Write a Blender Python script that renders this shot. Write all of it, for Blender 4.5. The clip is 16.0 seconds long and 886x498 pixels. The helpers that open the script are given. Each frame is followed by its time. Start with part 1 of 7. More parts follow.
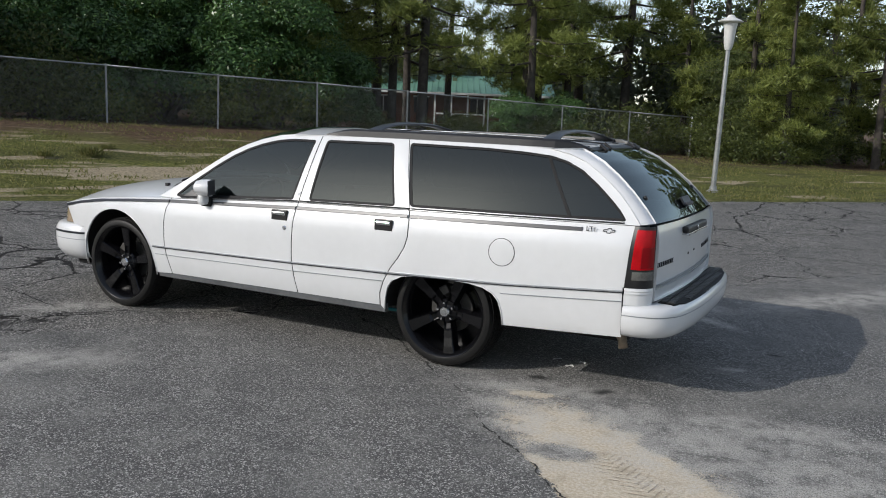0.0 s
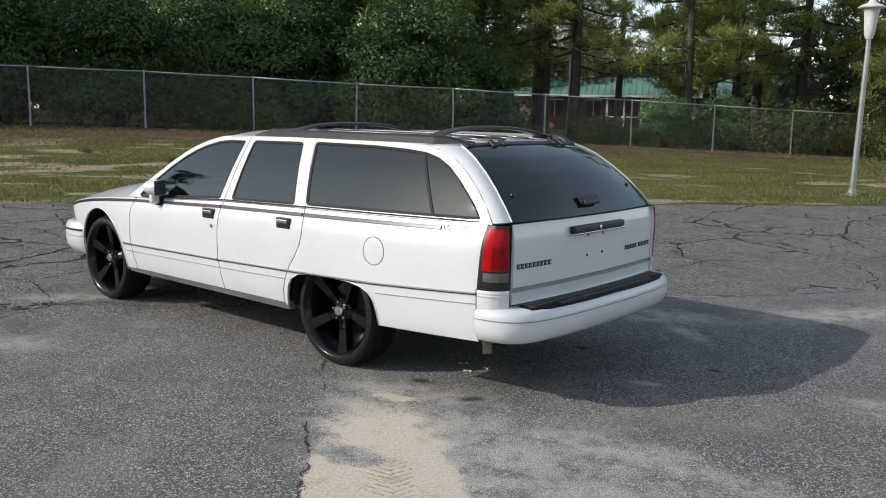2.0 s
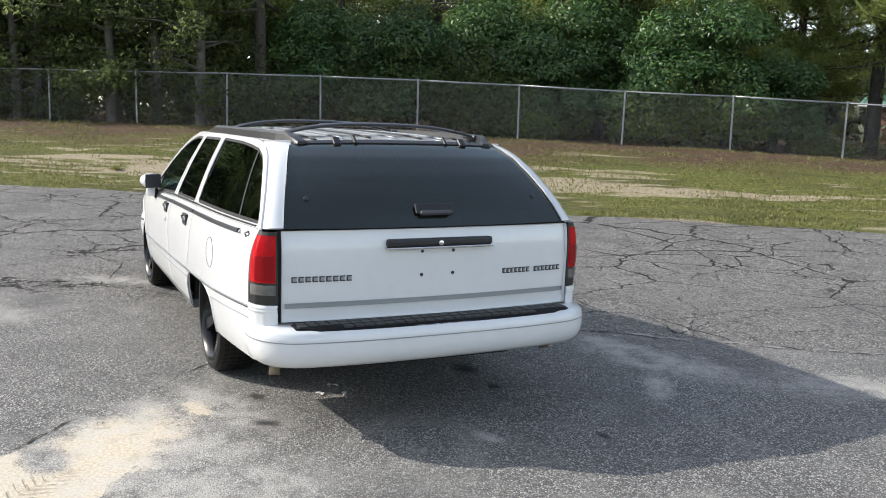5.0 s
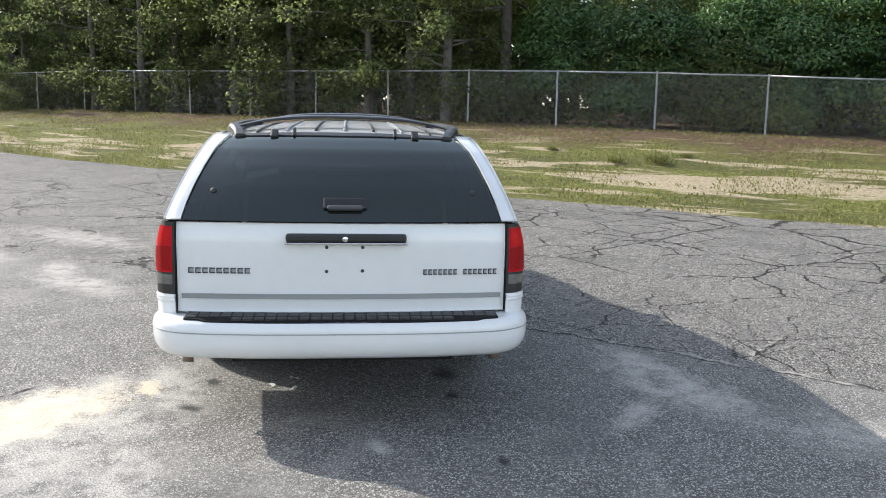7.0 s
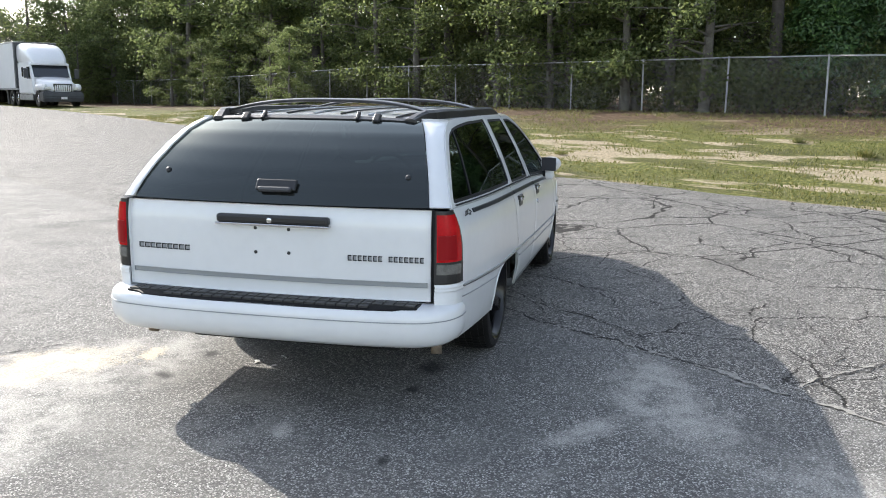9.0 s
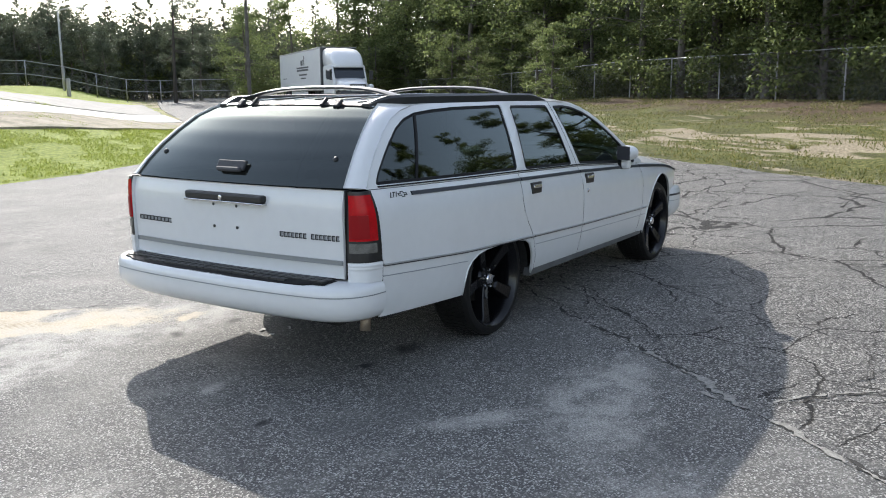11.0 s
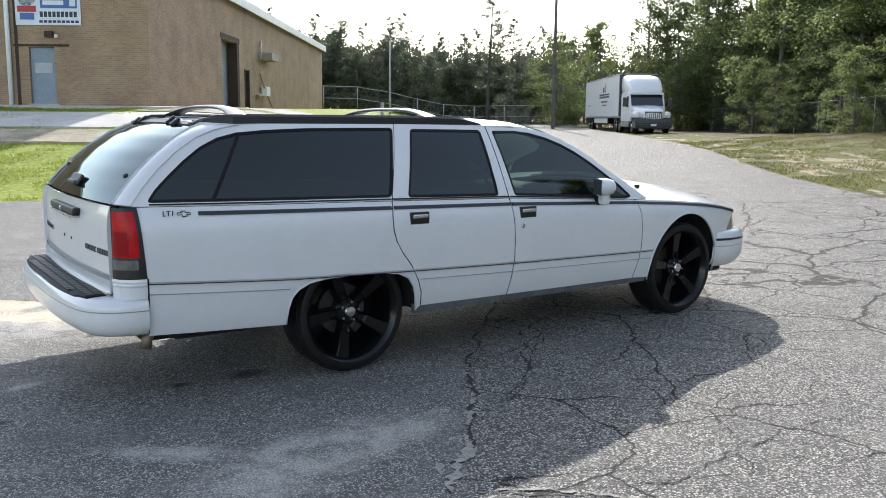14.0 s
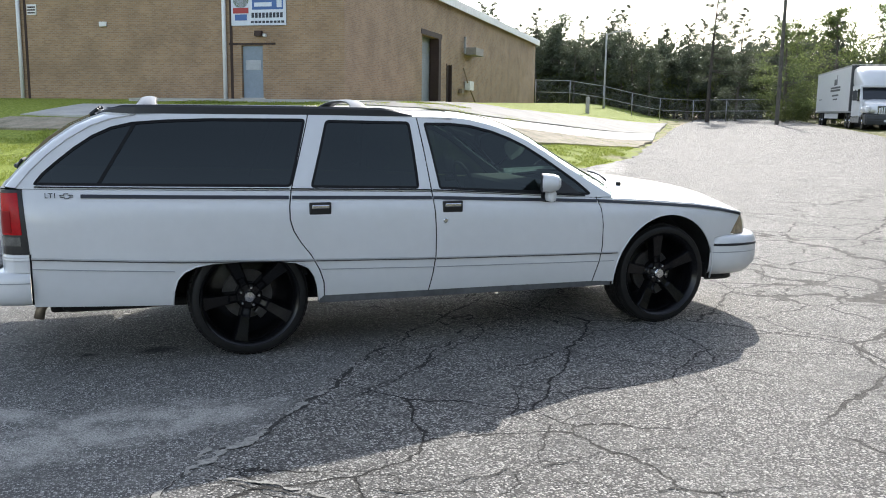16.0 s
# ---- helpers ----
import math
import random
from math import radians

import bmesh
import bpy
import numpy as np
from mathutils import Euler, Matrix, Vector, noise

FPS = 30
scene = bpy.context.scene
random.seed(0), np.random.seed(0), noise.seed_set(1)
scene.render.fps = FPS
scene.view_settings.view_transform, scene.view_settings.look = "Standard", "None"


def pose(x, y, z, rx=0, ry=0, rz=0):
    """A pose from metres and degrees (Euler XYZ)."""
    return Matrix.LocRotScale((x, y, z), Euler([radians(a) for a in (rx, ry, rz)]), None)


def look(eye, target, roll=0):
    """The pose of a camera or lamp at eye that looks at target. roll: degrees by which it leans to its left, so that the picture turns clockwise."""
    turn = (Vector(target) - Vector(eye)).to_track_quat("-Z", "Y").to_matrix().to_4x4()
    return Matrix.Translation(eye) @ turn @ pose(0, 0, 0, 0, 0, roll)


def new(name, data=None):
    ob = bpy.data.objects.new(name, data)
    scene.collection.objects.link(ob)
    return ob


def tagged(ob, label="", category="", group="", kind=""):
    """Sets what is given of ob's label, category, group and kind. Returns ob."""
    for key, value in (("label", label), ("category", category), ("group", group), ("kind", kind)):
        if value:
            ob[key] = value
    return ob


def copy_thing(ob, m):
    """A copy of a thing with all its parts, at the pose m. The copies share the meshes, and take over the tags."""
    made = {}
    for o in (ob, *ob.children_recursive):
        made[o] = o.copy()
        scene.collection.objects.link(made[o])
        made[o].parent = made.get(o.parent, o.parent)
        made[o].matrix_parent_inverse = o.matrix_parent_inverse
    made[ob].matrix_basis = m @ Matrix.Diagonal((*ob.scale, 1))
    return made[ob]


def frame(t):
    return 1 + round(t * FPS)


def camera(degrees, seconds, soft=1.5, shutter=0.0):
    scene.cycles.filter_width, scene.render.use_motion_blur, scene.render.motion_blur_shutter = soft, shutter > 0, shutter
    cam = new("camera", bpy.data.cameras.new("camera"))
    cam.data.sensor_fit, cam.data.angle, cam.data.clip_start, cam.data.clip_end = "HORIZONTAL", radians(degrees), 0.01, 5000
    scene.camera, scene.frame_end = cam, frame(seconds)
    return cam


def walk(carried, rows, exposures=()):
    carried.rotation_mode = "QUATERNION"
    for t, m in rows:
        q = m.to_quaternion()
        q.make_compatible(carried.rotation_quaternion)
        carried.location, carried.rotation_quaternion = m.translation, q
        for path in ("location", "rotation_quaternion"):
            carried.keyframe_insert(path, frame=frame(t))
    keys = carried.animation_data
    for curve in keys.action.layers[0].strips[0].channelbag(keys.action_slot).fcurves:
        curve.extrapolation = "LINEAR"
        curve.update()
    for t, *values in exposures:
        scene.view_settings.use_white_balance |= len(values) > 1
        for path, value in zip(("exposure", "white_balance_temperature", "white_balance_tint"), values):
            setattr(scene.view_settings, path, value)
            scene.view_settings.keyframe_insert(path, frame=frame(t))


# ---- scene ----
cam = camera(54.3, 16.0, soft=1.0)
PATH = [
    (0, (2.536, -5.856, 1.637), (1.63, -4.099, 1.334), 2.3),
    (0.5, (2.999, -5.606, 1.635), (1.984, -3.911, 1.325), 2.2),
    (1, (3.366, -5.298, 1.609), (2.279, -3.651, 1.284), 1.9),
    (1.5, (3.719, -4.978, 1.624), (2.529, -3.403, 1.306), 1.5),
    (2, (4.123, -4.665, 1.637), (2.84, -3.161, 1.334), 1.1),
    (2.5, (4.41, -4.237, 1.606), (3.046, -2.806, 1.302), 1.6),
    (3, (4.732, -3.812, 1.609), (3.277, -2.475, 1.301), 1.7),
    (5.5, (5.527, -1.45, 1.616), (3.69, -0.718, 1.313), 1.6),
    (6, (5.623, -0.98, 1.608), (3.74, -0.384, 1.29), 1.5),
    (6.5, (5.64, -0.492, 1.622), (3.718, -0.05, 1.286), 1.8),
    (7, (5.699, 0.019, 1.638), (3.738, 0.238, 1.315), 1.2),
    (7.5, (5.616, 0.472, 1.61), (3.643, 0.498, 1.282), 1.4),
    (8, (5.58, 0.953, 1.596), (3.613, 0.809, 1.268), 1.1),
    (8.5, (5.517, 1.416, 1.594), (3.571, 1.09, 1.264), 0.6),
    (9, (5.355, 1.855, 1.598), (3.441, 1.39, 1.25), 0.6),
    (9.2, (5.273, 2.072, 1.568), (3.378, 1.536, 1.218), 0.7),
    (11.3, (4.497, 3.822, 1.536), (2.868, 2.718, 1.179), -0.4),
    (11.5, (4.366, 3.966, 1.561), (2.738, 2.86, 1.203), -0.3),
    (12, (4.049, 4.321, 1.549), (2.513, 3.085, 1.21), 0.6),
    (12.5, (3.682, 4.565, 1.504), (2.249, 3.208, 1.175), 1.3),
    (13, (3.273, 4.835, 1.513), (1.913, 3.404, 1.197), 1.1),
    (13.5, (2.892, 5.155, 1.515), (1.628, 3.634, 1.216), 0.6),
    (14, (2.451, 5.35, 1.51), (1.318, 3.729, 1.212), 0.6),
    (14.5, (2.044, 5.658, 1.49), (1.032, 3.959, 1.193), -0.1),
    (15, (1.648, 5.879, 1.483), (0.755, 4.115, 1.182), -0.2),
    (15.5, (1.164, 6.018, 1.503), (0.372, 4.21, 1.177), 1.0),
    (16, (0.645, 6.186, 1.515), (-0.023, 4.328, 1.198), 0.8),
]
walk(cam, [(t, look(eye, target, roll)) for t, eye, target, roll in PATH],
     [(0.0, 0.24, 6500, 10), (1.5, 0.42, 6600, 10), (3.0, 0.64, 6600, 10), (5.5, 1.38, 6750, 10), (7.0, 1.57, 6800, 10), (8.5, 1.64, 6770, 10), (9.0, 1.63, 6750, 10), (11.5, 1.22, 6600, 10), (12.0, 1.36, 6600, 10), (13.0, 1.38, 6600, 10), (16.0, 1.34, 6600, 10)])

# ---- light ----
# shadows fall (1.0, 1.38) for each metre of height: the sun stands at 30 degrees
SUN_EL, SUN_AZ = radians(30.5), math.atan2(-1.38, -1.0)
sun = new("sun", bpy.data.lights.new("sun", "SUN"))
sun.data.energy, sun.data.angle, sun.data.color = 2.6, radians(0.55), (1.0, 0.965, 0.91)
sun.matrix_world = look((0, 0, 0), (-math.cos(SUN_AZ) * math.cos(SUN_EL), -math.sin(SUN_AZ) * math.cos(SUN_EL), -math.sin(SUN_EL)))
world = bpy.data.worlds.new("sky")
world.use_nodes = True
scene.world = world
wn = world.node_tree.nodes
sky = wn.new("ShaderNodeTexSky")
sky.sky_type, sky.sun_disc = "NISHITA", False
sky.sun_elevation, sky.sun_rotation = SUN_EL, math.pi / 2 - SUN_AZ
sky.air_density, sky.dust_density, sky.ozone_density = 1.0, 0.9, 1.0
wn["Background"].inputs[1].default_value = 0.15
haze = wn.new("ShaderNodeHueSaturation")  # thin white haze takes the colour out of the sky
haze.inputs["Saturation"].default_value = 0.68
world.node_tree.links.new(sky.outputs[0], haze.inputs["Color"])
world.node_tree.links.new(haze.outputs[0], wn["Background"].inputs[0])


# ---- materials ----
def mat(name, col=(0.5, 0.5, 0.5), rough=0.6, metal=0.0, coat=0.0, var=0.0, scale=8.0, bump=0.0, bscale=60.0, spec=0.5, col2=None, rvar=0.0, random=0.0):
    """A principled surface with two scales of variation and a fine relief."""
    m = bpy.data.materials.new(name)
    m.use_nodes = True
    nt = m.node_tree
    b = nt.nodes["Principled BSDF"]
    b.inputs["Base Color"].default_value = (*col, 1)
    b.inputs["Roughness"].default_value = rough
    b.inputs["Metallic"].default_value = metal
    b.inputs["Coat Weight"].default_value = coat
    b.inputs["Coat Roughness"].default_value = 0.04
    b.inputs["Specular IOR Level"].default_value = spec
    tc = nt.nodes.new("ShaderNodeTexCoord")
    out = None
    if var > 0 or col2:
        c2 = col2 or tuple(c * (1 - var) for c in col)
        big, small = nt.nodes.new("ShaderNodeTexNoise"), nt.nodes.new("ShaderNodeTexNoise")
        big.inputs["Scale"].default_value, small.inputs["Scale"].default_value = scale, scale * 7
        big.inputs["Detail"].default_value = small.inputs["Detail"].default_value = 5
        for n in (big, small):
            nt.links.new(tc.outputs["Object"], n.inputs["Vector"])
        add = nt.nodes.new("ShaderNodeMix")
        add.inputs[0].default_value = 0.4
        nt.links.new(big.outputs[0], add.inputs[2])
        nt.links.new(small.outputs[0], add.inputs[3])
        ramp = nt.nodes.new("ShaderNodeValToRGB")
        ramp.color_ramp.elements[0].position, ramp.color_ramp.elements[1].position = 0.36, 0.64
        ramp.color_ramp.elements[0].color, ramp.color_ramp.elements[1].color = (*c2, 1), (*col, 1)
        nt.links.new(add.outputs[0], ramp.inputs[0])
        out = ramp.outputs[0]
        if rvar:
            mr = nt.nodes.new("ShaderNodeMapRange")
            mr.inputs[3].default_value, mr.inputs[4].default_value = rough + rvar, rough - rvar
            nt.links.new(add.outputs[0], mr.inputs[0])
            nt.links.new(mr.outputs[0], b.inputs["Roughness"])
    if random > 0:
        oi = nt.nodes.new("ShaderNodeObjectInfo")
        hs = nt.nodes.new("ShaderNodeHueSaturation")
        mr = nt.nodes.new("ShaderNodeMapRange")
        mr.inputs[3].default_value, mr.inputs[4].default_value = 1 - random, 1 + random
        nt.links.new(oi.outputs["Random"], mr.inputs[0])
        nt.links.new(mr.outputs[0], hs.inputs["Value"])
        if out:
            nt.links.new(out, hs.inputs["Color"])
        else:
            hs.inputs["Color"].default_value = (*col, 1)
        out = hs.outputs[0]
    if out:
        nt.links.new(out, b.inputs["Base Color"])
    if bump > 0:
        n = nt.nodes.new("ShaderNodeTexNoise")
        n.inputs["Scale"].default_value, n.inputs["Detail"].default_value = bscale, 4
        nt.links.new(tc.outputs["Object"], n.inputs["Vector"])
        bp = nt.nodes.new("ShaderNodeBump")
        bp.inputs["Strength"].default_value, bp.inputs["Distance"].default_value = bump, 0.01
        nt.links.new(n.outputs[0], bp.inputs["Height"])
        nt.links.new(bp.outputs[0], b.inputs["Normal"])
    return m


def glass(name, tint, gloss=0.02, pale_film=0.0):
    """A tinted sheet: clear darkening, with gloss by Fresnel and a pale film standing in for glare."""
    m = bpy.data.materials.new(name)
    m.use_nodes = True
    nt = m.node_tree
    nt.nodes.remove(nt.nodes["Principled BSDF"])
    tr, gl, mx, fr = (nt.nodes.new("ShaderNode" + k) for k in ("BsdfTransparent", "BsdfGlossy", "MixShader", "Fresnel"))
    tr.inputs[0].default_value = (*tint, 1)
    gl.inputs["Roughness"].default_value = gloss
    gl.inputs["Color"].default_value = (0.84, 0.95, 0.94, 1)
    fr.inputs[0].default_value = 1.62
    nt.links.new(fr.outputs[0], mx.inputs[0])
    nt.links.new(gl.outputs[0], mx.inputs[2])
    clear = tr.outputs[0]
    if pale_film:
        film, film_mix = nt.nodes.new("ShaderNodeBsdfDiffuse"), nt.nodes.new("ShaderNodeMixShader")
        film.inputs[0].default_value = (0.50, 0.52, 0.50, 1)
        film_mix.inputs[0].default_value = pale_film
        nt.links.new(clear, film_mix.inputs[1])
        nt.links.new(film.outputs[0], film_mix.inputs[2])
        clear = film_mix.outputs[0]
    nt.links.new(clear, mx.inputs[1])
    nt.links.new(mx.outputs[0], nt.nodes["Material Output"].inputs[0])
    return m


def leaf_mat(name, a, b, thin=0.35, rough=0.5):
    """Leaves: each island has its own green between a and b, some light passes through."""
    m = bpy.data.materials.new(name)
    m.use_nodes = True
    nt = m.node_tree
    p = nt.nodes["Principled BSDF"]
    g = nt.nodes.new("ShaderNodeNewGeometry")
    ramp = nt.nodes.new("ShaderNodeValToRGB")
    ramp.color_ramp.elements[0].color, ramp.color_ramp.elements[1].color = (*a, 1), (*b, 1)
    nt.links.new(g.outputs["Random Per Island"], ramp.inputs[0])
    oi = nt.nodes.new("ShaderNodeObjectInfo")
    mr = nt.nodes.new("ShaderNodeMapRange")
    mr.inputs[3].default_value, mr.inputs[4].default_value = 0.75, 1.2
    nt.links.new(oi.outputs["Random"], mr.inputs[0])
    hs = nt.nodes.new("ShaderNodeHueSaturation")
    nt.links.new(ramp.outputs[0], hs.inputs["Color"])
    nt.links.new(mr.outputs[0], hs.inputs["Value"])
    nt.links.new(hs.outputs[0], p.inputs["Base Color"])
    p.inputs["Roughness"].default_value = rough
    p.inputs["Specular IOR Level"].default_value = 0.4
    tl, mx = nt.nodes.new("ShaderNodeBsdfTranslucent"), nt.nodes.new("ShaderNodeMixShader")
    mx.inputs[0].default_value = thin
    nt.links.new(hs.outputs[0], tl.inputs[0])
    nt.links.new(p.outputs[0], mx.inputs[1])
    nt.links.new(tl.outputs[0], mx.inputs[2])
    nt.links.new(mx.outputs[0], nt.nodes["Material Output"].inputs[0])
    return m


PAINT = mat("white_paint", (0.635, 0.64, 0.645), 0.30, coat=0.7, var=0.05, scale=2.5, rvar=0.06)
BLACKPL = mat("black_plastic", (0.012, 0.012, 0.013), 0.42, var=0.4, scale=20, bump=0.08, bscale=300)
RUBBER = mat("black_rubber", (0.007, 0.007, 0.008), 0.60, var=0.35, scale=25, bump=0.10, bscale=250, spec=0.22)
TYRE = mat("tyre_rubber", (0.006, 0.006, 0.006), 0.50, var=0.5, scale=12, bump=0.15, bscale=150, col2=(0.012, 0.0115, 0.011), spec=0.3)
RIM = mat("black_rim", (0.005, 0.005, 0.006), 0.22, var=0.3, scale=10, spec=0.32)
CHROME = mat("chrome", (0.62, 0.63, 0.65), 0.18, metal=1.0)
GREYTRIM = mat("grey_trim", (0.30, 0.32, 0.34), 0.35, metal=0.6)
MOULD = mat("side_moulding", (0.52, 0.54, 0.56), 0.30, metal=0.7, var=0.2, scale=12)
STRIPE = mat("dark_stripe", (0.012, 0.014, 0.020), 0.35)
UNDER = mat("underbody", (0.010, 0.010, 0.010), 0.9, var=0.4, scale=8)
RED = mat("red_lens", (0.47, 0.005, 0.010), 0.26, var=0.3, scale=14, spec=0.22)
DARKRED = mat("dark_red_lens", (0.24, 0.003, 0.006), 0.35, spec=0.18)
CLEAR = mat("smoked_lens", (0.15, 0.147, 0.135), 0.2, coat=0.3, var=0.4, scale=22)
AMBER = mat("amber_lens", (0.36, 0.28, 0.19), 0.15, coat=0.5, var=0.5, scale=40)
HEADL = mat("headlamp_lens", (0.70, 0.68, 0.60), 0.10, coat=0.9, var=0.2, scale=30)
BRASS = mat("exhaust_steel", (0.27, 0.215, 0.16), 0.5, metal=0.6, var=0.4, scale=30)
SEAT = mat("seat_cloth", (0.10, 0.10, 0.11), 0.85, var=0.3, scale=20)
DASH = mat("dash_vinyl", (0.05, 0.05, 0.055), 0.6)
TINT = glass("tinted_glass", (0.014, 0.018, 0.020))
# pale diffuse film lifts the rear glass in place of veiling glare
TINTR = glass("veiled_rear_glass", (0.014, 0.018, 0.020), pale_film=0.022)
TINTF = glass("tinted_front_glass", (0.10, 0.13, 0.12))
WINDSH = glass("windscreen_glass", (0.62, 0.72, 0.66))


# ---- mesh tools ----
def part(name, bm, material, parent=None, label="", smooth=None):
    me = bpy.data.meshes.new(name)
    bmesh.ops.recalc_face_normals(bm, faces=bm.faces) if smooth is None else None
    bm.to_mesh(me)
    bm.free()
    me.materials.append(material)
    ob = new(name, me)
    ob.parent = parent
    if label:
        ob["label"] = label
    return ob


def mesh_part(name, verts, faces, material, parent=None, label="", smooth=False):
    me = bpy.data.meshes.new(name)
    me.from_pydata([tuple(v) for v in verts], [], faces)
    me.materials.append(material)
    if smooth:
        me.polygons.foreach_set("use_smooth", [True] * len(me.polygons))
    me.update()
    ob = new(name, me)
    ob.parent = parent
    if label:
        ob["label"] = label
    return ob


def thing(name, label, category, at=(0, 0, 0), rz=0, group="", kind=""):
    ob = new(name)
    ob.empty_display_size = 0.2
    ob.matrix_basis = pose(*at, 0, 0, rz)
    return tagged(ob, label, category, group, kind)


def add_box(bm, x0, x1, y0, y1, z0, z1, bevel=0.0, m=None):
    vs = [bm.verts.new((x, y, z)) for z in (z0, z1) for x, y in ((x0, y0), (x1, y0), (x1, y1), (x0, y1))]
    fs = [bm.faces.new([vs[i] for i in f]) for f in ((3, 2, 1, 0), (4, 5, 6, 7), (0, 1, 5, 4), (1, 2, 6, 5), (2, 3, 7, 6), (3, 0, 4, 7))]
    if bevel:
        es = list({e for f in fs for e in f.edges})
        r = bmesh.ops.bevel(bm, geom=es, offset=bevel, segments=2, affect="EDGES", profile=0.5)
        vs = list({v for f in r["faces"] for v in f.verts} | {v for v in vs if v.is_valid})
    if m is not None:
        bmesh.ops.transform(bm, matrix=m, verts=[v for v in vs if v.is_valid])


def box(name, dims, material, parent=None, bevel=0.004, m=None, label=""):
    bm = bmesh.new()
    add_box(bm, *dims, bevel=bevel, m=m)
    return part(name, bm, material, parent, label)


def lathe(name, prof, material, parent=None, n=32, m=None, label="", smooth=True, caps=True):
    """Turns a list of (radius, height) round z."""
    vs, fs = [], []
    for r, h in prof:
        for k in range(n):
            a = 2 * math.pi * k / n
            vs.append(Vector((r * math.cos(a), r * math.sin(a), h)))
    for i in range(len(prof) - 1):
        for k in range(n):
            fs.append((i * n + k, i * n + (k + 1) % n, (i + 1) * n + (k + 1) % n, (i + 1) * n + k))
    if caps and prof[0][0] > 1e-6:
        fs.append(tuple(range(n))[::-1])
    if caps and prof[-1][0] > 1e-6:
        fs.append(tuple((len(prof) - 1) * n + k for k in range(n)))
    if m is not None:
        vs = [m @ v for v in vs]
    ob = mesh_part(name, vs, fs, material, parent, label, smooth)
    if smooth:
        ob.data.set_sharp_from_angle(angle=radians(35))
    return ob


def tube(name, pts, radii, material, parent=None, n=8, label="", flat=1.0):
    """A round bar along points; radii one a point or one for all."""
    pts = [Vector(p) for p in pts]
    if not isinstance(radii, (list, tuple)):
        radii = [radii] * len(pts)
    vs, fs = [], []
    for i, p in enumerate(pts):
        d = (pts[min(i + 1, len(pts) - 1)] - pts[max(i - 1, 0)]).normalized()
        up = Vector((0, 0, 1)) if abs(d.z) < 0.9 else Vector((1, 0, 0))
        a = d.cross(up).normalized()
        b = a.cross(d)
        for k in range(n):
            w = 2 * math.pi * k / n
            vs.append(p + float(radii[i]) * (math.cos(w) * a + flat * math.sin(w) * b))
    for i in range(len(pts) - 1):
        for k in range(n):
            fs.append((i * n + k, i * n + (k + 1) % n, (i + 1) * n + (k + 1) % n, (i + 1) * n + k))
    fs.append(tuple(range(n))[::-1])
    fs.append(tuple((len(pts) - 1) * n + k for k in range(n)))
    return mesh_part(name, vs, fs, material, parent, label, True)


def grid_part(name, fn, nu, nv, material, parent, thick=0.012, label="", flip=False):
    """A curved sheet fn(u, v), u and v from 0 to 1, with a turned-in rim."""
    top = [Vector(fn(i / nu, j / nv)) for i in range(nu + 1) for j in range(nv + 1)]
    fs = [(i * (nv + 1) + j, i * (nv + 1) + j + 1, (i + 1) * (nv + 1) + j + 1, (i + 1) * (nv + 1) + j) for i in range(nu) for j in range(nv)]
    if flip:
        fs = [f[::-1] for f in fs]
    vs = list(top)
    loop = [i * (nv + 1) for i in range(nu + 1)] + [nu * (nv + 1) + j for j in range(1, nv + 1)] + [i * (nv + 1) + nv for i in range(nu - 1, -1, -1)] + [j for j in range(nv - 1, 0, -1)]
    if thick:
        acc = [Vector((0, 0, 0)) for _ in vs]
        for f in fs:
            nrm = (vs[f[1]] - vs[f[0]]).cross(vs[f[3]] - vs[f[0]])
            for i in f:
                acc[i] += nrm
        base = len(vs)
        for i in loop:
            vs.append(top[i].copy())
            vs.append(top[i] - acc[i].normalized() * thick)
        k = len(loop)
        for i in range(k):
            j = (i + 1) % k
            q = (base + 2 * i, base + 2 * i + 1, base + 2 * j + 1, base + 2 * j)
            fs.append(q if flip else q[::-1])
    return mesh_part(name, vs, fs, material, parent, label, True)


def inside(p, poly):
    x, y = p
    c = False
    j = len(poly) - 1
    for i in range(len(poly)):
        (xi, yi), (xj, yj) = poly[i], poly[j]
        if (yi > y) != (yj > y) and x < (xj - xi) * (y - yi) / (yj - yi) + xi:
            c = not c
        j = i
    return c


def inside_many(P, poly):
    """Which of many points lie inside an outline."""
    c = np.zeros(len(P), bool)
    x, y = P[:, 0], P[:, 1]
    j = len(poly) - 1
    for i in range(len(poly)):
        (xi, yi), (xj, yj) = poly[i], poly[j]
        if yi != yj:
            c ^= ((yi > y) != (yj > y)) & (x < (xj - xi) * (y - yi) / (yj - yi) + xi)
        j = i
    return c


def resample(poly, step):
    out = []
    for i, a in enumerate(poly):
        b = poly[(i + 1) % len(poly)]
        n = max(1, math.ceil(math.dist(a, b) / step))
        out += [(a[0] + (b[0] - a[0]) * k / n, a[1] + (b[1] - a[1]) * k / n) for k in range(n)]
    return out


def rounded(poly, r, n=4):
    """The outline with its corners turned at about radius r."""
    out = []
    for i, p in enumerate(poly):
        a, b = poly[i - 1], poly[(i + 1) % len(poly)]
        p = Vector(p)
        da, db = Vector(a) - p, Vector(b) - p
        if da.normalized().dot(db.normalized()) < -0.93:
            out.append(tuple(p))
            continue
        ra, rb = min(r, da.length * 0.45), min(r, db.length * 0.45)
        s, e = p + da.normalized() * ra, p + db.normalized() * rb
        for k in range(n + 1):
            t = k / n
            out.append(tuple(s * (1 - t) ** 2 + p * 2 * t * (1 - t) + e * t * t))
    return out


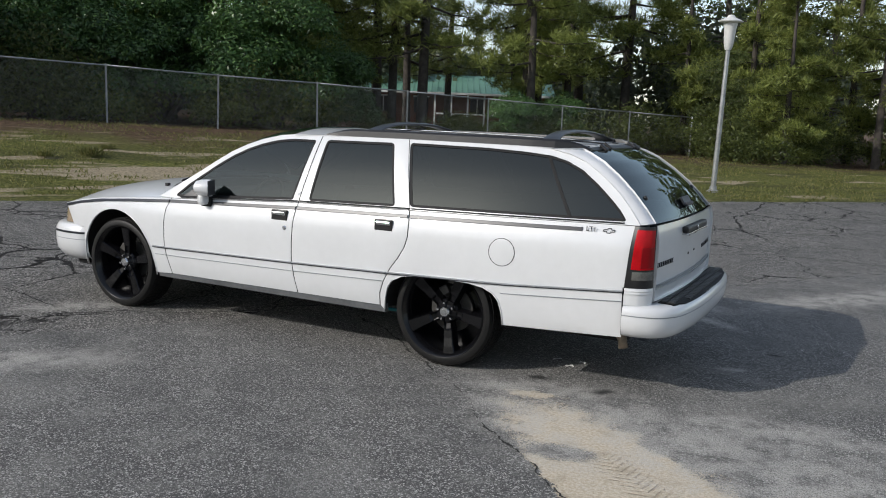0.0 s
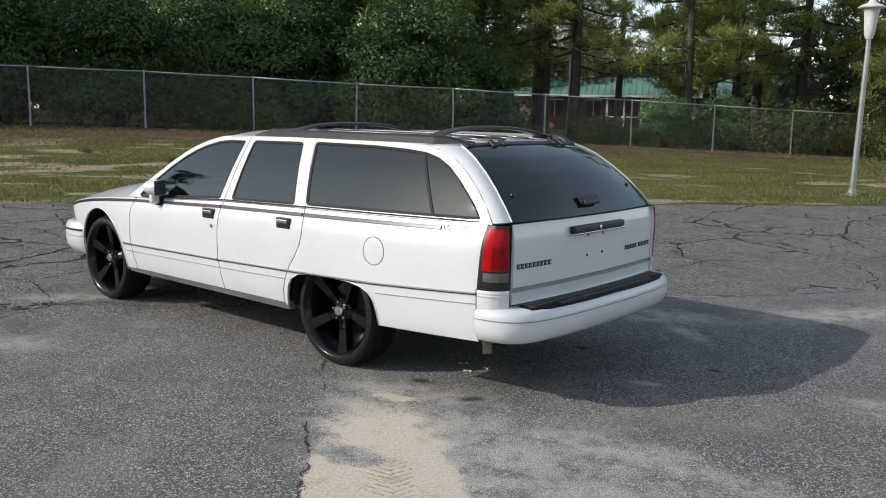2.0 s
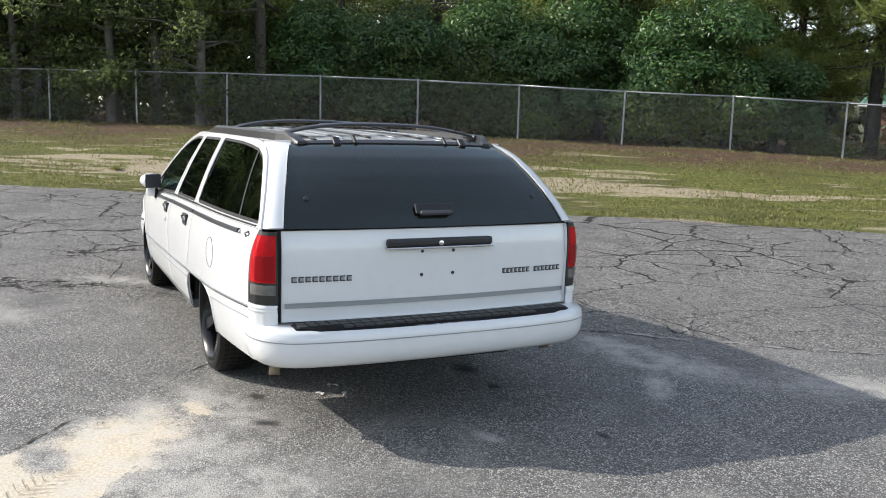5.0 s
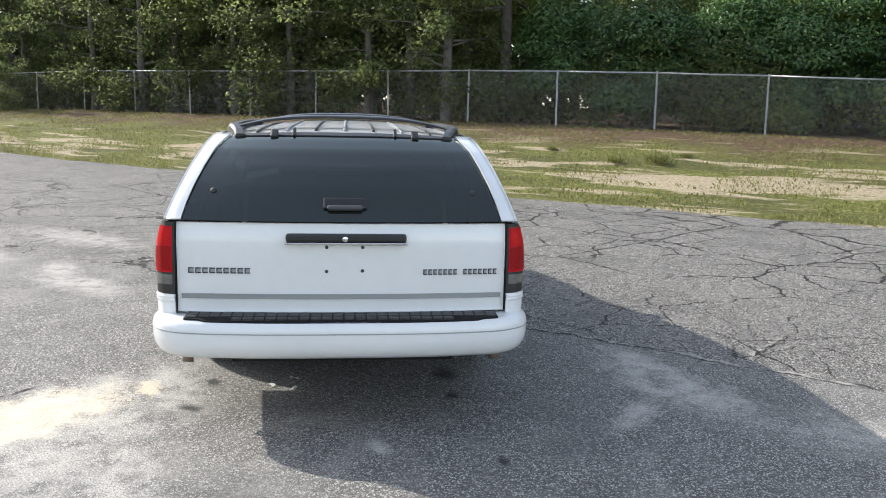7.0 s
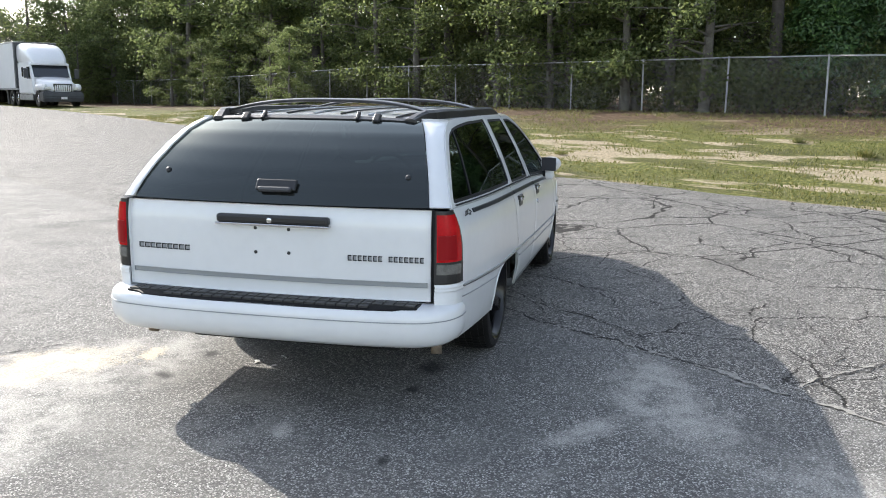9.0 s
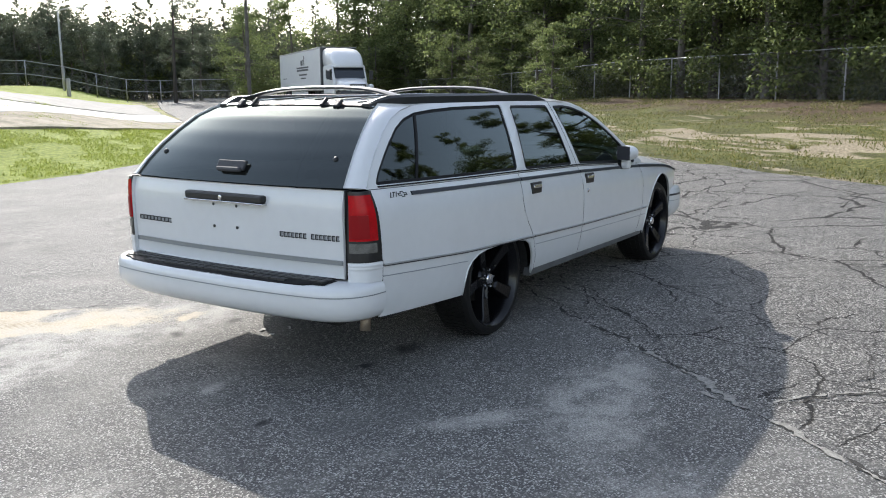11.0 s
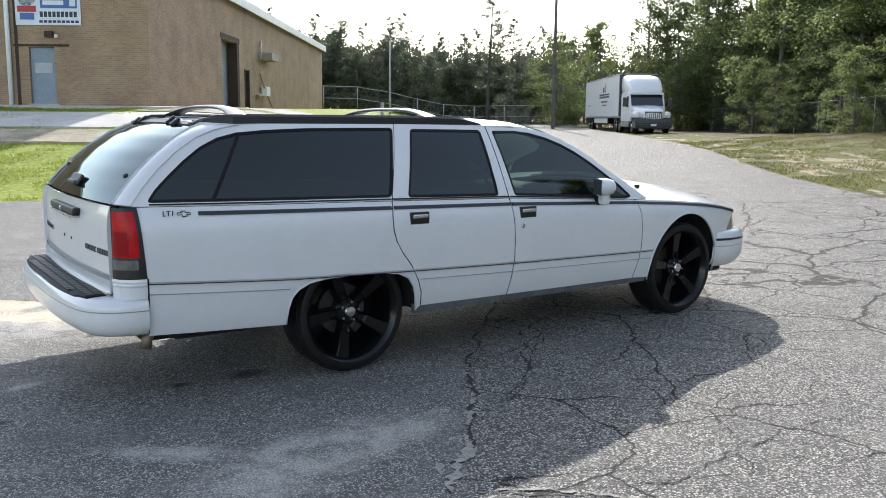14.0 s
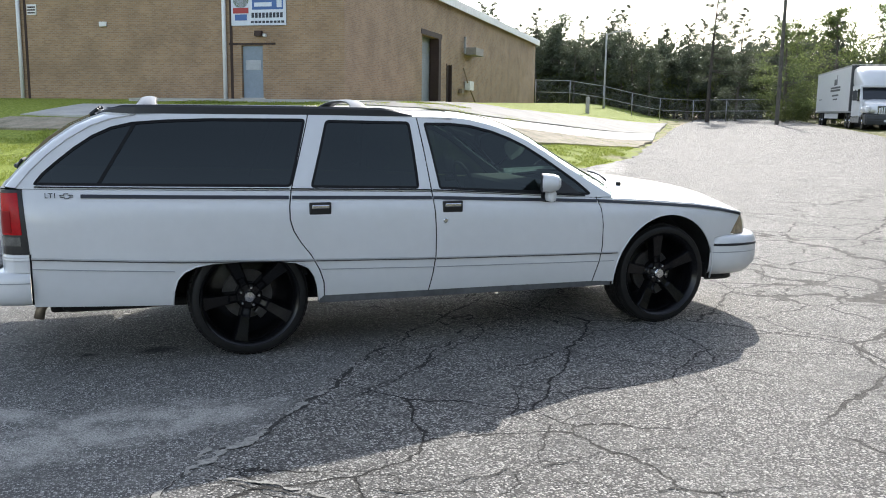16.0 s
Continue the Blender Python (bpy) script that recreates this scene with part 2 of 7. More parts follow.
def inset(poly, d):
    """The outline moved inwards by d."""
    area = sum(poly[i - 1][0] * poly[i][1] - poly[i][0] * poly[i - 1][1] for i in range(len(poly)))
    sg = 1 if area > 0 else -1
    out = []
    for i, p in enumerate(poly):
        a, b = Vector(poly[i - 1]), Vector(poly[(i + 1) % len(poly)])
        t = (b - a).normalized()
        out.append((p[0] - t.y * d * sg, p[1] + t.x * d * sg))
    return out


def fill(outline, holes=(), step=0.05):
    """Triangles over an outline with holes, with inner points: points, faces, rim loops."""
    from mathutils.geometry import delaunay_2d_cdt
    loops = [resample(outline, step)] + [resample(h, step) for h in holes]
    pts, edges = [], []
    for lp in loops:
        b = len(pts)
        pts += lp
        edges += [(b + i, b + (i + 1) % len(lp)) for i in range(len(lp))]
    rim = np.array(pts)
    x0, z0 = rim.min(0)
    x1, z1 = rim.max(0)
    gx, gz = np.meshgrid(np.arange(x0, x1, step), np.arange(z0, z1, step), indexing="ij")
    gx = gx + 0.5 * step * (np.arange(gx.shape[1]) % 2)
    grid = np.stack([gx.ravel(), gz.ravel()], 1)
    ok = inside_many(grid, loops[0])
    for h in loops[1:]:
        ok &= ~inside_many(grid, h)
    grid = grid[ok]
    far = np.array([((rim - p) ** 2).sum(1).min() for p in grid]) > (0.45 * step) ** 2 if len(grid) else []
    pts += [tuple(p) for p in grid[far]] if len(grid) else []
    vs, _, fs, _, _, _ = delaunay_2d_cdt([Vector(p) for p in pts], edges, [], 0, 1e-6)
    V = np.array([tuple(v) for v in vs])
    C = np.array([V[list(f)].mean(0) for f in fs])
    ok = inside_many(C, loops[0])
    for h in loops[1:]:
        ok &= ~inside_many(C, h)
    A = np.array([abs((V[f[1]][0] - V[f[0]][0]) * (V[f[2]][1] - V[f[0]][1]) - (V[f[2]][0] - V[f[0]][0]) * (V[f[1]][1] - V[f[0]][1])) for f in fs])
    keep = [tuple(f) for f, k, a in zip(fs, ok, A) if k and a > 8e-4 * step * step]
    return [tuple(v) for v in vs], keep


def sheet(name, pts, faces, place, material, parent, depth=0.014, roll=0.003, label="", flip=False):
    """Lays a flat triangulation out by place(a, b, d) (d: depth below the surface), with a turned-in edge."""
    count = {}
    for f in faces:
        for i in range(len(f)):
            e = (f[i], f[(i + 1) % len(f)])
            k = (min(e), max(e))
            count[k] = None if k in count else e
    rim = [e for e in count.values() if e]
    onrim = {i for e in rim for i in e}
    vs = [place(p[0], p[1], roll if i in onrim else 0.0) for i, p in enumerate(pts)]
    fs = [tuple(f) for f in faces]
    if depth:
        low = {}
        for i in onrim:
            low[i] = (len(vs), len(vs) + 1)
            vs.append(place(pts[i][0], pts[i][1], roll))
            vs.append(place(pts[i][0], pts[i][1], depth))
        for a, b in rim:
            fs.append((low[a][0], low[a][1], low[b][1], low[b][0]))
    if flip:
        fs = [f[::-1] for f in fs]
    return mesh_part(name, vs, fs, material, parent, label, True)


def smooth01(a, b, x):
    t = min(1.0, max(0.0, (x - a) / (b - a)))
    return t * t * (3 - 2 * t)


def interp(x, pts):
    return float(np.interp(x, [p[0] for p in pts], [p[1] for p in pts]))


# ---- ground ----
# s runs along the road, q across it towards the fence; the fence and the long brick wall run along s
def sq(s, q):
    return (-0.577 * s - 0.815 * q, -0.815 * s + 0.577 * q)


def to_sq(x, y):
    return (-0.577 * x - 0.815 * y, -0.815 * x + 0.577 * y)


FENCE_Q = 20.4


def height(s, q):
    """The lie of the land."""
    z = 0.15 * smooth01(3, 9, q) + 0.0105 * max(0.0, s - 12)
    north = interp(s, [(-40, 0.05), (-26, 0.15), (-17, 0.42), (-5.5, 0.82), (0.6, 0.95), (10, 1.04), (28, 0.90), (45, 0.35), (60, 0.15), (120, 0.0)])
    z += north * smooth01(8.0, 20.4, q) + 0.5 * smooth01(21, 60, q)
    z += 1.62 * smooth01(8.5, 27, s) * smooth01(2.2, -8, q)
    return z


LOT = [(-70, -70), (-70, 7.0), (-15, 7.2), (-6, 8.1), (0, 8.6), (8, 8.9), (16, 9.3), (27, 10.9), (45, 12.4), (96, 14), (96, 4), (60, 2.2), (30, 1.6), (22, 1.4), (17, 0.6),
       (14, -0.8), (12, -2.2), (10.6, -3.6), (9.4, -6), (8.0, -9), (6.6, -14), (5, -70)]


def ramp_q(nt, src, lo, hi, stops):
    mr = nt.nodes.new("ShaderNodeMapRange")
    mr.inputs[1].default_value, mr.inputs[2].default_value = lo, hi
    nt.links.new(src, mr.inputs[0])
    r = nt.nodes.new("ShaderNodeValToRGB")
    while len(r.color_ramp.elements) < len(stops):
        r.color_ramp.elements.new(0.5)
    for e, (p, c) in zip(r.color_ramp.elements, stops):
        e.position, e.color = p, (c, c, c, 1)
    nt.links.new(mr.outputs[0], r.inputs[0])
    return r.outputs[0]


def ground_mat():
    """Thin grass over sand: green, straw and bare patches."""
    m = bpy.data.materials.new("grass_ground")
    m.use_nodes = True
    nt = m.node_tree
    b = nt.nodes["Principled BSDF"]
    b.inputs["Roughness"].default_value, b.inputs["Specular IOR Level"].default_value = 0.9, 0.2
    tc = nt.nodes.new("ShaderNodeTexCoord")

    def noise_node(scale, detail=6, stretch=None):
        n = nt.nodes.new("ShaderNodeTexNoise")
        n.inputs["Scale"].default_value, n.inputs["Detail"].default_value = scale, detail
        if stretch:
            mp = nt.nodes.new("ShaderNodeMapping")
            mp.vector_type = "TEXTURE"
            mp.inputs["Rotation"].default_value = (0, 0, radians(-125.3))
            mp.inputs["Scale"].default_value = stretch
            nt.links.new(tc.outputs["Object"], mp.inputs[0])
            nt.links.new(mp.outputs[0], n.inputs["Vector"])
        else:
            nt.links.new(tc.outputs["Object"], n.inputs["Vector"])
        return n.outputs[0]

    def ramp(src, stops):
        r = nt.nodes.new("ShaderNodeValToRGB")
        while len(r.color_ramp.elements) < len(stops):
            r.color_ramp.elements.new(0.5)
        for e, (p, c) in zip(r.color_ramp.elements, stops):
            e.position, e.color = p, (*c, 1)
        nt.links.new(src, r.inputs[0])
        return r.outputs[0]

    grass = ramp(noise_node(14, 8), [(0.3, (0.042, 0.058, 0.012)), (0.5, (0.105, 0.112, 0.024)), (0.62, (0.175, 0.165, 0.050)), (0.75, (0.28, 0.245, 0.11))])
    sand = ramp(noise_node(20, 8), [(0.3, (0.20, 0.155, 0.10)), (0.6, (0.42, 0.35, 0.25)), (0.75, (0.55, 0.48, 0.37))])
    dot = nt.nodes.new("ShaderNodeVectorMath")
    dot.operation = "DOT_PRODUCT"
    dot.inputs[1].default_value = (-0.815, 0.577, 0)
    nt.links.new(tc.outputs["Object"], dot.inputs[0])
    # sand shows most half way up the bank and in a thin line along the lot
    belt_q = ramp_q(nt, dot.outputs["Value"], 6.0, 22.0, [(0.0, 0.20), (0.14, 0.16), (0.19, 0.01), (0.27, 0.01), (0.32, 0.13), (0.38, 0.12), (0.47, 0.03), (0.60, 0.02), (1.0, 0.0)])
    both = nt.nodes.new("ShaderNodeMath")
    both.operation = "ADD"
    nt.links.new(noise_node(1.3, 12, (3.2, 0.75, 1.0)), both.inputs[0])
    dot_s = nt.nodes.new("ShaderNodeVectorMath")
    dot_s.operation = "DOT_PRODUCT"
    dot_s.inputs[1].default_value = (-0.577, -0.815, 0)
    nt.links.new(tc.outputs["Object"], dot_s.inputs[0])
    mown = nt.nodes.new("ShaderNodeMath")
    mown.operation = "SUBTRACT"
    nt.links.new(belt_q, mown.inputs[0])
    nt.links.new(ramp_q(nt, dot_s.outputs["Value"], -12.0, 24.0, [(0.0, 0.13), (0.18, 0.10), (0.30, 0.0), (0.55, 0.0), (0.70, 0.06), (1.0, 0.06)]), mown.inputs[1])
    nt.links.new(mown.outputs[0], both.inputs[1])
    mask = ramp(both.outputs[0], [(0.575, (0, 0, 0)), (0.63, (0.88, 0.88, 0.88))])
    shade = nt.nodes.new("ShaderNodeMix")
    shade.data_type = "RGBA"
    nt.links.new(ramp(noise_node(0.9, 8, (2.2, 0.8, 1.0)), [(0.45, (0, 0, 0)), (0.66, (0.75, 0.75, 0.75))]), shade.inputs[0])
    nt.links.new(grass, shade.inputs[6])
    nt.links.new(ramp(noise_node(24, 8), [(0.35, (0.028, 0.036, 0.010)), (0.65, (0.085, 0.080, 0.030))]), shade.inputs[7])
    grass = shade.outputs[2]
    mx = nt.nodes.new("ShaderNodeMix")
    mx.data_type = "RGBA"
    nt.links.new(mask, mx.inputs[0])
    nt.links.new(grass, mx.inputs[6])
    nt.links.new(sand, mx.inputs[7])
    add = nt.nodes.new("ShaderNodeMath")
    add.operation = "MULTIPLY_ADD"
    add.inputs[1].default_value = 7.0
    nt.links.new(noise_node(0.5, 7), add.inputs[0])
    nt.links.new(dot.outputs["Value"], add.inputs[2])

    def zone(lo, hi, base, other):
        mr = nt.nodes.new("ShaderNodeMapRange")
        mr.inputs[1].default_value, mr.inputs[2].default_value = lo, hi
        nt.links.new(add.outputs[0], mr.inputs[0])
        z = nt.nodes.new("ShaderNodeMix")
        z.data_type = "RGBA"
        nt.links.new(mr.outputs[0], z.inputs[0])
        nt.links.new(base, z.inputs[6])
        nt.links.new(other, z.inputs[7])
        return z.outputs[2]
    # needle litter by the fence; its dark reach also paints in the trees' shade
    litter = ramp(noise_node(9, 8), [(0.3, (0.035, 0.022, 0.014)), (0.55, (0.10, 0.062, 0.036)), (0.72, (0.20, 0.145, 0.09))])
    lawn = ramp(noise_node(10, 8), [(0.3, (0.13, 0.17, 0.02)), (0.55, (0.25, 0.30, 0.045)), (0.72, (0.36, 0.39, 0.10))])
    col = zone(18.0, 21.0, mx.outputs[2], litter)
    col = zone(6.0, 4.0, col, lawn)
    nt.links.new(col, b.inputs["Base Color"])
    bp = nt.nodes.new("ShaderNodeBump")
    bp.inputs["Strength"].default_value, bp.inputs["Distance"].default_value = 0.9, 0.05
    nt.links.new(noise_node(35, 8), bp.inputs["Height"])
    nt.links.new(bp.outputs[0], b.inputs["Normal"])
    return m


def asphalt_mat():
    """Old asphalt: coarse grey stone with cracks on the road, a smoother dark apron beside it, drifted sand."""
    m = bpy.data.materials.new("asphalt")
    m.use_nodes = True
    nt = m.node_tree
    b = nt.nodes["Principled BSDF"]
    b.inputs["Specular IOR Level"].default_value = 0.25
    tc = nt.nodes.new("ShaderNodeTexCoord")

    def link(a, c):
        nt.links.new(a, c)

    def nz(scale, detail=6, vec=None, rough=0.55):
        n = nt.nodes.new("ShaderNodeTexNoise")
        n.inputs["Scale"].default_value, n.inputs["Detail"].default_value, n.inputs["Roughness"].default_value = scale, detail, rough
        link(vec or tc.outputs["Object"], n.inputs["Vector"])
        return n

    def rng(src, a, c, lo=0.0, hi=1.0):
        r = nt.nodes.new("ShaderNodeMapRange")
        r.interpolation_type = "SMOOTHSTEP"
        for i, v in enumerate((a, c, lo, hi)):
            r.inputs[i + 1].default_value = v
        link(src, r.inputs[0])
        return r.outputs[0]

    def math_node(op, a, c=None):
        n = nt.nodes.new("ShaderNodeMath")
        n.operation = op
        for i, v in enumerate((a, c)):
            if v is None:
                continue
            if isinstance(v, (int, float)):
                n.inputs[i].default_value = v
            else:
                link(v, n.inputs[i])
        return n.outputs[0]

    def mix(f, a, c):
        n = nt.nodes.new("ShaderNodeMix")
        n.data_type = "RGBA"
        for i, v in ((0, f), (6, a), (7, c)):
            if isinstance(v, tuple):
                n.inputs[i].default_value = (*v, 1)
            elif isinstance(v, (int, float)):
                n.inputs[i].default_value = v
            else:
                link(v, n.inputs[i])
        return n.outputs[2]

    # q coordinate across the road, with a wandering edge between apron and road
    dot = nt.nodes.new("ShaderNodeVectorMath")
    dot.operation = "DOT_PRODUCT"
    dot.inputs[1].default_value = (-0.815, 0.577, 0)
    link(tc.outputs["Object"], dot.inputs[0])
    wob = nz(0.8, 4)
    q = math_node("ADD", dot.outputs["Value"], math_node("MULTIPLY", math_node("SUBTRACT", wob.outputs[0], 0.5), 0.15))
    old = rng(q, 1.12, 1.20)
    # stone grain: every stone has its own tone, dark binder between
    def stones(scale, dark, light, power, gap):
        v = nt.nodes.new("ShaderNodeTexVoronoi")
        v.inputs["Scale"].default_value = scale
        link(tc.outputs["Object"], v.inputs["Vector"])
        sep = nt.nodes.new("ShaderNodeSeparateColor")
        link(v.outputs["Color"], sep.inputs[0])
        tone = math_node("POWER", sep.outputs[0], power)
        body = rng(v.outputs["Distance"], gap, gap + 0.22, 1.0, 0.0)
        return mix(math_node("MULTIPLY", tone, body), dark, light), body, sep.outputs[1]

    newc, body_n, _ = stones(120, (0.082, 0.080, 0.076), (0.56, 0.545, 0.51), 2.6, 0.46)
    oldc, body_o, lift_o = stones(92, (0.062, 0.060, 0.056), (0.60, 0.575, 0.53), 1.7, 0.44)
    fine = nz(160, 3)
    big = nz(0.7, 7)
    mid = nz(5, 6)
    newc = mix(rng(mid.outputs[0], 0.45, 0.7, 0, 0.40), newc, (0.185, 0.180, 0.168))
    oldc = mix(rng(mid.outputs[0], 0.50, 0.72, 0, 0.35), oldc, (0.225, 0.216, 0.20))
    col = mix(old, newc, oldc)
    col = mix(rng(big.outputs[0], 0.50, 0.72, 0, 0.30), col, (0.235, 0.225, 0.20))
    col = mix(rng(nz(1.3, 5).outputs[0], 0.50, 0.72, 0, 0.45), col, (0.078, 0.077, 0.075))
    swirl = nt.nodes.new("ShaderNodeTexNoise")
    swirl.inputs["Scale"].default_value, swirl.inputs["Detail"].default_value, swirl.inputs["Distortion"].default_value = 1.1, 9, 1.6
    link(tc.outputs["Object"], swirl.inputs["Vector"])
    skin = math_node("MULTIPLY", rng(swirl.outputs[0], 0.52, 0.68, 0, 0.34), rng(nz(55, 4).outputs[0], 0.35, 0.62, 0.25, 1.0))
    col = mix(math_node("MULTIPLY", skin, math_node("SUBTRACT", 1.0, math_node("MULTIPLY", old, 0.7))), col, (0.30, 0.29, 0.265))
    col = mix(rng(swirl.outputs[0], 0.34, 0.46, 0.24, 0.0), col, (0.070, 0.069, 0.068))
    chips = nz(38, 3, rough=0.75)
    col = mix(rng(chips.outputs[0], 0.32, 0.46, 0.62, 0.0), col, (0.045, 0.044, 0.043))
    col = mix(rng(chips.outputs[0], 0.56, 0.68, 0.0, 0.50), col, (0.40, 0.39, 0.365))
    # worn hollows and pale crowns, a hand wide, on the old road
    worn = nz(13, 6, rough=0.72)
    col = mix(math_node("MULTIPLY", rng(worn.outputs[0], 0.32, 0.47, 0.45, 0.0), old), col, (0.060, 0.058, 0.055))
    col = mix(math_node("MULTIPLY", rng(worn.outputs[0], 0.54, 0.70, 0.0, 0.45), old), col, (0.37, 0.355, 0.325))
    # cracks of the old road
    warp = nz(1.8, 8)
    vec = nt.nodes.new("ShaderNodeMix")
    vec.data_type = "VECTOR"
    vec.inputs[0].default_value = 0.24
    link(tc.outputs["Object"], vec.inputs[4])
    link(warp.outputs["Color"], vec.inputs[5])
    vec2 = nt.nodes.new("ShaderNodeMix")
    vec2.data_type = "VECTOR"
    vec2.inputs[0].default_value = 0.05
    link(vec.outputs[1], vec2.inputs[4])
    link(nz(9, 5).outputs["Color"], vec2.inputs[5])
    crack = None
    for sc, wd in ((0.80, 0.0052), (2.0, 0.0080)):
        v = nt.nodes.new("ShaderNodeTexVoronoi")
        v.feature = "DISTANCE_TO_EDGE"
        v.inputs["Scale"].default_value = sc
        link(vec2.outputs[1], v.inputs["Vector"])
        c = rng(math_node("ADD", math_node("SUBTRACT", v.outputs["Distance"], rng(q, 2.6, 5.0, 0.0, wd * 1.2)), math_node("MULTIPLY", math_node("SUBTRACT", nz(40, 3).outputs[0], 0.5), wd * 1.6)), wd * 0.5, wd, 1.0, 0.0)
        c = math_node("MULTIPLY", c, rng(nz(0.5 if sc < 1 else 0.45, 5).outputs[0], *((0.34, 0.44) if sc < 1 else (0.44, 0.53))))
        crack = c if crack is None else math_node("MAXIMUM", crack, c)
    road_s = nt.nodes.new("ShaderNodeVectorMath")
    road_s.operation = "DOT_PRODUCT"
    road_s.inputs[1].default_value = (-0.577, -0.815, 0)
    link(tc.outputs["Object"], road_s.inputs[0])
    # the far road is sound but for hair cracks
    crack = math_node("MULTIPLY", math_node("MULTIPLY", crack, old), rng(road_s.outputs["Value"], 7.0, 15.0, 1.0, 0.15))
    col = mix(math_node("MULTIPLY", crack, 0.96), col, (0.012, 0.011, 0.010))

    # drifted sand: a tongue beside the rear wheel, a patch by the front wheel, dust along the joint
    def blob(cx, cy, rot, rx, ry, soft, lo=0.75, hi=1.05):
        mp = nt.nodes.new("ShaderNodeMapping")
        mp.vector_type = "TEXTURE"
        mp.inputs["Location"].default_value = (cx, cy, 0)
        mp.inputs["Rotation"].default_value = (0, 0, radians(rot))
        mp.inputs["Scale"].default_value = (rx, ry, 1000)
        link(tc.outputs["Object"], mp.inputs[0])
        ln = nt.nodes.new("ShaderNodeVectorMath")
        ln.operation = "LENGTH"
        link(mp.outputs[0], ln.inputs[0])
        d = math_node("ADD", ln.outputs["Value"], math_node("MULTIPLY", math_node("SUBTRACT", nz(max(3.5, 1.1 / ry), 10, rough=0.78).outputs[0], 0.5), soft * 1.5))
        return rng(d, lo, hi, 1.0, 0.0)

    sand = None
    for a in SAND:
        c = blob(*a, 0.15, 1.2)
        sand = c if sand is None else math_node("MAXIMUM", sand, c)
    # the tongue ends sharply at the edge of the apron
    side = nt.nodes.new("ShaderNodeVectorMath")
    side.operation = "DOT_PRODUCT"
    side.inputs[1].default_value = (0.707, 0.707, 0)
    link(tc.outputs["Object"], side.inputs[0])
    edge = math_node("ADD", side.outputs["Value"], math_node("MULTIPLY", math_node("SUBTRACT", nz(2.5, 8, rough=0.7).outputs[0], 0.5), 0.28))
    near_edge = rng(edge, -0.72, -0.69)
    isle = None
    for a in ISLES:
        c = blob(*a, 0.25, 1.15)
        isle = c if isle is None else math_node("MAXIMUM", isle, c)
    sand = math_node("MULTIPLY", sand, math_node("SUBTRACT", 1.0, isle))
    tongue = blob(*TONGUE, 0.60, 1.15)
    tongue = math_node("MULTIPLY", math_node("MULTIPLY", tongue, near_edge), math_node("SUBTRACT", 1.0, math_node("MULTIPLY", isle, 0.92)))
    sand = math_node("MAXIMUM", sand, tongue)
    # stones show through where the sand is thin
    sand = rng(math_node("SUBTRACT", sand, math_node("MULTIPLY", body_n, 0.32)), 0.12, 0.42)
    along = nt.nodes.new("ShaderNodeVectorMath")
    along.operation = "DOT_PRODUCT"
    along.inputs[1].default_value = (0.707, -0.707, 0)
    link(tc.outputs["Object"], along.inputs[0])
    chev = math_node("ADD", math_node("MULTIPLY", along.outputs["Value"], 130.0), math_node("MULTIPLY", math_node("ABSOLUTE", math_node("ADD", side.outputs["Value"], 0.30)), 90.0))
    tread = math_node("MULTIPLY", rng(math_node("SINE", chev), 0.1, 0.8), math_node("MULTIPLY", rng(math_node("ABSOLUTE", math_node("ADD", side.outputs["Value"], 0.30)), 0.08, 0.13, 1.0, 0.0), rng(along.outputs["Value"], 2.1, 2.4)))
    tread = math_node("MULTIPLY", tread, rng(nz(30, 3).outputs[0], 0.4, 0.6))
    sandc = mix(rng(nz(60, 5).outputs[0], 0.35, 0.65), (0.42, 0.35, 0.255), (0.57, 0.50, 0.39))
    sandc = mix(math_node("MULTIPLY", tread, 0.55), sandc, (0.24, 0.19, 0.13))
    sandc = mix(rng(nz(7, 6).outputs[0], 0.52, 0.72, 0, 0.5), sandc, (0.30, 0.25, 0.18))
    col = mix(sand, col, sandc)
    pale_film = None
    for a in DUST:
        c = blob(*a, 0.15, 1.15)
        pale_film = c if pale_film is None else math_node("MAXIMUM", pale_film, c)
    col = mix(math_node("MULTIPLY", pale_film, math_node("MULTIPLY", rng(nz(6, 6).outputs[0], 0.34, 0.58, 0.2, 1.0), rng(nz(110, 4).outputs[0], 0.35, 0.60, 0.2, 0.9))), col, (0.46, 0.44, 0.40))
    spot = None
    for a in OIL:
        c = blob(*a, 0.2, 1.2)
        spot = c if spot is None else math_node("MAXIMUM", spot, c)
    col = mix(math_node("MULTIPLY", spot, 0.85), col, (0.015, 0.015, 0.015))
    link(col, b.inputs["Base Color"])
    link(rng(sand, 0, 1, 0.78, 0.95), b.inputs["Roughness"])
    # relief
    ho = math_node("MULTIPLY", body_o, math_node("ADD", math_node("MULTIPLY", lift_o, 0.7), 0.3))
    h = math_node("ADD", math_node("MULTIPLY", old, ho), math_node("MULTIPLY", math_node("MULTIPLY", body_n, 0.28), math_node("SUBTRACT", 1.0, old)))
    h = math_node("ADD", h, math_node("MULTIPLY", fine.outputs[0], 0.3))
    h = math_node("MULTIPLY", h, rng(sand, 0, 1, 1.0, 0.25))
    h = math_node("SUBTRACT", h, math_node("MULTIPLY", math_node("MULTIPLY", sand, tread), 0.5))
    h = math_node("SUBTRACT", h, math_node("MULTIPLY", crack, 2.5))
    bp = nt.nodes.new("ShaderNodeBump")
    bp.inputs["Strength"].default_value, bp.inputs["Distance"].default_value = 1.0, 0.009
    link(h, bp.inputs["Height"])
    link(bp.outputs[0], b.inputs["Normal"])
    return m


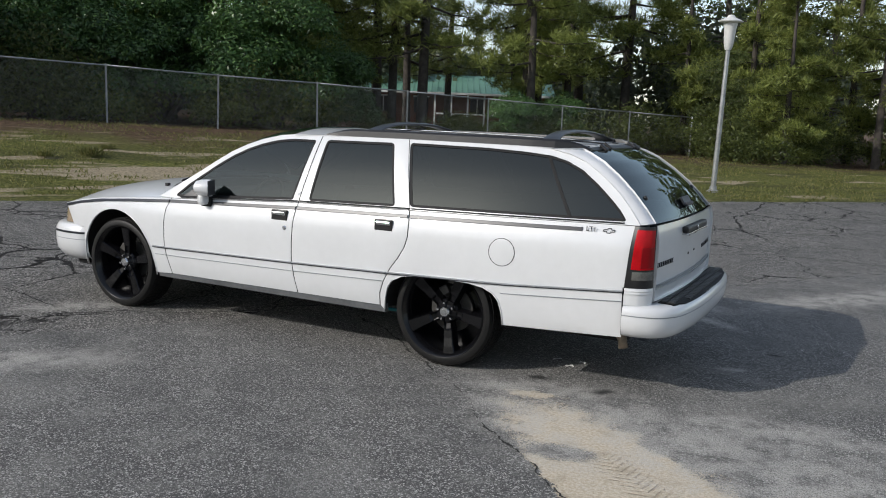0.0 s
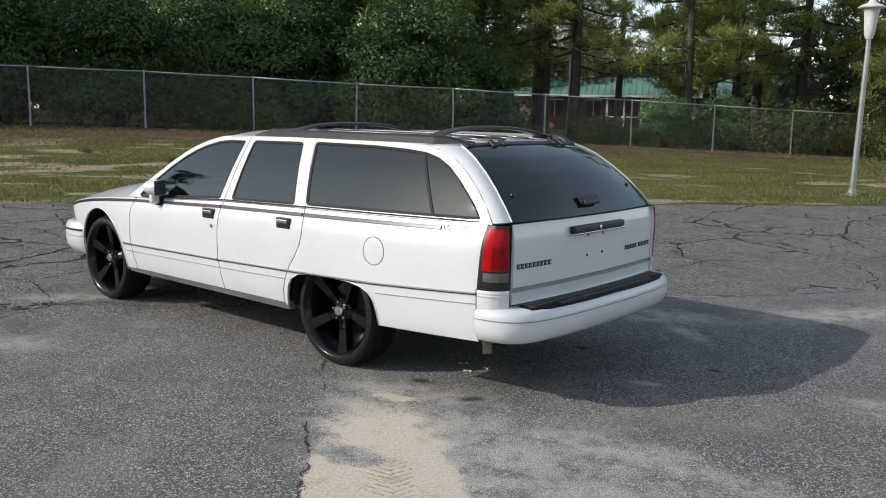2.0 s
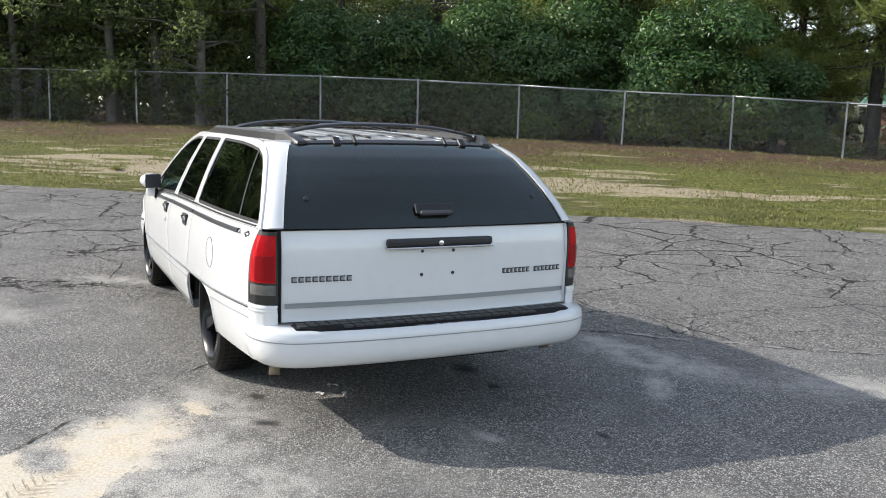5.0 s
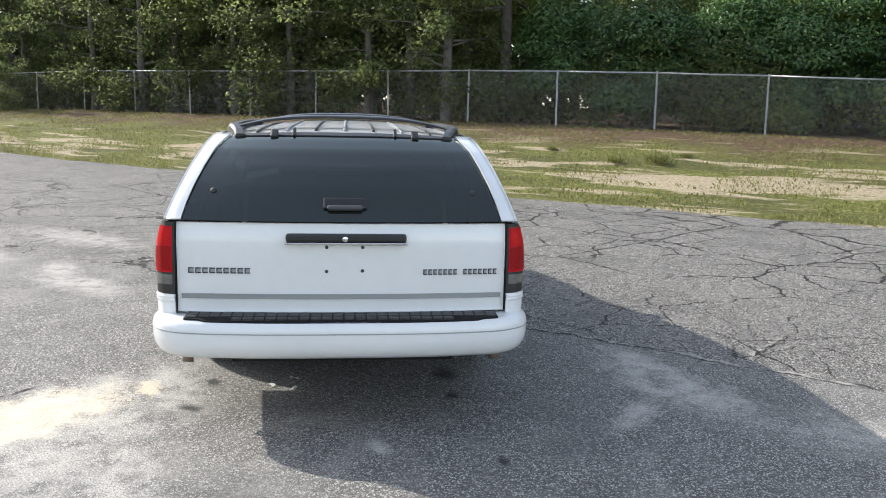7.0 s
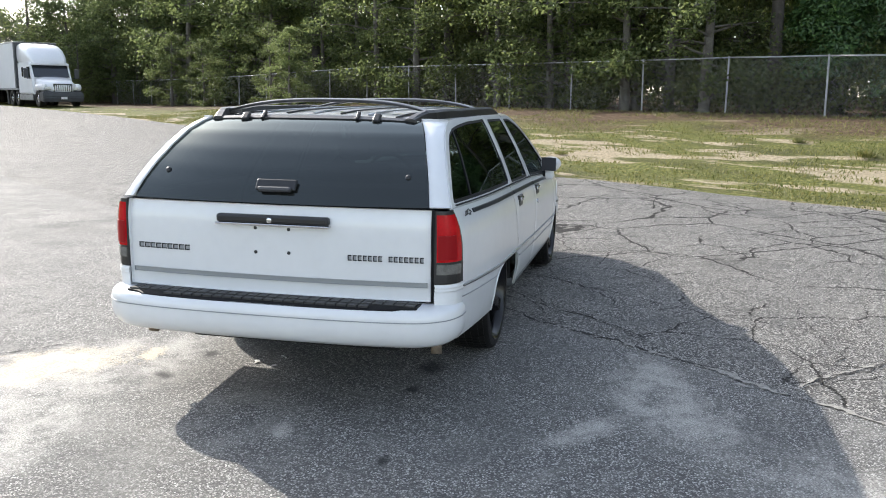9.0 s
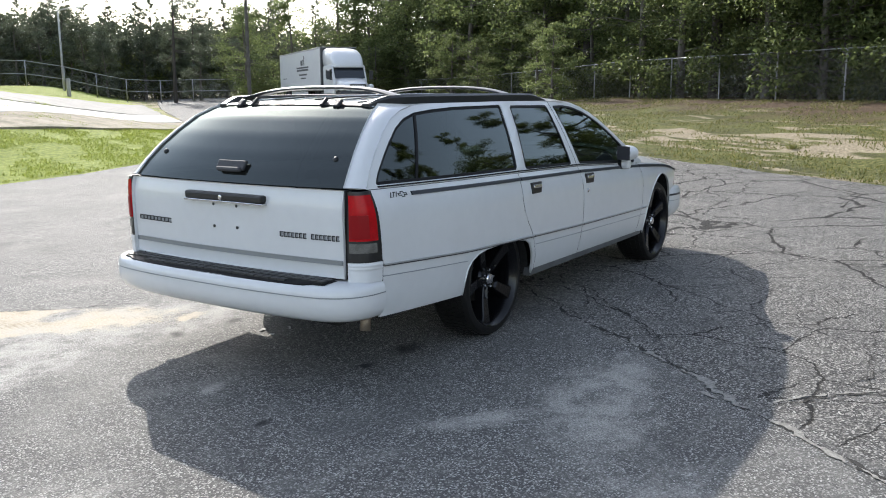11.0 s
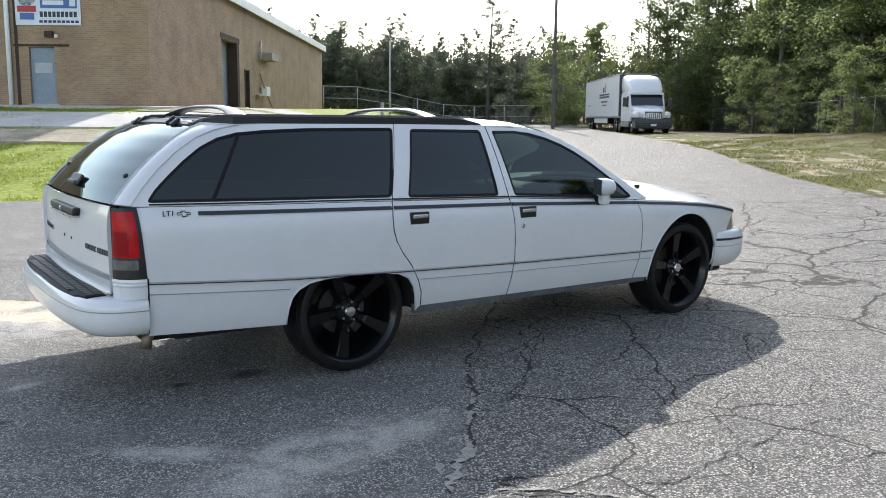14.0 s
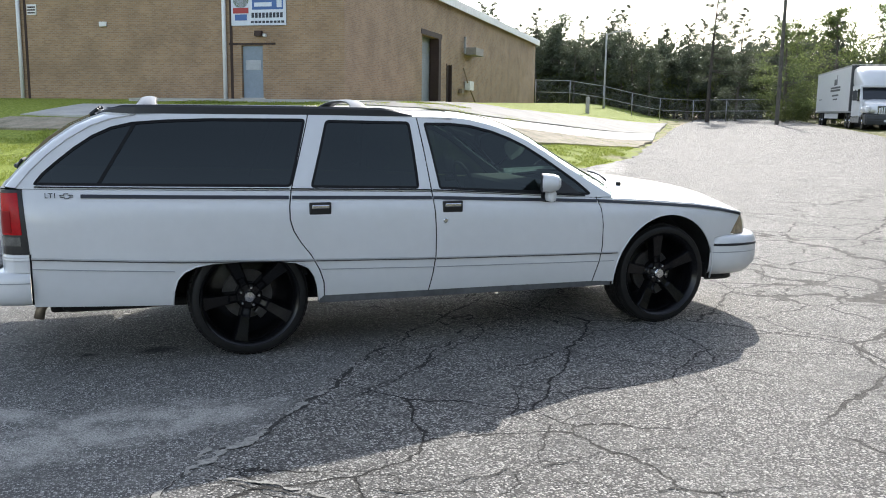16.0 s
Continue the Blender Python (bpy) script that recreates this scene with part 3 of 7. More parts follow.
# centre x, y, turn, half length, half width, raggedness
TONGUE = (1.84, -2.36, -45, 1.62, 0.52, 0.75)
ISLES = [(1.20, -1.90, 15, 0.26, 0.15, 1.0), (1.75, -1.62, -20, 0.30, 0.10, 0.9), (2.35, -2.15, -45, 0.35, 0.14, 0.9)]
SAND = [(0.74, -1.12, 15, 0.20, 0.09, 1.8)]
DUST = [(-2.95, -2.78, 20, 0.6, 0.22, 1.4), (-3.9, -3.9, 40, 0.9, 0.25, 1.4), (-5.4, -4.6, 35, 1.4, 0.4, 1.4), (0.9, -1.6, -45, 1.0, 0.35, 1.4), (-11.1, -13.6, -125, 3.0, 0.5, 1.3), (0.88, 1.85, 25, 0.42, 0.18, 1.2), (0.55, 1.85, 5, 0.7, 0.10, 1.6),
        (-3.28, -1.20, 50, 0.55, 0.22, 1.3), (-3.1, -1.0, 40, 0.3, 0.14, 1.3), (1.6, -1.35, -20, 1.2, 0.55, 1.5), (2.1, -1.0, 5, 1.0, 0.30, 1.5), (1.75, -1.6, -40, 1.2, 0.5, 1.5), (0.75, -1.0, 20, 0.7, 0.25, 1.4), (2.6, -1.9, -40, 1.6, 0.8, 1.6), (0.85, 2.02, 20, 0.85, 0.30, 1.4), (0.35, 1.95, 10, 0.5, 0.16, 1.5), (1.25, 1.65, -40, 0.5, 0.12, 1.5),
        (-2.25, -2.4, 45, 0.9, 0.30, 1.4), (-5.0, -3.2, 50, 1.4, 0.45, 1.4), (2.2, 3.4, 55, 1.6, 0.4, 1.6), (1.69, 0.17, 20, 0.15, 0.07, 1.3), (3.4, 0.9, 30, 0.9, 0.4, 1.6)]
OIL = [(0.645, -0.77, 20, 0.09, 0.06, 1.2), (1.10, -0.82, 60, 0.09, 0.055, 1.4), (0.55, 0.62, 0, 0.16, 0.10, 1.3), (0.95, 0.62, 0, 0.07, 0.05, 1.3), (1.9, 0.75, 0, 0.07, 0.04, 1.6)]
GRASS, ASPHALT = ground_mat(), asphalt_mat()
CONCRETE = mat("concrete", (0.48, 0.465, 0.43), 0.85, var=0.25, scale=1.2, bump=0.2, bscale=40)
DIRT = mat("sandy_dirt", (0.38, 0.32, 0.24), 0.95, col2=(0.16, 0.145, 0.09), scale=1.5, bump=0.6, bscale=14)


def axis(lo, hi, fine_lo, fine_hi, step, grow=1.35):
    a, d, x = [], step, fine_hi
    mids = list(np.arange(fine_lo, fine_hi + 1e-6, step))
    while x < hi:
        d *= grow
        x += d
        a.append(min(x, hi))
    b, d, x = [], step, fine_lo
    while x > lo:
        d *= grow
        x -= d
        b.append(max(x, lo))
    return b[::-1] + mids + a


def build_ground():
    ss, qs = axis(-1500, 1500, -24, 60, 0.6), axis(-1500, 1500, -24, 26, 0.6)
    shrunk = inset(resample(LOT, 3.0), 0.35)
    vs, fs = [], []
    P = np.array([(s, q) for s in ss for q in qs])
    lot, core = inside_many(P, LOT), inside_many(P, shrunk)
    for k, (s, q) in enumerate(P):
        z = height(s, q)
        if lot[k]:
            z -= 0.10 if core[k] else 0.02
        else:
            z += 0.05 * (noise.noise((s * 0.5, q * 0.5, 0)) + 0.5 * noise.noise((s * 1.7, q * 1.7, 3)))
        vs.append((*sq(s, q), z))
    n = len(qs)
    for i in range(len(ss) - 1):
        for j in range(n - 1):
            fs.append((i * n + j, i * n + j + 1, (i + 1) * n + j + 1, (i + 1) * n + j))
    g = mesh_part("ground", vs, fs, GRASS, smooth=True)
    tagged(g, "sparse dry grass over pale sandy soil", "ground", kind="structure")
    # pavement with a ragged edge
    edge = []
    for s, q in resample(LOT, 0.35):
        w = 0.16 * noise.noise((s * 0.9, q * 0.9, 7)) + 0.06 * noise.noise((s * 4, q * 4, 2))
        edge.append((s + w, q + w))
    pts, faces = fill(edge, step=1.2)
    road = sheet("road", pts, faces, lambda s, q, d: (*sq(s, q), height(s, q) - d), ASPHALT, None, depth=0.08, roll=0.0, flip=True)
    tagged(road, "weathered grey asphalt lot with cracks and sand", "road", kind="structure")


build_ground()


def strip(name, pts, w0, material, lift, label, seed, parent=None, rag=0.5):
    """A thin ragged ribbon on the asphalt along points in x, y."""
    line = []
    for a, b in zip(pts, pts[1:]):
        n = max(2, int(math.dist(a, b) / 0.012))
        line += [(a[0] + (b[0] - a[0]) * k / n, a[1] + (b[1] - a[1]) * k / n) for k in range(n)]
    line.append(pts[-1])
    vs, fs = [], []
    for i, p in enumerate(line):
        a, b = line[max(i - 1, 0)], line[min(i + 1, len(line) - 1)]
        t = Vector((b[0] - a[0], b[1] - a[1])).normalized()
        wob = 0.05 * noise.noise((p[0] * 3, p[1] * 3, seed)) + 0.03 * noise.noise((p[0] * 11, p[1] * 11, seed)) + 0.012 * noise.noise((p[0] * 40, p[1] * 40, seed))
        w = w0 * max(0.0, 0.55 + rag * 2.6 * (noise.noise((p[0] * 7, p[1] * 7, seed + 5)) + 0.6 * noise.noise((p[0] * 26, p[1] * 26, seed + 9)))) * min(1, 6 * (i + 0.4) / len(line), 6 * (len(line) - i - 0.6) / len(line))
        for k in (-1, 1):
            x, y = p[0] - t.y * (wob + k * w / 2), p[1] + t.x * (wob + k * w / 2)
            vs.append((x, y, height(*to_sq(x, y)) + lift))
    fs = [(2 * i, 2 * i + 2, 2 * i + 3, 2 * i + 1) for i in range(len(line) - 1)]
    ob = mesh_part(name, vs, fs, material, parent)
    return tagged(ob, label, "crack", kind="structure")


CRACKM = mat("crack_dirt", (0.035, 0.033, 0.030), 0.95, var=0.4, scale=30)
FILLM = mat("crack_sand", (0.36, 0.345, 0.31), 0.95, col2=(0.15, 0.145, 0.13), scale=60, bump=0.4, bscale=80)
JOINT = [(-3.9, -2.6), (-3.3, -1.6), (-2.3, -0.5), (-1.10, 0.70), (-0.58, 1.30), (-0.36, 1.67), (0.16, 2.25), (0.51, 2.64), (0.82, 3.06), (1.5, 3.95), (2.2, 5.0), (3.2, 6.4), (5.0, 9.0)]
BRANCH = [(0.51, 2.64), (0.24, 2.82), (0.03, 2.99), (-0.10, 3.14), (-0.40, 3.45), (-0.8, 3.6), (-1.29, 4.18), (-2.0, 4.9), (-2.6, 5.9)]
strip("asphalt_joint", JOINT, 0.028, CRACKM, 0.003, "open joint between two asphalt layers", 1)
for k, (pts, w) in enumerate((([(-0.36, 1.67), (0.16, 2.25)], 0.034), ([(0.10, 2.20), (0.51, 2.64)], 0.052), ([(0.51, 2.64), (0.82, 3.06), (1.5, 3.95), (2.0, 4.7)], 0.038), ([(0.52, 2.62), (0.24, 2.80), (0.03, 2.97), (-0.3, 3.3)], 0.032), ([(0.20, 1.98), (0.38, 2.30), (0.50, 2.60)], 0.030))):
    strip("sand_filled_joint", pts, w, FILLM, 0.005, "pale sand packed into an asphalt joint", 2 + k, rag=0.75)
CRACKS = [(BRANCH, 0.020), ([(0.52, -1.48), (0.3, -1.27), (-0.1, -0.95), (-0.6, -0.49), (-1.19, -0.03), (-1.5, 0.7), (-0.75, 1.67), (-0.2, 2.0)], 0.020),
          ([(0.52, -1.50), (0.66, -1.72), (1.0, -2.0), (1.40, -2.40), (2.1, -3.1)], 0.014), ([(-1.6, 0.80), (-1.31, 1.09), (-0.85, 1.50), (-0.47, 1.85), (-0.36, 2.0)], 0.016),
          ([(0.24, 2.82), (-0.10, 2.96), (-0.37, 3.08), (-0.66, 3.02), (-0.96, 3.01), (-1.35, 2.95), (-1.74, 3.02), (-2.1, 3.3)], 0.011), ([(-0.96, 3.01), (-0.90, 3.12), (-1.09, 3.22), (-1.40, 3.41), (-2.0, 3.55), (-2.7, 4.1)], 0.012),
          ([(-1.9, 0.9), (-2.19, 1.24), (-2.51, 1.71), (-2.42, 2.1), (-2.33, 2.51), (-1.9, 2.7), (-1.74, 3.02)], 0.010), ([(0.16, 2.25), (0.175, 2.43), (0.238, 2.82)], 0.008)]
for k, (pts, w) in enumerate(CRACKS):
    strip("asphalt_crack", pts, w, CRACKM, 0.004, "dark crack wandering through the asphalt", 20 + k)


# ---- the car: nose towards -x, rear axle at x = 0, right side at +y ----
BELT = [(-3.85, 0.735), (-3.72, 0.775), (-3.6, 0.803), (-3.45, 0.834), (-3.2, 0.868), (-2.8, 0.905), (-2.36, 0.935), (-1.16, 0.998), (-0.25, 1.020), (1.25, 1.052)]
_tz = np.linspace(0.1, 1.7, 641)
_ty = np.interp(_tz, [0.1, 0.3, 0.45, 0.6, 0.75, 0.85, 0.93, 1.0, 1.1, 1.25, 1.4, 1.48, 1.7], [0.90, 0.952, 0.982, 0.996, 1.0, 0.997, 0.980, 0.946, 0.905, 0.835, 0.752, 0.700, 0.54])
_ty = np.convolve(np.pad(_ty, 14, mode="edge"), np.ones(29) / 29, mode="valid")


def belt(x):
    return interp(x, BELT)


def half(x, z):
    """Half the car's width at x, z."""
    zz = z + (1.0 - belt(x)) * smooth01(0.62, 0.95, z)
    w = 1 - 0.062 * max(0, (x - 0.2) / 1.15) ** 2 - 0.145 * max(0, (-2.2 - x) / 1.4) ** 2
    return float(np.interp(zz, _tz, _ty)) * w


car = thing("station_wagon", "white station wagon with tinted windows and large black wheels", "car")


def panel(name, outline, sg, material, holes=(), off=0.0, depth=0.016, roll=0.004, step=0.05, label="", parent=None):
    pts, faces = fill(outline, holes, step)
    area = sg > 0
    return sheet(name, pts, faces, lambda x, z, d: (x, sg * (half(x, z) + off - d), z), material, parent or car, depth, roll, label, flip=area)


def ccw(poly):
    a = sum(poly[i - 1][0] * poly[i][1] - poly[i][0] * poly[i - 1][1] for i in range(len(poly)))
    return poly if a > 0 else poly[::-1]


G = 0.004  # half a panel gap
SEAM_F = [(-2.362, 0.938), (-2.385, 0.86), (-2.396, 0.75), (-2.398, 0.60), (-2.385, 0.50), (-2.365, 0.43), (-2.345, 0.352)]
SEAM_FD = [(-1.158, 1.0), (-1.170, 0.86), (-1.176, 0.72), (-1.176, 0.59), (-1.162, 0.48), (-1.138, 0.358)]
SEAM_RD = [(-0.253, 1.020), (-0.238, 0.93), (-0.238, 0.85), (-0.258, 0.78), (-0.303, 0.705), (-0.365, 0.625), (-0.418, 0.53), (-0.445, 0.45), (-0.450, 0.362)]
ARCH_F = [(-2.962 + 0.450 * math.cos(a), 0.352 + 0.450 * math.sin(a)) for a in np.linspace(radians(-4), radians(187), 26)]
ARCH_R = [(0.452, 0.355), (0.446, 0.44), (0.425, 0.51), (0.385, 0.555), (0.32, 0.585), (0.22, 0.602), (0.02, 0.607), (-0.16, 0.600), (-0.27, 0.585), (-0.345, 0.55), (-0.385, 0.49), (-0.405, 0.42), (-0.415, 0.335)]
WIN_F = rounded([(-1.165, 1.434), (-1.36, 1.434), (-1.50, 1.420), (-1.645, 1.386), (-1.762, 1.344), (-1.878, 1.288), (-1.997, 1.213), (-2.115, 1.130), (-2.225, 1.052), (-2.325, 0.965), (-2.305, 0.952), (-1.212, 1.012)], 0.02)
WIN_R = rounded([(-0.372, 1.034), (-0.512, 1.446), (-1.072, 1.440), (-1.080, 1.016)], 0.03)
WIN_Q = rounded([(1.185, 1.070), (1.132, 1.135), (1.060, 1.20), (0.966, 1.277), (0.862, 1.348), (0.757, 1.396), (0.64, 1.424), (0.47, 1.438), (0.20, 1.449), (-0.388, 1.452), (-0.258, 1.040)], 0.03)
EDGE_D = [(1.262, 1.055), (1.19, 1.145), (1.10, 1.235), (0.99, 1.322), (0.87, 1.395), (0.76, 1.435), (0.62, 1.462)]
GLASS_D = [(1.326, 0.808, 1.062), (1.257, 0.787, 1.145), (1.172, 0.758, 1.232), (1.070, 0.722, 1.318), (0.956, 0.684, 1.398), (0.864, 0.650, 1.442), (0.792, 0.620, 1.468)]
A_EDGE = [(-2.50, 0.940), (-2.430, 0.980), (-2.362, 1.022), (-2.25, 1.090), (-2.14, 1.160), (-2.02, 1.243), (-1.90, 1.318), (-1.78, 1.375), (-1.66, 1.418), (-1.50, 1.455), (-1.36, 1.468)]


def rub(x):
    return interp(x, [(-3.4, 0.545), (-2.42, 0.556), (-1.18, 0.576), (-0.41, 0.597), (0.43, 0.624), (1.21, 0.668)])


def stripe_z(x):
    return interp(x, [(-3.72, 0.762), (-3.6, 0.788), (-3.45, 0.817), (-3.2, 0.852), (-2.8, 0.886), (-2.36, 0.915), (-1.16, 0.962), (-0.25, 0.982), (0.95, 1.010)])


def shifted(line, d):
    return [(x + d, z) for x, z in line]


def ribbon(name, x0, x1, zf, h, sg, material, off=0.004, label=""):
    """A narrow raised strip along the side, following the panel."""
    n = max(2, int(abs(x1 - x0) / 0.025))
    vs, fs = [], []
    for k in range(n + 1):
        x = x0 + (x1 - x0) * k / n
        z = zf(x)
        for dz, o in ((-h / 2, -0.004), (-h / 2, off - 0.001), (-h / 2 + 0.001, off), (h / 2 - 0.001, off), (h / 2, off - 0.001), (h / 2, -0.004)):
            vs.append((x, sg * (half(x, z + dz) + o), z + dz))
    for k in range(n):
        for j in range(5):
            a = 6 * k + j
            fs.append((a, a + 6, a + 7, a + 1) if sg < 0 else (a, a + 1, a + 7, a + 6))
    fs += [tuple(range(6)), tuple(range(6 * n, 6 * n + 6))]
    return mesh_part(name, vs, fs, material, car, label)


def build_side(sg):
    word = "right" if sg > 0 else "left"
    # lower panels
    top = [(x, belt(x) - 0.002) for x in np.linspace(-3.665, -2.362 - G, 20)]
    poly = top + shifted(SEAM_F[1:], -G) + [(-2.515, 0.34)] + ARCH_F[1:] + [(-3.41, 0.36), (-3.405, 0.61), (-3.50, 0.615), (-3.560, 0.622), (-3.595, 0.68), (-3.635, 0.74)]
    panel("front_fender", ccw(poly), sg, PAINT)
    top = [(x, belt(x) - 0.002) for x in np.linspace(-2.362 + G, -1.158 - G, 16)]
    poly = top + shifted(SEAM_FD[1:], -G) + shifted(SEAM_F[1:], G)[::-1]
    door = panel("front_door", ccw(poly), sg, PAINT)
    top = [(x, belt(x) - 0.002) for x in np.linspace(-1.158 + G, -0.253 - G, 12)]
    poly = top + shifted(SEAM_RD[1:], -G) + shifted(SEAM_FD[1:], G)[::-1]
    rdoor = panel("rear_door", ccw(poly), sg, PAINT)
    top = [(x, belt(x) - 0.002) for x in np.linspace(-0.253 + G, 1.232, 18)]
    poly = top + [(1.205, 0.69), (1.2, 0.384)] + ARCH_R + shifted(SEAM_RD[1:], G)[::-1]
    panel("quarter_panel", ccw(poly), sg, PAINT)
    # upper frames
    low = [(x, belt(x) + 0.002) for x in np.linspace(-2.362 + G, -1.158 - G, 14)]
    poly = low + [(-1.125 - G, 1.468), (-1.25, 1.470)] + A_EDGE[::-1]
    panel("front_door_frame", ccw(poly), sg, PAINT, holes=[WIN_F], parent=door, step=0.04)
    low = [(x, belt(x) + 0.002) for x in np.linspace(-1.158 + G, -0.253 - G, 12)]
    poly = low + [(-0.404 - G, 1.474), (-1.125 + G, 1.468)]
    panel("rear_door_frame", ccw(poly), sg, PAINT, holes=[WIN_R], parent=rdoor, step=0.04)
    low = [(x, belt(x) + 0.002) for x in np.linspace(-0.253 + G, 1.255, 18)]
    poly = low + EDGE_D + [(0.45, 1.472), (-0.404 + G, 1.474)]
    panel("quarter_pillar", ccw(poly), sg, PAINT, holes=[WIN_Q], step=0.04, roll=0.0)
    # windows and their rubber
    for nm, win, m in (("front_window", WIN_F, TINTF), ("rear_window", WIN_R, TINT), ("quarter_window", WIN_Q, TINT)):
        panel(nm, ccw(inset(win, 0.003)), sg, m, off=-0.010, depth=0.004, roll=0.0)
        panel(nm + "_seal", ccw(win), sg, RUBBER, holes=[inset(ccw(win), 0.016)], off=-0.003, depth=0.014, roll=0.003, step=0.03)
    bar = [(0.826, 1.070), (0.848, 1.070), (0.634, 1.420), (0.612, 1.422)]
    panel("window_divider", ccw(bar), sg, RUBBER, off=-0.004, depth=0.012, roll=0.001)
    # belt moulding, dark stripe, side moulding
    for a, b in ((-2.27, -1.165), (-1.15, -0.26), (-0.245, 1.17)):
        ribbon("belt_moulding", a, b, lambda x: belt(x) + 0.012, 0.007, sg, RUBBER, 0.007)
    for a, b in ((-3.655, -2.37), (-2.355, -1.165), (-1.15, -0.255), (-0.235, 0.93)):
        ribbon("stripe", a, b, stripe_z, 0.020, sg, STRIPE, 0.007, "dark blue-black pinstripe tape")
    for a, b in ((-2.52, -2.402), (-2.393, -1.181), (-1.17, -0.395), (-0.385, 1.2)):
        ribbon("chrome_moulding", a, b, rub, 0.010, sg, MOULD, 0.009, "thin dull chrome side moulding")
        ribbon("moulding_groove", a, b, lambda x: rub(x) - 0.0075, 0.005, sg, STRIPE, 0.008)
    for a, b in ((-2.50, -2.402), (-2.393, -1.181), (-1.17, -0.43), (0.44, 1.2)):
        ribbon("lower_groove", a, b, lambda x: rub(x) - 0.062, 0.004, sg, GREYTRIM, 0.005)
    # rocker
    xs = np.linspace(-2.50, -0.42, 12)
    poly = [(x, 0.367) for x in xs] + [(x, 0.312) for x in xs[::-1]]
    panel("rocker_panel", ccw(poly), sg, mat_rocker, off=-0.008, depth=0.05)
    # wheel arch lips and wells
    for nm, arc in (("front_arch_lip", ARCH_F), ("rear_arch_lip", ARCH_R)):
        tube(nm, [(x, sg * (half(x, z) - 0.002), z) for x, z in arc], 0.005, PAINT, car, n=6)
    for nm, arc in (("front_wheel_well", ARCH_F), ("rear_wheel_well", ARCH_R)):
        cx, cz = (-2.955, 0.35) if nm[0] == "f" else (0.02, 0.33)
        big = [(cx + (x - cx) * 1.03, cz + (z - cz) * 1.04) for x, z in arc]
        vs = [(x, sg * (0.55 if y < 0.6 else min(0.93, half(x, z) - 0.022)), z) for y in (0.55, 0.93) for x, z in big]
        n = len(big)
        fs = [(i, i + 1, n + i + 1, n + i) for i in range(n - 1)]
        vs += [(cx, sg * 0.55, 0.30)]
        fs += [(i + 1, i, 2 * n) for i in range(n - 1)]
        mesh_part(nm, vs, fs, UNDER, car)
    # dark seals behind the panel gaps
    for line in (SEAM_F, SEAM_FD, SEAM_RD):
        tube("door_seal", [(x, sg * (half(x, z) - 0.013), z) for x, z in line], 0.009, RUBBER, car, 6)
    for a, b in (((-1.158, 1.0), (-1.125, 1.468)), ((-0.253, 1.02), (-0.404, 1.474))):
        tube("door_seal", [(a[0] + (b[0] - a[0]) * t, sg * (half(a[0] + (b[0] - a[0]) * t, a[1] + (b[1] - a[1]) * t) - 0.013), a[1] + (b[1] - a[1]) * t) for t in np.linspace(0, 1, 8)], 0.009, RUBBER, car, 6)
    # door handles and lock
    for hx, d in ((-1.288, door), (-0.423, rdoor)):
        z0 = 0.903 if hx < -1 else 0.912
        y = half(hx, z0)
        frame_ob = box("door_handle", (hx - 0.068, hx + 0.068, -0.012, 0.010, z0 - 0.037, z0 + 0.037), BLACKPL, d, 0.006, pose(0, sg * y, 0), "black recessed door handle")
        box("grip", (hx - 0.054, hx + 0.054, -0.012, 0.010, z0 - 0.002, z0 + 0.024), CHROME, frame_ob, 0.006, pose(0, sg * (y + 0.010), 0), "chrome grip")
    lathe("door_lock", [(0.016, 0), (0.016, 0.006), (0.012, 0.009), (0.0, 0.009)], CHROME, door, 16, pose(-1.236, sg * (half(-1.236, 0.817) - 0.002), 0.817, -90 * sg))
    # lettering at the end of the stripe and an outlined badge
    txt = bpy.data.curves.new("trim_letters", "FONT")
    txt.body, txt.size, txt.extrude, txt.offset, txt.align_x = "LT1", 0.040, 0.0012, 0.0004, "CENTER"
    txt.materials.append(STRIPE)
    tx, bx = (1.085, 0.0) if sg > 0 else (0.985, 0.085)
    words = new("trim_letters", txt)
    words.parent = car
    words["label"] = "small dark serif lettering"
    words.matrix_basis = Matrix.Translation((tx, sg * (half(tx, 1.002) + 0.006), 1.002)) @ (Matrix(((-1, 0, 0, 0), (0, 0, 1, 0), (0, 1, 0, 0), (0, 0, 0, 1))) if sg > 0 else Matrix(((1, 0, 0, 0), (0, 0, -1, 0), (0, 1, 0, 0), (0, 0, 0, 1))))
    badge = [(0.968, 1.004), (0.990, 1.004), (0.990, 0.996), (1.014, 0.996), (1.014, 1.004), (1.036, 1.004), (1.040, 1.018), (1.018, 1.018), (1.018, 1.026), (0.994, 1.026), (0.994, 1.018), (0.972, 1.018)]
    badge = [(x + bx, z + 0.15 * bx * 0.1) for x, z in badge]
    panel("badge", ccw(badge), sg, STRIPE, holes=[inset(ccw(badge), 0.004)], off=0.004, depth=0.004, roll=0.0, step=0.02, label="small dark outlined emblem")
    if sg < 0:
        ring = [(0.437 + 0.088 * math.cos(a), 0.822 + 0.088 * math.sin(a)) for a in np.linspace(0, 2 * math.pi, 40, endpoint=False)]
        panel("fuel_flap_gap", ccw(ring), sg, STRIPE, holes=[inset(ccw(ring), 0.004)], off=0.0015, depth=0.003, roll=0.0, step=0.02)
        panel("fuel_flap", ccw(inset(ccw(ring), 0.004)), sg, PAINT, off=0.0025, depth=0.004, roll=0.002, step=0.03, label="round fuel filler flap")
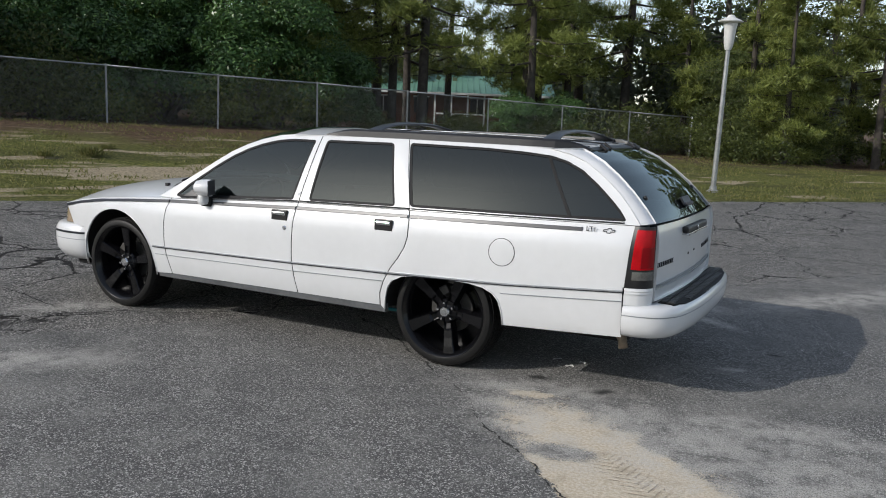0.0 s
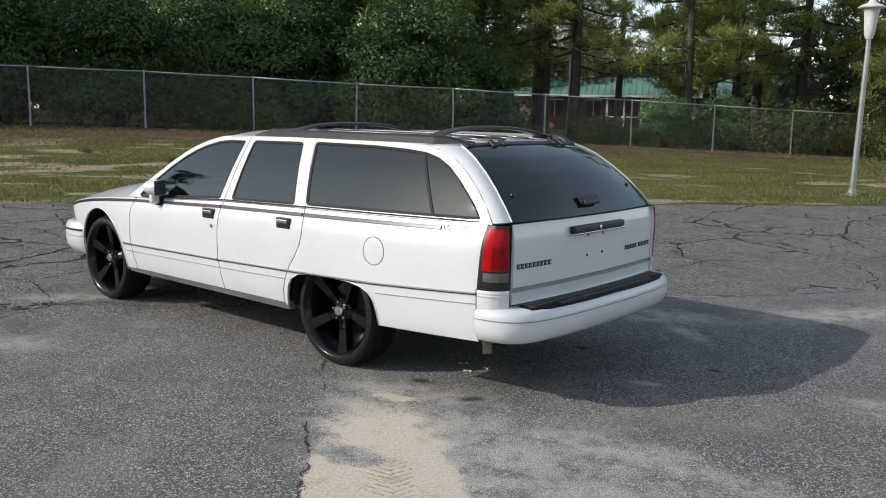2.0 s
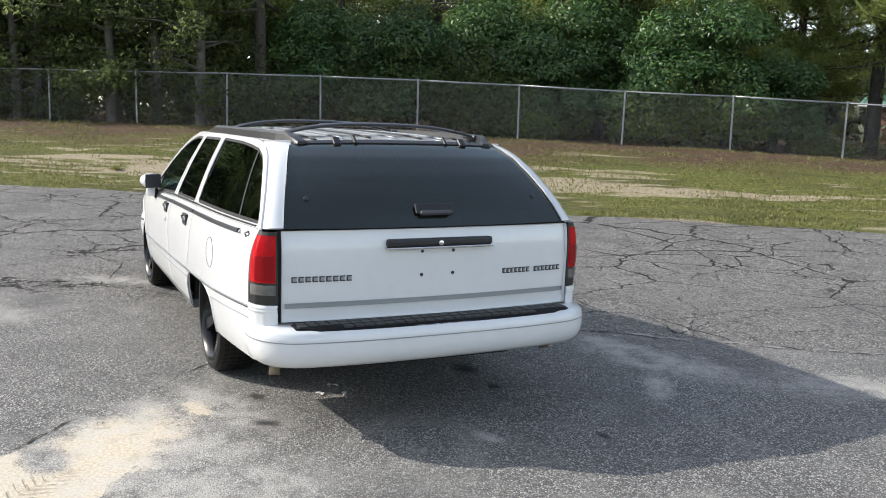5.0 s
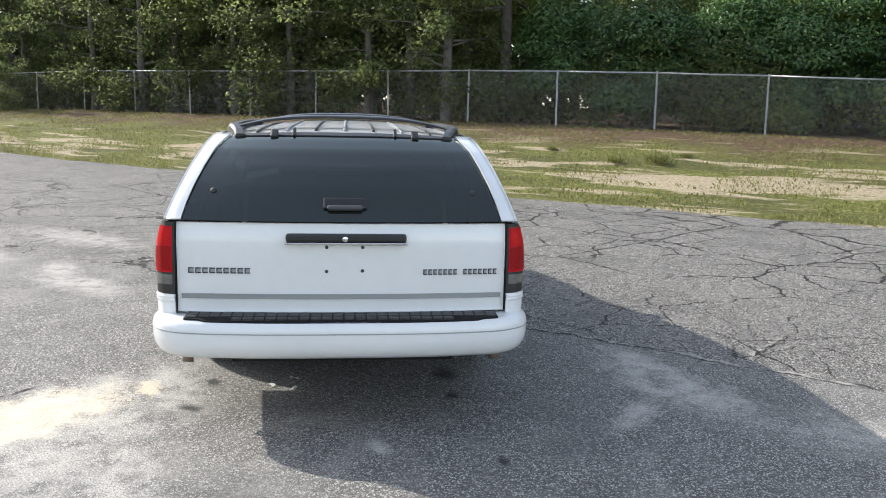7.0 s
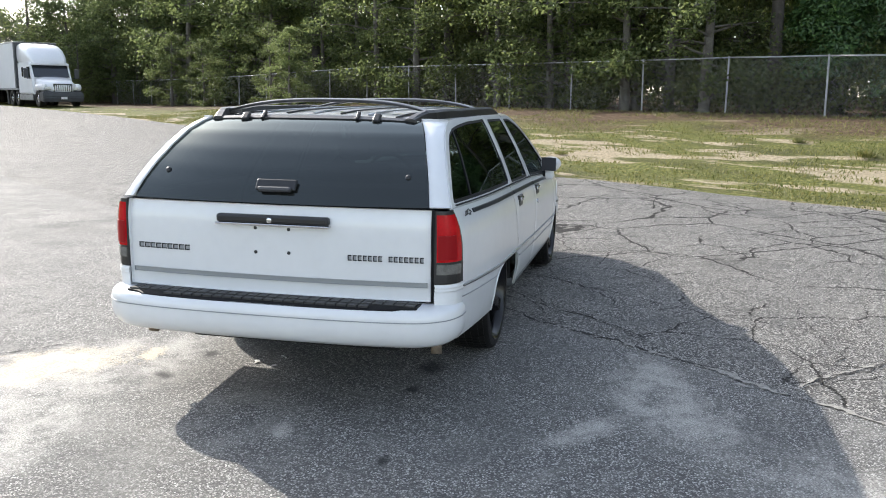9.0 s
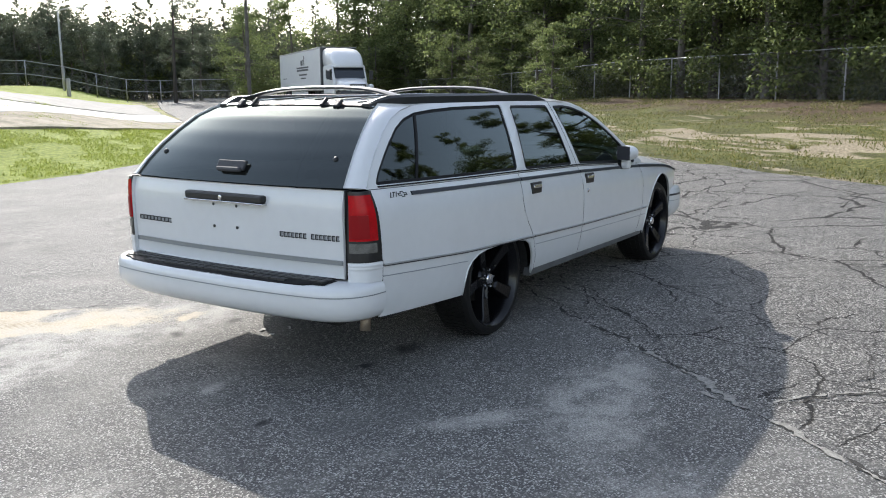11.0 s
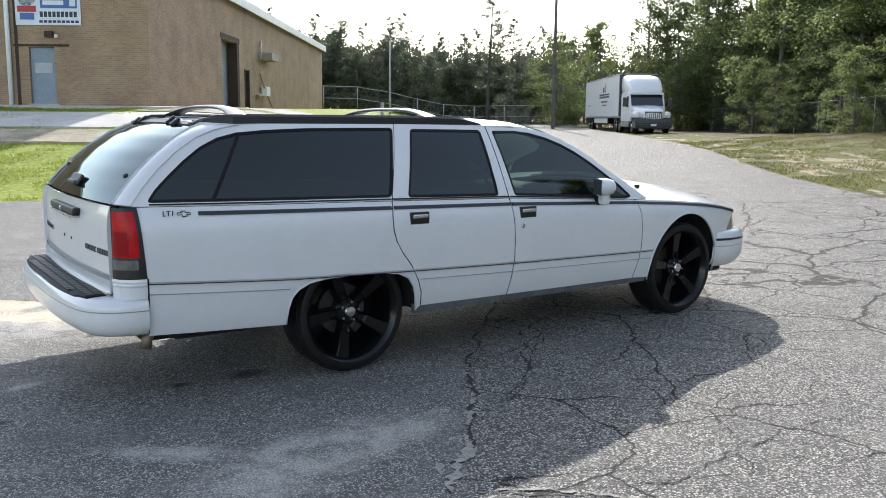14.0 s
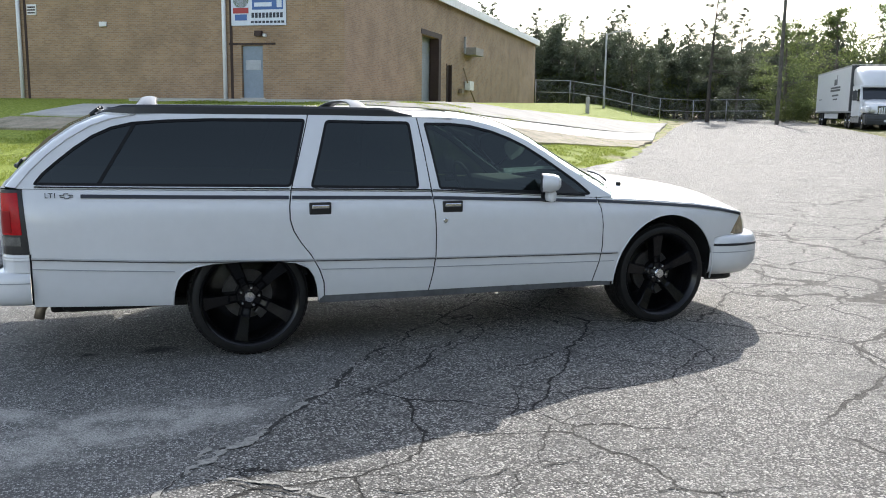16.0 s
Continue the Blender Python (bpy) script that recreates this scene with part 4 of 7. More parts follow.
    # D-pillar, from the side round to the rear glass
    def fillet(u, v):
        i = min(int(u * 6), 5)
        f = u * 6 - i
        a = Vector((EDGE_D[i][0], 0, EDGE_D[i][1])).lerp(Vector((EDGE_D[i + 1][0], 0, EDGE_D[i + 1][1])), f)
        a.y = half(a.x, a.z)
        b = Vector(GLASS_D[i]).lerp(Vector(GLASS_D[i + 1]), f)
        c = Vector((b.x + 0.006, half(b.x + 0.006, b.z) - 0.004, b.z))
        p = a * (1 - v) ** 2 + c * 2 * v * (1 - v) + b * v * v
        return (p.x, sg * p.y, p.z)
    grid_part("rear_pillar", fillet, 18, 6, PAINT, car, 0.01, flip=sg < 0)
    # tail lamp and the body end below it
    plan = [(1.350, 0.838), (1.347, 0.862), (1.329, 0.902), (1.288, 0.938), (1.245, 0.952), (1.207, 0.958)]

    def around(u, z, d):
        i = min(int(u * 5), 4)
        f = u * 5 - i
        x, y = (plan[i][k] + (plan[i + 1][k] - plan[i][k]) * f for k in (0, 1))
        lean = 0.957 - half(1.207, z)
        return (x - d * 0.6 - 0.03 * max(0, z - 0.7) * (1 - u) + 0.076 * max(0, z - 0.69) * u, sg * (y - lean * u - d * 0.8), z)
    lamp = grid_part("tail_lamp", lambda u, v: around(u, 0.690 + 0.360 * v, 0), 15, 8, BLACKPL, car, 0.02, "tall tail lamp in a black frame", flip=sg > 0)
    grid_part("red_lens", lambda u, v: around(0.08 + 0.80 * u, 0.800 + 0.232 * v, -0.004), 12, 6, RED, lamp, 0.006, "red lens", flip=sg > 0)
    grid_part("inner_lens", lambda u, v: around(0.12 + 0.50 * u, 0.812 + 0.120 * v, -0.0065), 8, 4, DARKRED, lamp, 0.004, "darker red lens", flip=sg > 0)
    grid_part("reversing_lens", lambda u, v: around(0.08 + 0.74 * u, 0.738 + 0.050 * v, -0.004), 12, 3, CLEAR, lamp, 0.006, "clear grey reversing lens", flip=sg > 0)

    def cap(u, v):
        z = 0.585 + 0.103 * v
        ridge = 0.006 * (math.exp(-((v - 0.86) / 0.06) ** 2) + math.exp(-((v - 0.70) / 0.05) ** 2))
        return around(u, z, -ridge - 0.002)
    grid_part("quarter_end", cap, 15, 20, PAINT, car, 0.02, flip=sg > 0)
    # exhaust
    tube("exhaust_pipe", [(0.85, sg * 0.74, 0.42), (1.05, sg * 0.78, 0.42), (1.14, sg * 0.80, 0.395), (1.180, sg * 0.81, 0.35), (1.193, sg * 0.815, 0.292)], [0.024, 0.024, 0.026, 0.028, 0.030], BRASS, car, 14, "short tan-stained exhaust tip")
    # door mirror
    turned = pose(-1.955, sg * 1.012, 0, 0, 0, -22 * sg)
    mirror = lathe("door_mirror", [(0.0, 0.0), (0.028, 0.002), (0.052, 0.014), (0.064, 0.040), (0.068, 0.075), (0.068, 0.095), (0.0, 0.095)], PAINT, car, 24,
                   turned @ pose(-0.085, 0, 1.048) @ Matrix.Rotation(radians(90), 4, "Y") @ Matrix.Diagonal((0.92, 1.12, 1.35, 1)), "white door mirror with black glass side")
    box("mirror_glass", (0.040, 0.048, -0.068, 0.068, 0.993, 1.103), DASH, mirror, 0.003, turned)
    box("mirror_arm", (-2.018, -1.955, -0.05, 0.040, 0.918, 1.00), PAINT, mirror, 0.024, pose(0, sg * 0.992, 0))
    box("mirror_base", (-2.035, -1.935, -0.02, 0.006, 0.905, 0.99), RUBBER, mirror, 0.008, pose(0, sg * (half(-1.98, 0.93) + 0.0), 0))
    sail = [(-2.245, 0.962), (-2.06, 0.972), (-2.06, 1.082), (-2.12, 1.05)]
    panel("mirror_sail", ccw(sail), sg, BLACKPL, off=-0.002, depth=0.01, roll=0.001)


BRAKE = mat("brake_iron", (0.10, 0.095, 0.09), 0.55, metal=0.7, var=0.4, scale=20)
RACK = mat("rack_plastic", (0.014, 0.014, 0.015), 0.30, var=0.3, scale=20)
TREAD = mat("worn_tread_rubber", (0.030, 0.030, 0.031), 0.5, var=0.4, scale=20)
mat_rocker = mat("grey_rocker", (0.13, 0.135, 0.14), 0.5, var=0.4, scale=6)
for sg in (-1, 1):
    build_side(sg)


def build_top():
    # bonnet
    def bonnet(u, v):
        w = 2 * v - 1
        xe = -2.40 - 1.28 * u
        x = xe - (0.26 - 0.085 * u) * (1 - w * w)
        y = w * (half(xe, belt(xe)) - 0.006)
        crown = interp(xe, [(-3.7, 0.036), (-3.55, 0.062), (-3.35, 0.085), (-2.9, 0.105), (-2.4, 0.100)])
        drop = -0.020 * u ** 8 * (1 - w * w)
        return (x, y, belt(xe) + 0.002 + crown * (1 - abs(w) ** 2.6) + drop)
    grid_part("bonnet", bonnet, 24, 24, PAINT, car, 0.015, flip=False)

    def screen(u, v):
        w = 2 * v - 1
        k = u * (len(A_EDGE) - 1)
        i = min(int(k), len(A_EDGE) - 2)
        x, z = (A_EDGE[i][c] + (A_EDGE[i + 1][c] - A_EDGE[i][c]) * (k - i) for c in (0, 1))
        return (x - (0.22 - 0.10 * u) * (1 - w * w), w * (half(x, z) - 0.012), z + (0.095 - 0.04 * u) * (1 - w * w))
    grid_part("windscreen", screen, 14, 20, WINDSH, car, 0.005, flip=True)
    # cowl under the screen
    grid_part("cowl", lambda u, v: (-2.46 - 0.245 * (1 - (2 * v - 1) ** 2) - 0.08 * u, (2 * v - 1) * 0.84, 0.940 + 0.100 * (1 - abs(2 * v - 1) ** 2.6)), 3, 16, BLACKPL, car, 0.01)
    for y in (-0.52, 0.12):
        tube("wiper", [(-2.52 - 0.23 * (1 - (yy / 0.84) ** 2), yy, 0.958 + 0.100 * (1 - abs(yy / 0.84) ** 2.6)) for yy in (y, y + 0.12, y + 0.28, y + 0.45)], 0.009, BLACKPL, car, 6)
    for sg in (-1, 1):
        box("washer_nozzle", (-2.74, -2.705, sg * 0.62 - 0.014, sg * 0.62 + 0.014, 0.985, 1.012), BLACKPL, car, 0.004)

    # roof
    def roof_edge(x):
        return interp(x, [(-1.5, 0.712), (-1.2, 0.708), (0.0, 0.704), (0.45, 0.69), (0.62, 0.668), (0.85, 0.598)]), interp(x, [(-1.5, 1.458), (-1.3, 1.469), (-0.4, 1.474), (0.5, 1.472), (0.85, 1.462)])

    def roof(u, v):
        w = 2 * v - 1
        xe = -1.37 + 2.19 * u
        x = xe - 0.12 * (1 - w * w) * (1 - u) ** 2
        y, z = roof_edge(xe)
        crown = 0.046 - 0.016 * u ** 3
        return (x, w * y, z + crown * (1 - abs(w) ** 2.4))
    grid_part("roof", roof, 30, 24, PAINT, car, 0.012, flip=True)
    # raised ribs along the rear roof
    for k in range(7):
        y = -0.48 + 0.16 * k
        pts = []
        for x in np.linspace(-0.95, 0.79, 14):
            v = (y / roof_edge(x)[0] + 1) / 2
            p = roof((x + 1.37) / 2.19, v)
            pts.append((p[0], p[1], p[2] + 0.006))
        tube("roof_rib", pts, 0.0085, GREYTRIM if k % 2 else BLACKPL, car, 6, "dark roof rack slat", flat=0.6)
    # rack rails and cross bars
    for sg in (-1, 1):
        vs, fs = [], []
        xs = list(np.linspace(-1.10, 0.835, 28))
        for x in xs:
            y, z = roof_edge(x)
            h = 0.054 * min(1, 0.25 + (x + 1.10) / 0.25, 0.25 + (0.835 - x) / 0.16)
            for dy, dz in ((-0.004, -0.006), (-0.010, h * 0.75), (-0.024, h), (-0.058, h * 0.95), (-0.072, 0.0)):
                vs.append((x, sg * (y + dy), z + dz))
        for i in range(len(xs) - 1):
            for k in range(5):
                f = (i * 5 + k, i * 5 + (k + 1) % 5, (i + 1) * 5 + (k + 1) % 5, (i + 1) * 5 + k)
                fs.append(f if sg > 0 else f[::-1])
        fs += [tuple(range(5)) if sg < 0 else tuple(range(5))[::-1], tuple(len(vs) - 5 + k for k in range(5)) if sg > 0 else tuple(len(vs) - 5 + k for k in range(5))[::-1]]
        mesh_part("rack_rail", vs, fs, BLACKPL, car, "black roof rack side rail")
    for xc in (-0.77, 0.56):
        # a flat blade that arches over the roof, bends down at its ends and widens into the rails
        sect = [(-1.0, 0.0), (-0.8, 0.45), (-0.25, 0.75), (0.25, 0.72), (0.8, 0.40), (1.0, 0.0), (0.7, -0.45), (-0.7, -0.45)]
        ws = [math.sin(a) for a in np.linspace(-math.pi / 2, math.pi / 2, 31)]
        vs = []
        for w in ws:
            wide = 0.052 + 0.030 * abs(w) ** 8
            for a, b in sect:
                vs.append((xc - 0.035 * (1 - w * w) + a * wide, 0.612 * w, 1.506 + 0.062 * (1 - abs(w) ** 2.8) + 0.019 * b * (1 - 0.4 * abs(w) ** 8)))
        k8 = len(sect)
        fs = [(i * k8 + j, (i + 1) * k8 + j, (i + 1) * k8 + (j + 1) % k8, i * k8 + (j + 1) % k8) for i in range(len(ws) - 1) for j in range(k8)]
        fs += [tuple(range(k8))[::-1], tuple(range(len(vs) - k8, len(vs)))]
        bar = mesh_part("rack_bar", vs, fs, RACK, car, "black arched roof rack cross bar", True)
        for sg in (-1, 1):
            box("bar_foot", (xc - 0.082, xc + 0.078, -0.030, 0.022, 1.488, 1.522), RACK, bar, 0.014, pose(0, sg * 0.612, 0))

    # rear glass
    mid = [(1.362, 1.058), (1.325, 1.125), (1.255, 1.215), (1.155, 1.312), (1.03, 1.400), (0.93, 1.448), (0.838, 1.484)]

    def rear(u, v):
        w = 2 * v - 1
        i = min(int(u * 6), 5)
        f = u * 6 - i
        c = Vector((mid[i][0], 0, mid[i][1])).lerp(Vector((mid[i + 1][0], 0, mid[i + 1][1])), f)
        e = Vector(GLASS_D[i]).lerp(Vector(GLASS_D[i + 1]), f)
        k = abs(w) ** 2.6
        return (c.x + (e.x - c.x) * k - 0.004, w * (e.y - 0.006), c.z + (e.z - c.z) * k)
    glass_ob = grid_part("rear_glass", rear, 24, 24, TINTR, car, 0.006, "dark tinted rear glass", flip=False)
    # black band over the glass, hinges, stops, wiper
    grid_part("glass_header", lambda u, v: tuple(a + b for a, b in zip(rear(0.93 + 0.09 * min(u, 0.78), 0.02 + 0.96 * v), (0.004, 0, 0.005))), 3, 18, BLACKPL, car, 0.02, flip=False)
    for y, w in ((-0.382, 0.026), (0.388, 0.026)):
        box("glass_hinge", (-0.030, 0.034, y - w * 0.8, y + w * 0.8, -0.010, 0.012), BLACKPL, car, 0.008, pose(0.855, 0, 1.478, 0, 38))
    for y in (-0.275, 0.278):
        box("washer_jet", (-0.03, 0.035, y - 0.009, y + 0.009, -0.006, 0.014), BLACKPL, car, 0.004, pose(0.845, 0, 1.485, 0, 38))
    for y, x, z in ((-0.66, 1.220, 1.198), (0.668, 1.218, 1.196)):
        lathe("glass_bolt", [(0.016, 0), (0.014, 0.008), (0.008, 0.012), (0, 0.013)], BLACKPL, car, 16, pose(x, y, z, 0, 52))
    box("glass_handle", (-0.032, 0.030, -0.105, 0.115, -0.004, 0.014), BLACKPL, car, 0.008, pose(1.318, 0, 1.145, 0, 58), "black plastic glass handle")
    box("glass_grip", (0.004, 0.030, -0.085, 0.095, 0.0, 0.032), DASH, car, 0.012, pose(1.322, 0, 1.135, 0, 58))

    # tailgate
    def gate(u, v):
        w = 2 * u - 1
        z = 0.604 + 0.446 * v
        x = 1.388 - 0.042 * w * w - 0.020 * max(0, (v - 0.72) / 0.28) ** 2 - 0.006 * (1 - v)
        return (x, 0.822 * w, z)
    tail = grid_part("tailgate", gate, 24, 16, PAINT, car, 0.02, flip=False)
    grid_part("tailgate_trim", lambda u, v: tuple(a + b for a, b in zip(gate(0.01 + 0.98 * u, 0.150 + 0.052 * v), (0.005, 0, 0))), 16, 2, GREYTRIM, tail, 0.008, "grey tailgate moulding")
    bar = box("licence_bar", (1.372, 1.418, -0.288, 0.314, 0.962, 1.004), BLACKPL, tail, 0.012, None, "black bar over the plate recess")
    box("bar_lip", (1.375, 1.420, -0.292, 0.318, 0.950, 0.962), CHROME, bar, 0.003)
    lathe("tailgate_lock", [(0.014, 0), (0.014, 0.005), (0.008, 0.007), (0, 0.007)], CHROME, bar, 16, pose(1.417, 0.006, 0.980, 0, 90))
    for y, z in ((-0.086, 0.935), (0.094, 0.934), (-0.087, 0.811), (0.093, 0.814)):
        lathe("plate_bolt", [(0.009, 0), (0.009, 0.004), (0.0, 0.006)], BLACKPL, tail, 10, pose(1.384, y, z, 0, 90))
    # badges as plain bars, one for each letter
    for y0, y1, z, n, skip in ((-0.775, -0.462, 0.812, 9, ()), (0.400, 0.790, 0.806, 15, (7,))):
        pitch = (y1 - y0) / n
        for k in range(n):
            if k in skip:
                continue
            a, b = y0 + pitch * k + 0.003, y0 + pitch * (k + 1) - 0.004
            w = (a + b) / 1.644
            x = 1.387 - 0.042 * w * w - 0.003
            bm = bmesh.new()
            for za, zb, ya, yb in ((0.009, 0.014, a, b), (-0.014, -0.009, a, b), (-0.009, 0.009, a, a + 0.005)):
                add_box(bm, x - 0.004, x + 0.006, ya, yb, z + za, z + zb)
            lt = part("badge_stroke", bm, STRIPE, tail, "dark outlined block of a raised badge")
            box("stroke_face", (x - 0.004, x + 0.003, a + 0.005, b - 0.002, z - 0.009, z + 0.009), GREYTRIM, lt, 0.0)
    # dark seams where the bumper meets the quarter panels
    for sg in (-1, 1):
        tube("bumper_seam", [(1.2035, sg * (half(1.2035, z) - 0.004), z) for z in np.linspace(0.40, 0.69, 8)], 0.0055, RUBBER, car, 6)
    # dark gap round the tailgate
    for sg in (-1, 1):
        box("tailgate_gap", (1.303, 1.344, sg * 0.8305 - 0.007, sg * 0.8305 + 0.007, 0.60, 1.055), RUBBER, car, 0.0)

    # bumpers, swept round the ends
    def sweep(name, path, prof, material, label=""):
        pts = [Vector((x, y)) for x, y in path]
        vs, fs = [], []
        n = len(prof)
        for i, p in enumerate(pts):
            t = (pts[min(i + 1, len(pts) - 1)] - pts[max(i - 1, 0)]).normalized()
            nr = Vector((t.y, -t.x))
            for o, z in prof:
                vs.append((p.x + nr.x * o, p.y + nr.y * o, z))
        for i in range(len(pts) - 1):
            for k in range(n - 1):
                fs.append((i * n + k, i * n + k + 1, (i + 1) * n + k + 1, (i + 1) * n + k))
        ob = mesh_part(name, vs, fs, material, car, label, True)
        ob.data.set_sharp_from_angle(angle=radians(40))
        return ob

    def curve(pts, n=6):
        """A smooth run through points (Catmull-Rom)."""
        out = []
        P = [Vector(p) for p in pts]
        for i in range(len(P) - 1):
            a, b, c, d = P[max(i - 1, 0)], P[i], P[i + 1], P[min(i + 2, len(P) - 1)]
            for k in range(n):
                t = k / n
                out.append(tuple(0.5 * (2 * b + (c - a) * t + (2 * a - 5 * b + 4 * c - d) * t * t + (3 * b - a - 3 * c + d) * t ** 3)))
        out.append(tuple(P[-1]))
        return out
    half_r = [(1.208, 0.962), (1.30, 0.957), (1.395, 0.922), (1.465, 0.852), (1.508, 0.750), (1.538, 0.53), (1.552, 0.28)]
    path = curve([(x, -y) for x, y in half_r] + [(1.555, 0.0)] + half_r[::-1])
    prof = [(-0.15, 0.592), (-0.05, 0.588), (-0.016, 0.582), (0.0, 0.566), (0.006, 0.545), (0.006, 0.531), (0.002, 0.528), (0.006, 0.525), (0.008, 0.49), (0.002, 0.45), (-0.016, 0.415), (-0.04, 0.396), (-0.09, 0.388), (-0.16, 0.392)]
    sweep("rear_bumper", path, prof, PAINT)
    sweep("bumper_groove", path, [(0.003, 0.531), (0.0085, 0.530), (0.0085, 0.5265), (0.003, 0.5255)], GREYTRIM)
    # ribbed black step pad on the bumper
    rim = [(x - 0.014 * (1.0 if abs(y) < 0.7 else 2.0), y * 0.985) for x, y in path if abs(y) < 0.80 and x > 1.40]
    rim = [(1.372, rim[0][1])] + rim + [(1.372, rim[-1][1])]
    pts, faces = fill(ccw(rim), (), 0.04)
    pad = sheet("bumper_step_pad", pts, faces, lambda x, y, d: (x, y, 0.5985 - 0.22 * max(0, x - 1.48) - d), RUBBER, car, 0.02, 0.004, "black ribbed rubber step pad")
    inner = inset(ccw(rim), 0.012)
    for k in range(30):
        for j in range(3):
            y, x = -0.80 + 0.0552 * k, 1.400 + 0.046 * j
            if all(inside((x + i, y + w), inner) for i in (-0.016, 0.016) for w in (-0.023, 0.023)):
                box("tread_block", (x - 0.0195, x + 0.0195, y - 0.0235, y + 0.0235, 0.590, 0.6025 - 0.22 * max(0, x - 1.48)), TREAD, pad, 0.0)
    half_f = [(-3.392, 0.852), (-3.47, 0.884), (-3.62, 0.888), (-3.77, 0.845), (-3.88, 0.74), (-3.95, 0.58), (-4.0, 0.30)]
    path = curve([(x, y) for x, y in half_f] + [(-4.015, 0.0)] + [(x, -y) for x, y in half_f[::-1]])
    prof = [(-0.16, 0.628), (-0.04, 0.622), (-0.012, 0.615), (0.0, 0.60), (0.012, 0.57), (0.016, 0.55), (0.016, 0.47), (0.006, 0.40), (-0.03, 0.35), (-0.07, 0.318), (-0.16, 0.312)]
    sweep("front_bumper", path, prof, PAINT)
    sweep("bumper_strip", path, [(0.008, 0.564), (0.020, 0.560), (0.020, 0.545), (0.010, 0.541)], STRIPE, "dark rubber strip on the bumper")
    sweep("bumper_groove", path, [(0.012, 0.500), (0.0175, 0.499), (0.0175, 0.494), (0.012, 0.493)], GREYTRIM)
    sweep("air_dam", path, [(-0.16, 0.33), (-0.155, 0.26), (-0.20, 0.26)], BLACKPL, "black lower air dam")
    # nose: lamps and grille between bumper and bonnet
    nose = curve([(-3.545, 0.852), (-3.66, 0.832), (-3.755, 0.77), (-3.82, 0.65), (-3.86, 0.45), (-3.885, 0.2), (-3.89, 0.0)], 5)

    def nose_top(y):
        return 0.786 - 0.012 * (abs(y) / 0.87) ** 2
    for sg in (-1, 1):
        for nm, i0, i1, m in (("corner_lamp", 0, 8, AMBER), ("headlamp", 8, 17, HEADL), ("nose_panel", 17, 22, PAINT)):
            seg = nose[i0:i1 + 1]
            grid_part(nm, lambda u, v: (lambda p, q, f: (p[0] + (q[0] - p[0]) * f + 0.045 * v * v, sg * (p[1] + (q[1] - p[1]) * f), 0.628 + (nose_top(p[1]) - 0.628) * v))(
                seg[min(int(u * (len(seg) - 1)), len(seg) - 2)], seg[min(int(u * (len(seg) - 1)), len(seg) - 2) + 1], u * (len(seg) - 1) - min(int(u * (len(seg) - 1)), len(seg) - 2)),
                len(seg) * 2, 5, m, car, 0.02, flip=sg > 0)
    box("grille", (-3.895, -3.85, -0.40, 0.40, 0.645, 0.775), CHROME, car, 0.01)

    # underside, cabin floor, engine block
    box("floor_pan", (-2.45, 1.15, -0.60, 0.60, 0.27, 0.33), UNDER, car, 0.02)
    for sg in (-1, 1):
        box("side_sill", (-2.44, -0.48, -0.12, 0.12, 0.32, 0.38), UNDER, car, 0.02, pose(0, sg * 0.76, 0))
        box("rear_corner", (0.50, 1.15, -0.13, 0.13, 0.40, 0.46), UNDER, car, 0.02, pose(0, sg * 0.76, 0))
    box("engine", (-3.55, -2.45, -0.54, 0.54, 0.26, 0.74), UNDER, car, 0.05)
    box("fuel_tank", (0.52, 1.08, -0.45, 0.86, 0.315, 0.44), UNDER, car, 0.06)
    box("cross_member", (-3.60, -3.40, -0.80, 0.80, 0.28, 0.40), UNDER, car, 0.03)
    box("rear_axle", (-0.06, 0.06, -0.72, 0.72, 0.30, 0.42), UNDER, car, 0.04)
    box("front_axle", (-3.0, -2.9, -0.72, 0.72, 0.24, 0.36), UNDER, car, 0.04)
    box("cargo_floor", (-0.1, 1.25, -0.56, 0.56, 0.55, 0.60), DASH, car, 0.02)
    box("dashboard", (-2.45, -2.02, -0.78, 0.78, 0.72, 0.985), DASH, car, 0.06)
    tube("steering_wheel", [(-1.90 + 0.07 * math.sin(a), -0.38 + 0.19 * math.cos(a), 0.93 + 0.17 * math.sin(a)) for a in np.linspace(0, 2 * math.pi, 25)], 0.014, DASH, car, 8)
    for y in (-0.38, 0.38):
        st = box("front_seat", (-1.62, -1.10, y - 0.30, y + 0.30, 0.42, 0.58), SEAT, car, 0.06)
        box("seat_back", (-0.07, 0.07, y - 0.29, y + 0.29, 0.0, 0.56), SEAT, st, 0.06, pose(-1.10, 0, 0.54, 0, 14))
        box("head_rest", (-0.05, 0.05, y - 0.13, y + 0.13, 0.0, 0.17), SEAT, st, 0.045, pose(-0.965, 0, 1.11, 0, 14))
    rs = box("rear_seat", (-0.72, -0.22, -0.62, 0.62, 0.42, 0.58), SEAT, car, 0.06)
    box("seat_back", (-0.07, 0.07, -0.62, 0.62, 0.0, 0.50), SEAT, rs, 0.06, pose(-0.22, 0, 0.54, 0, 14))


build_top()


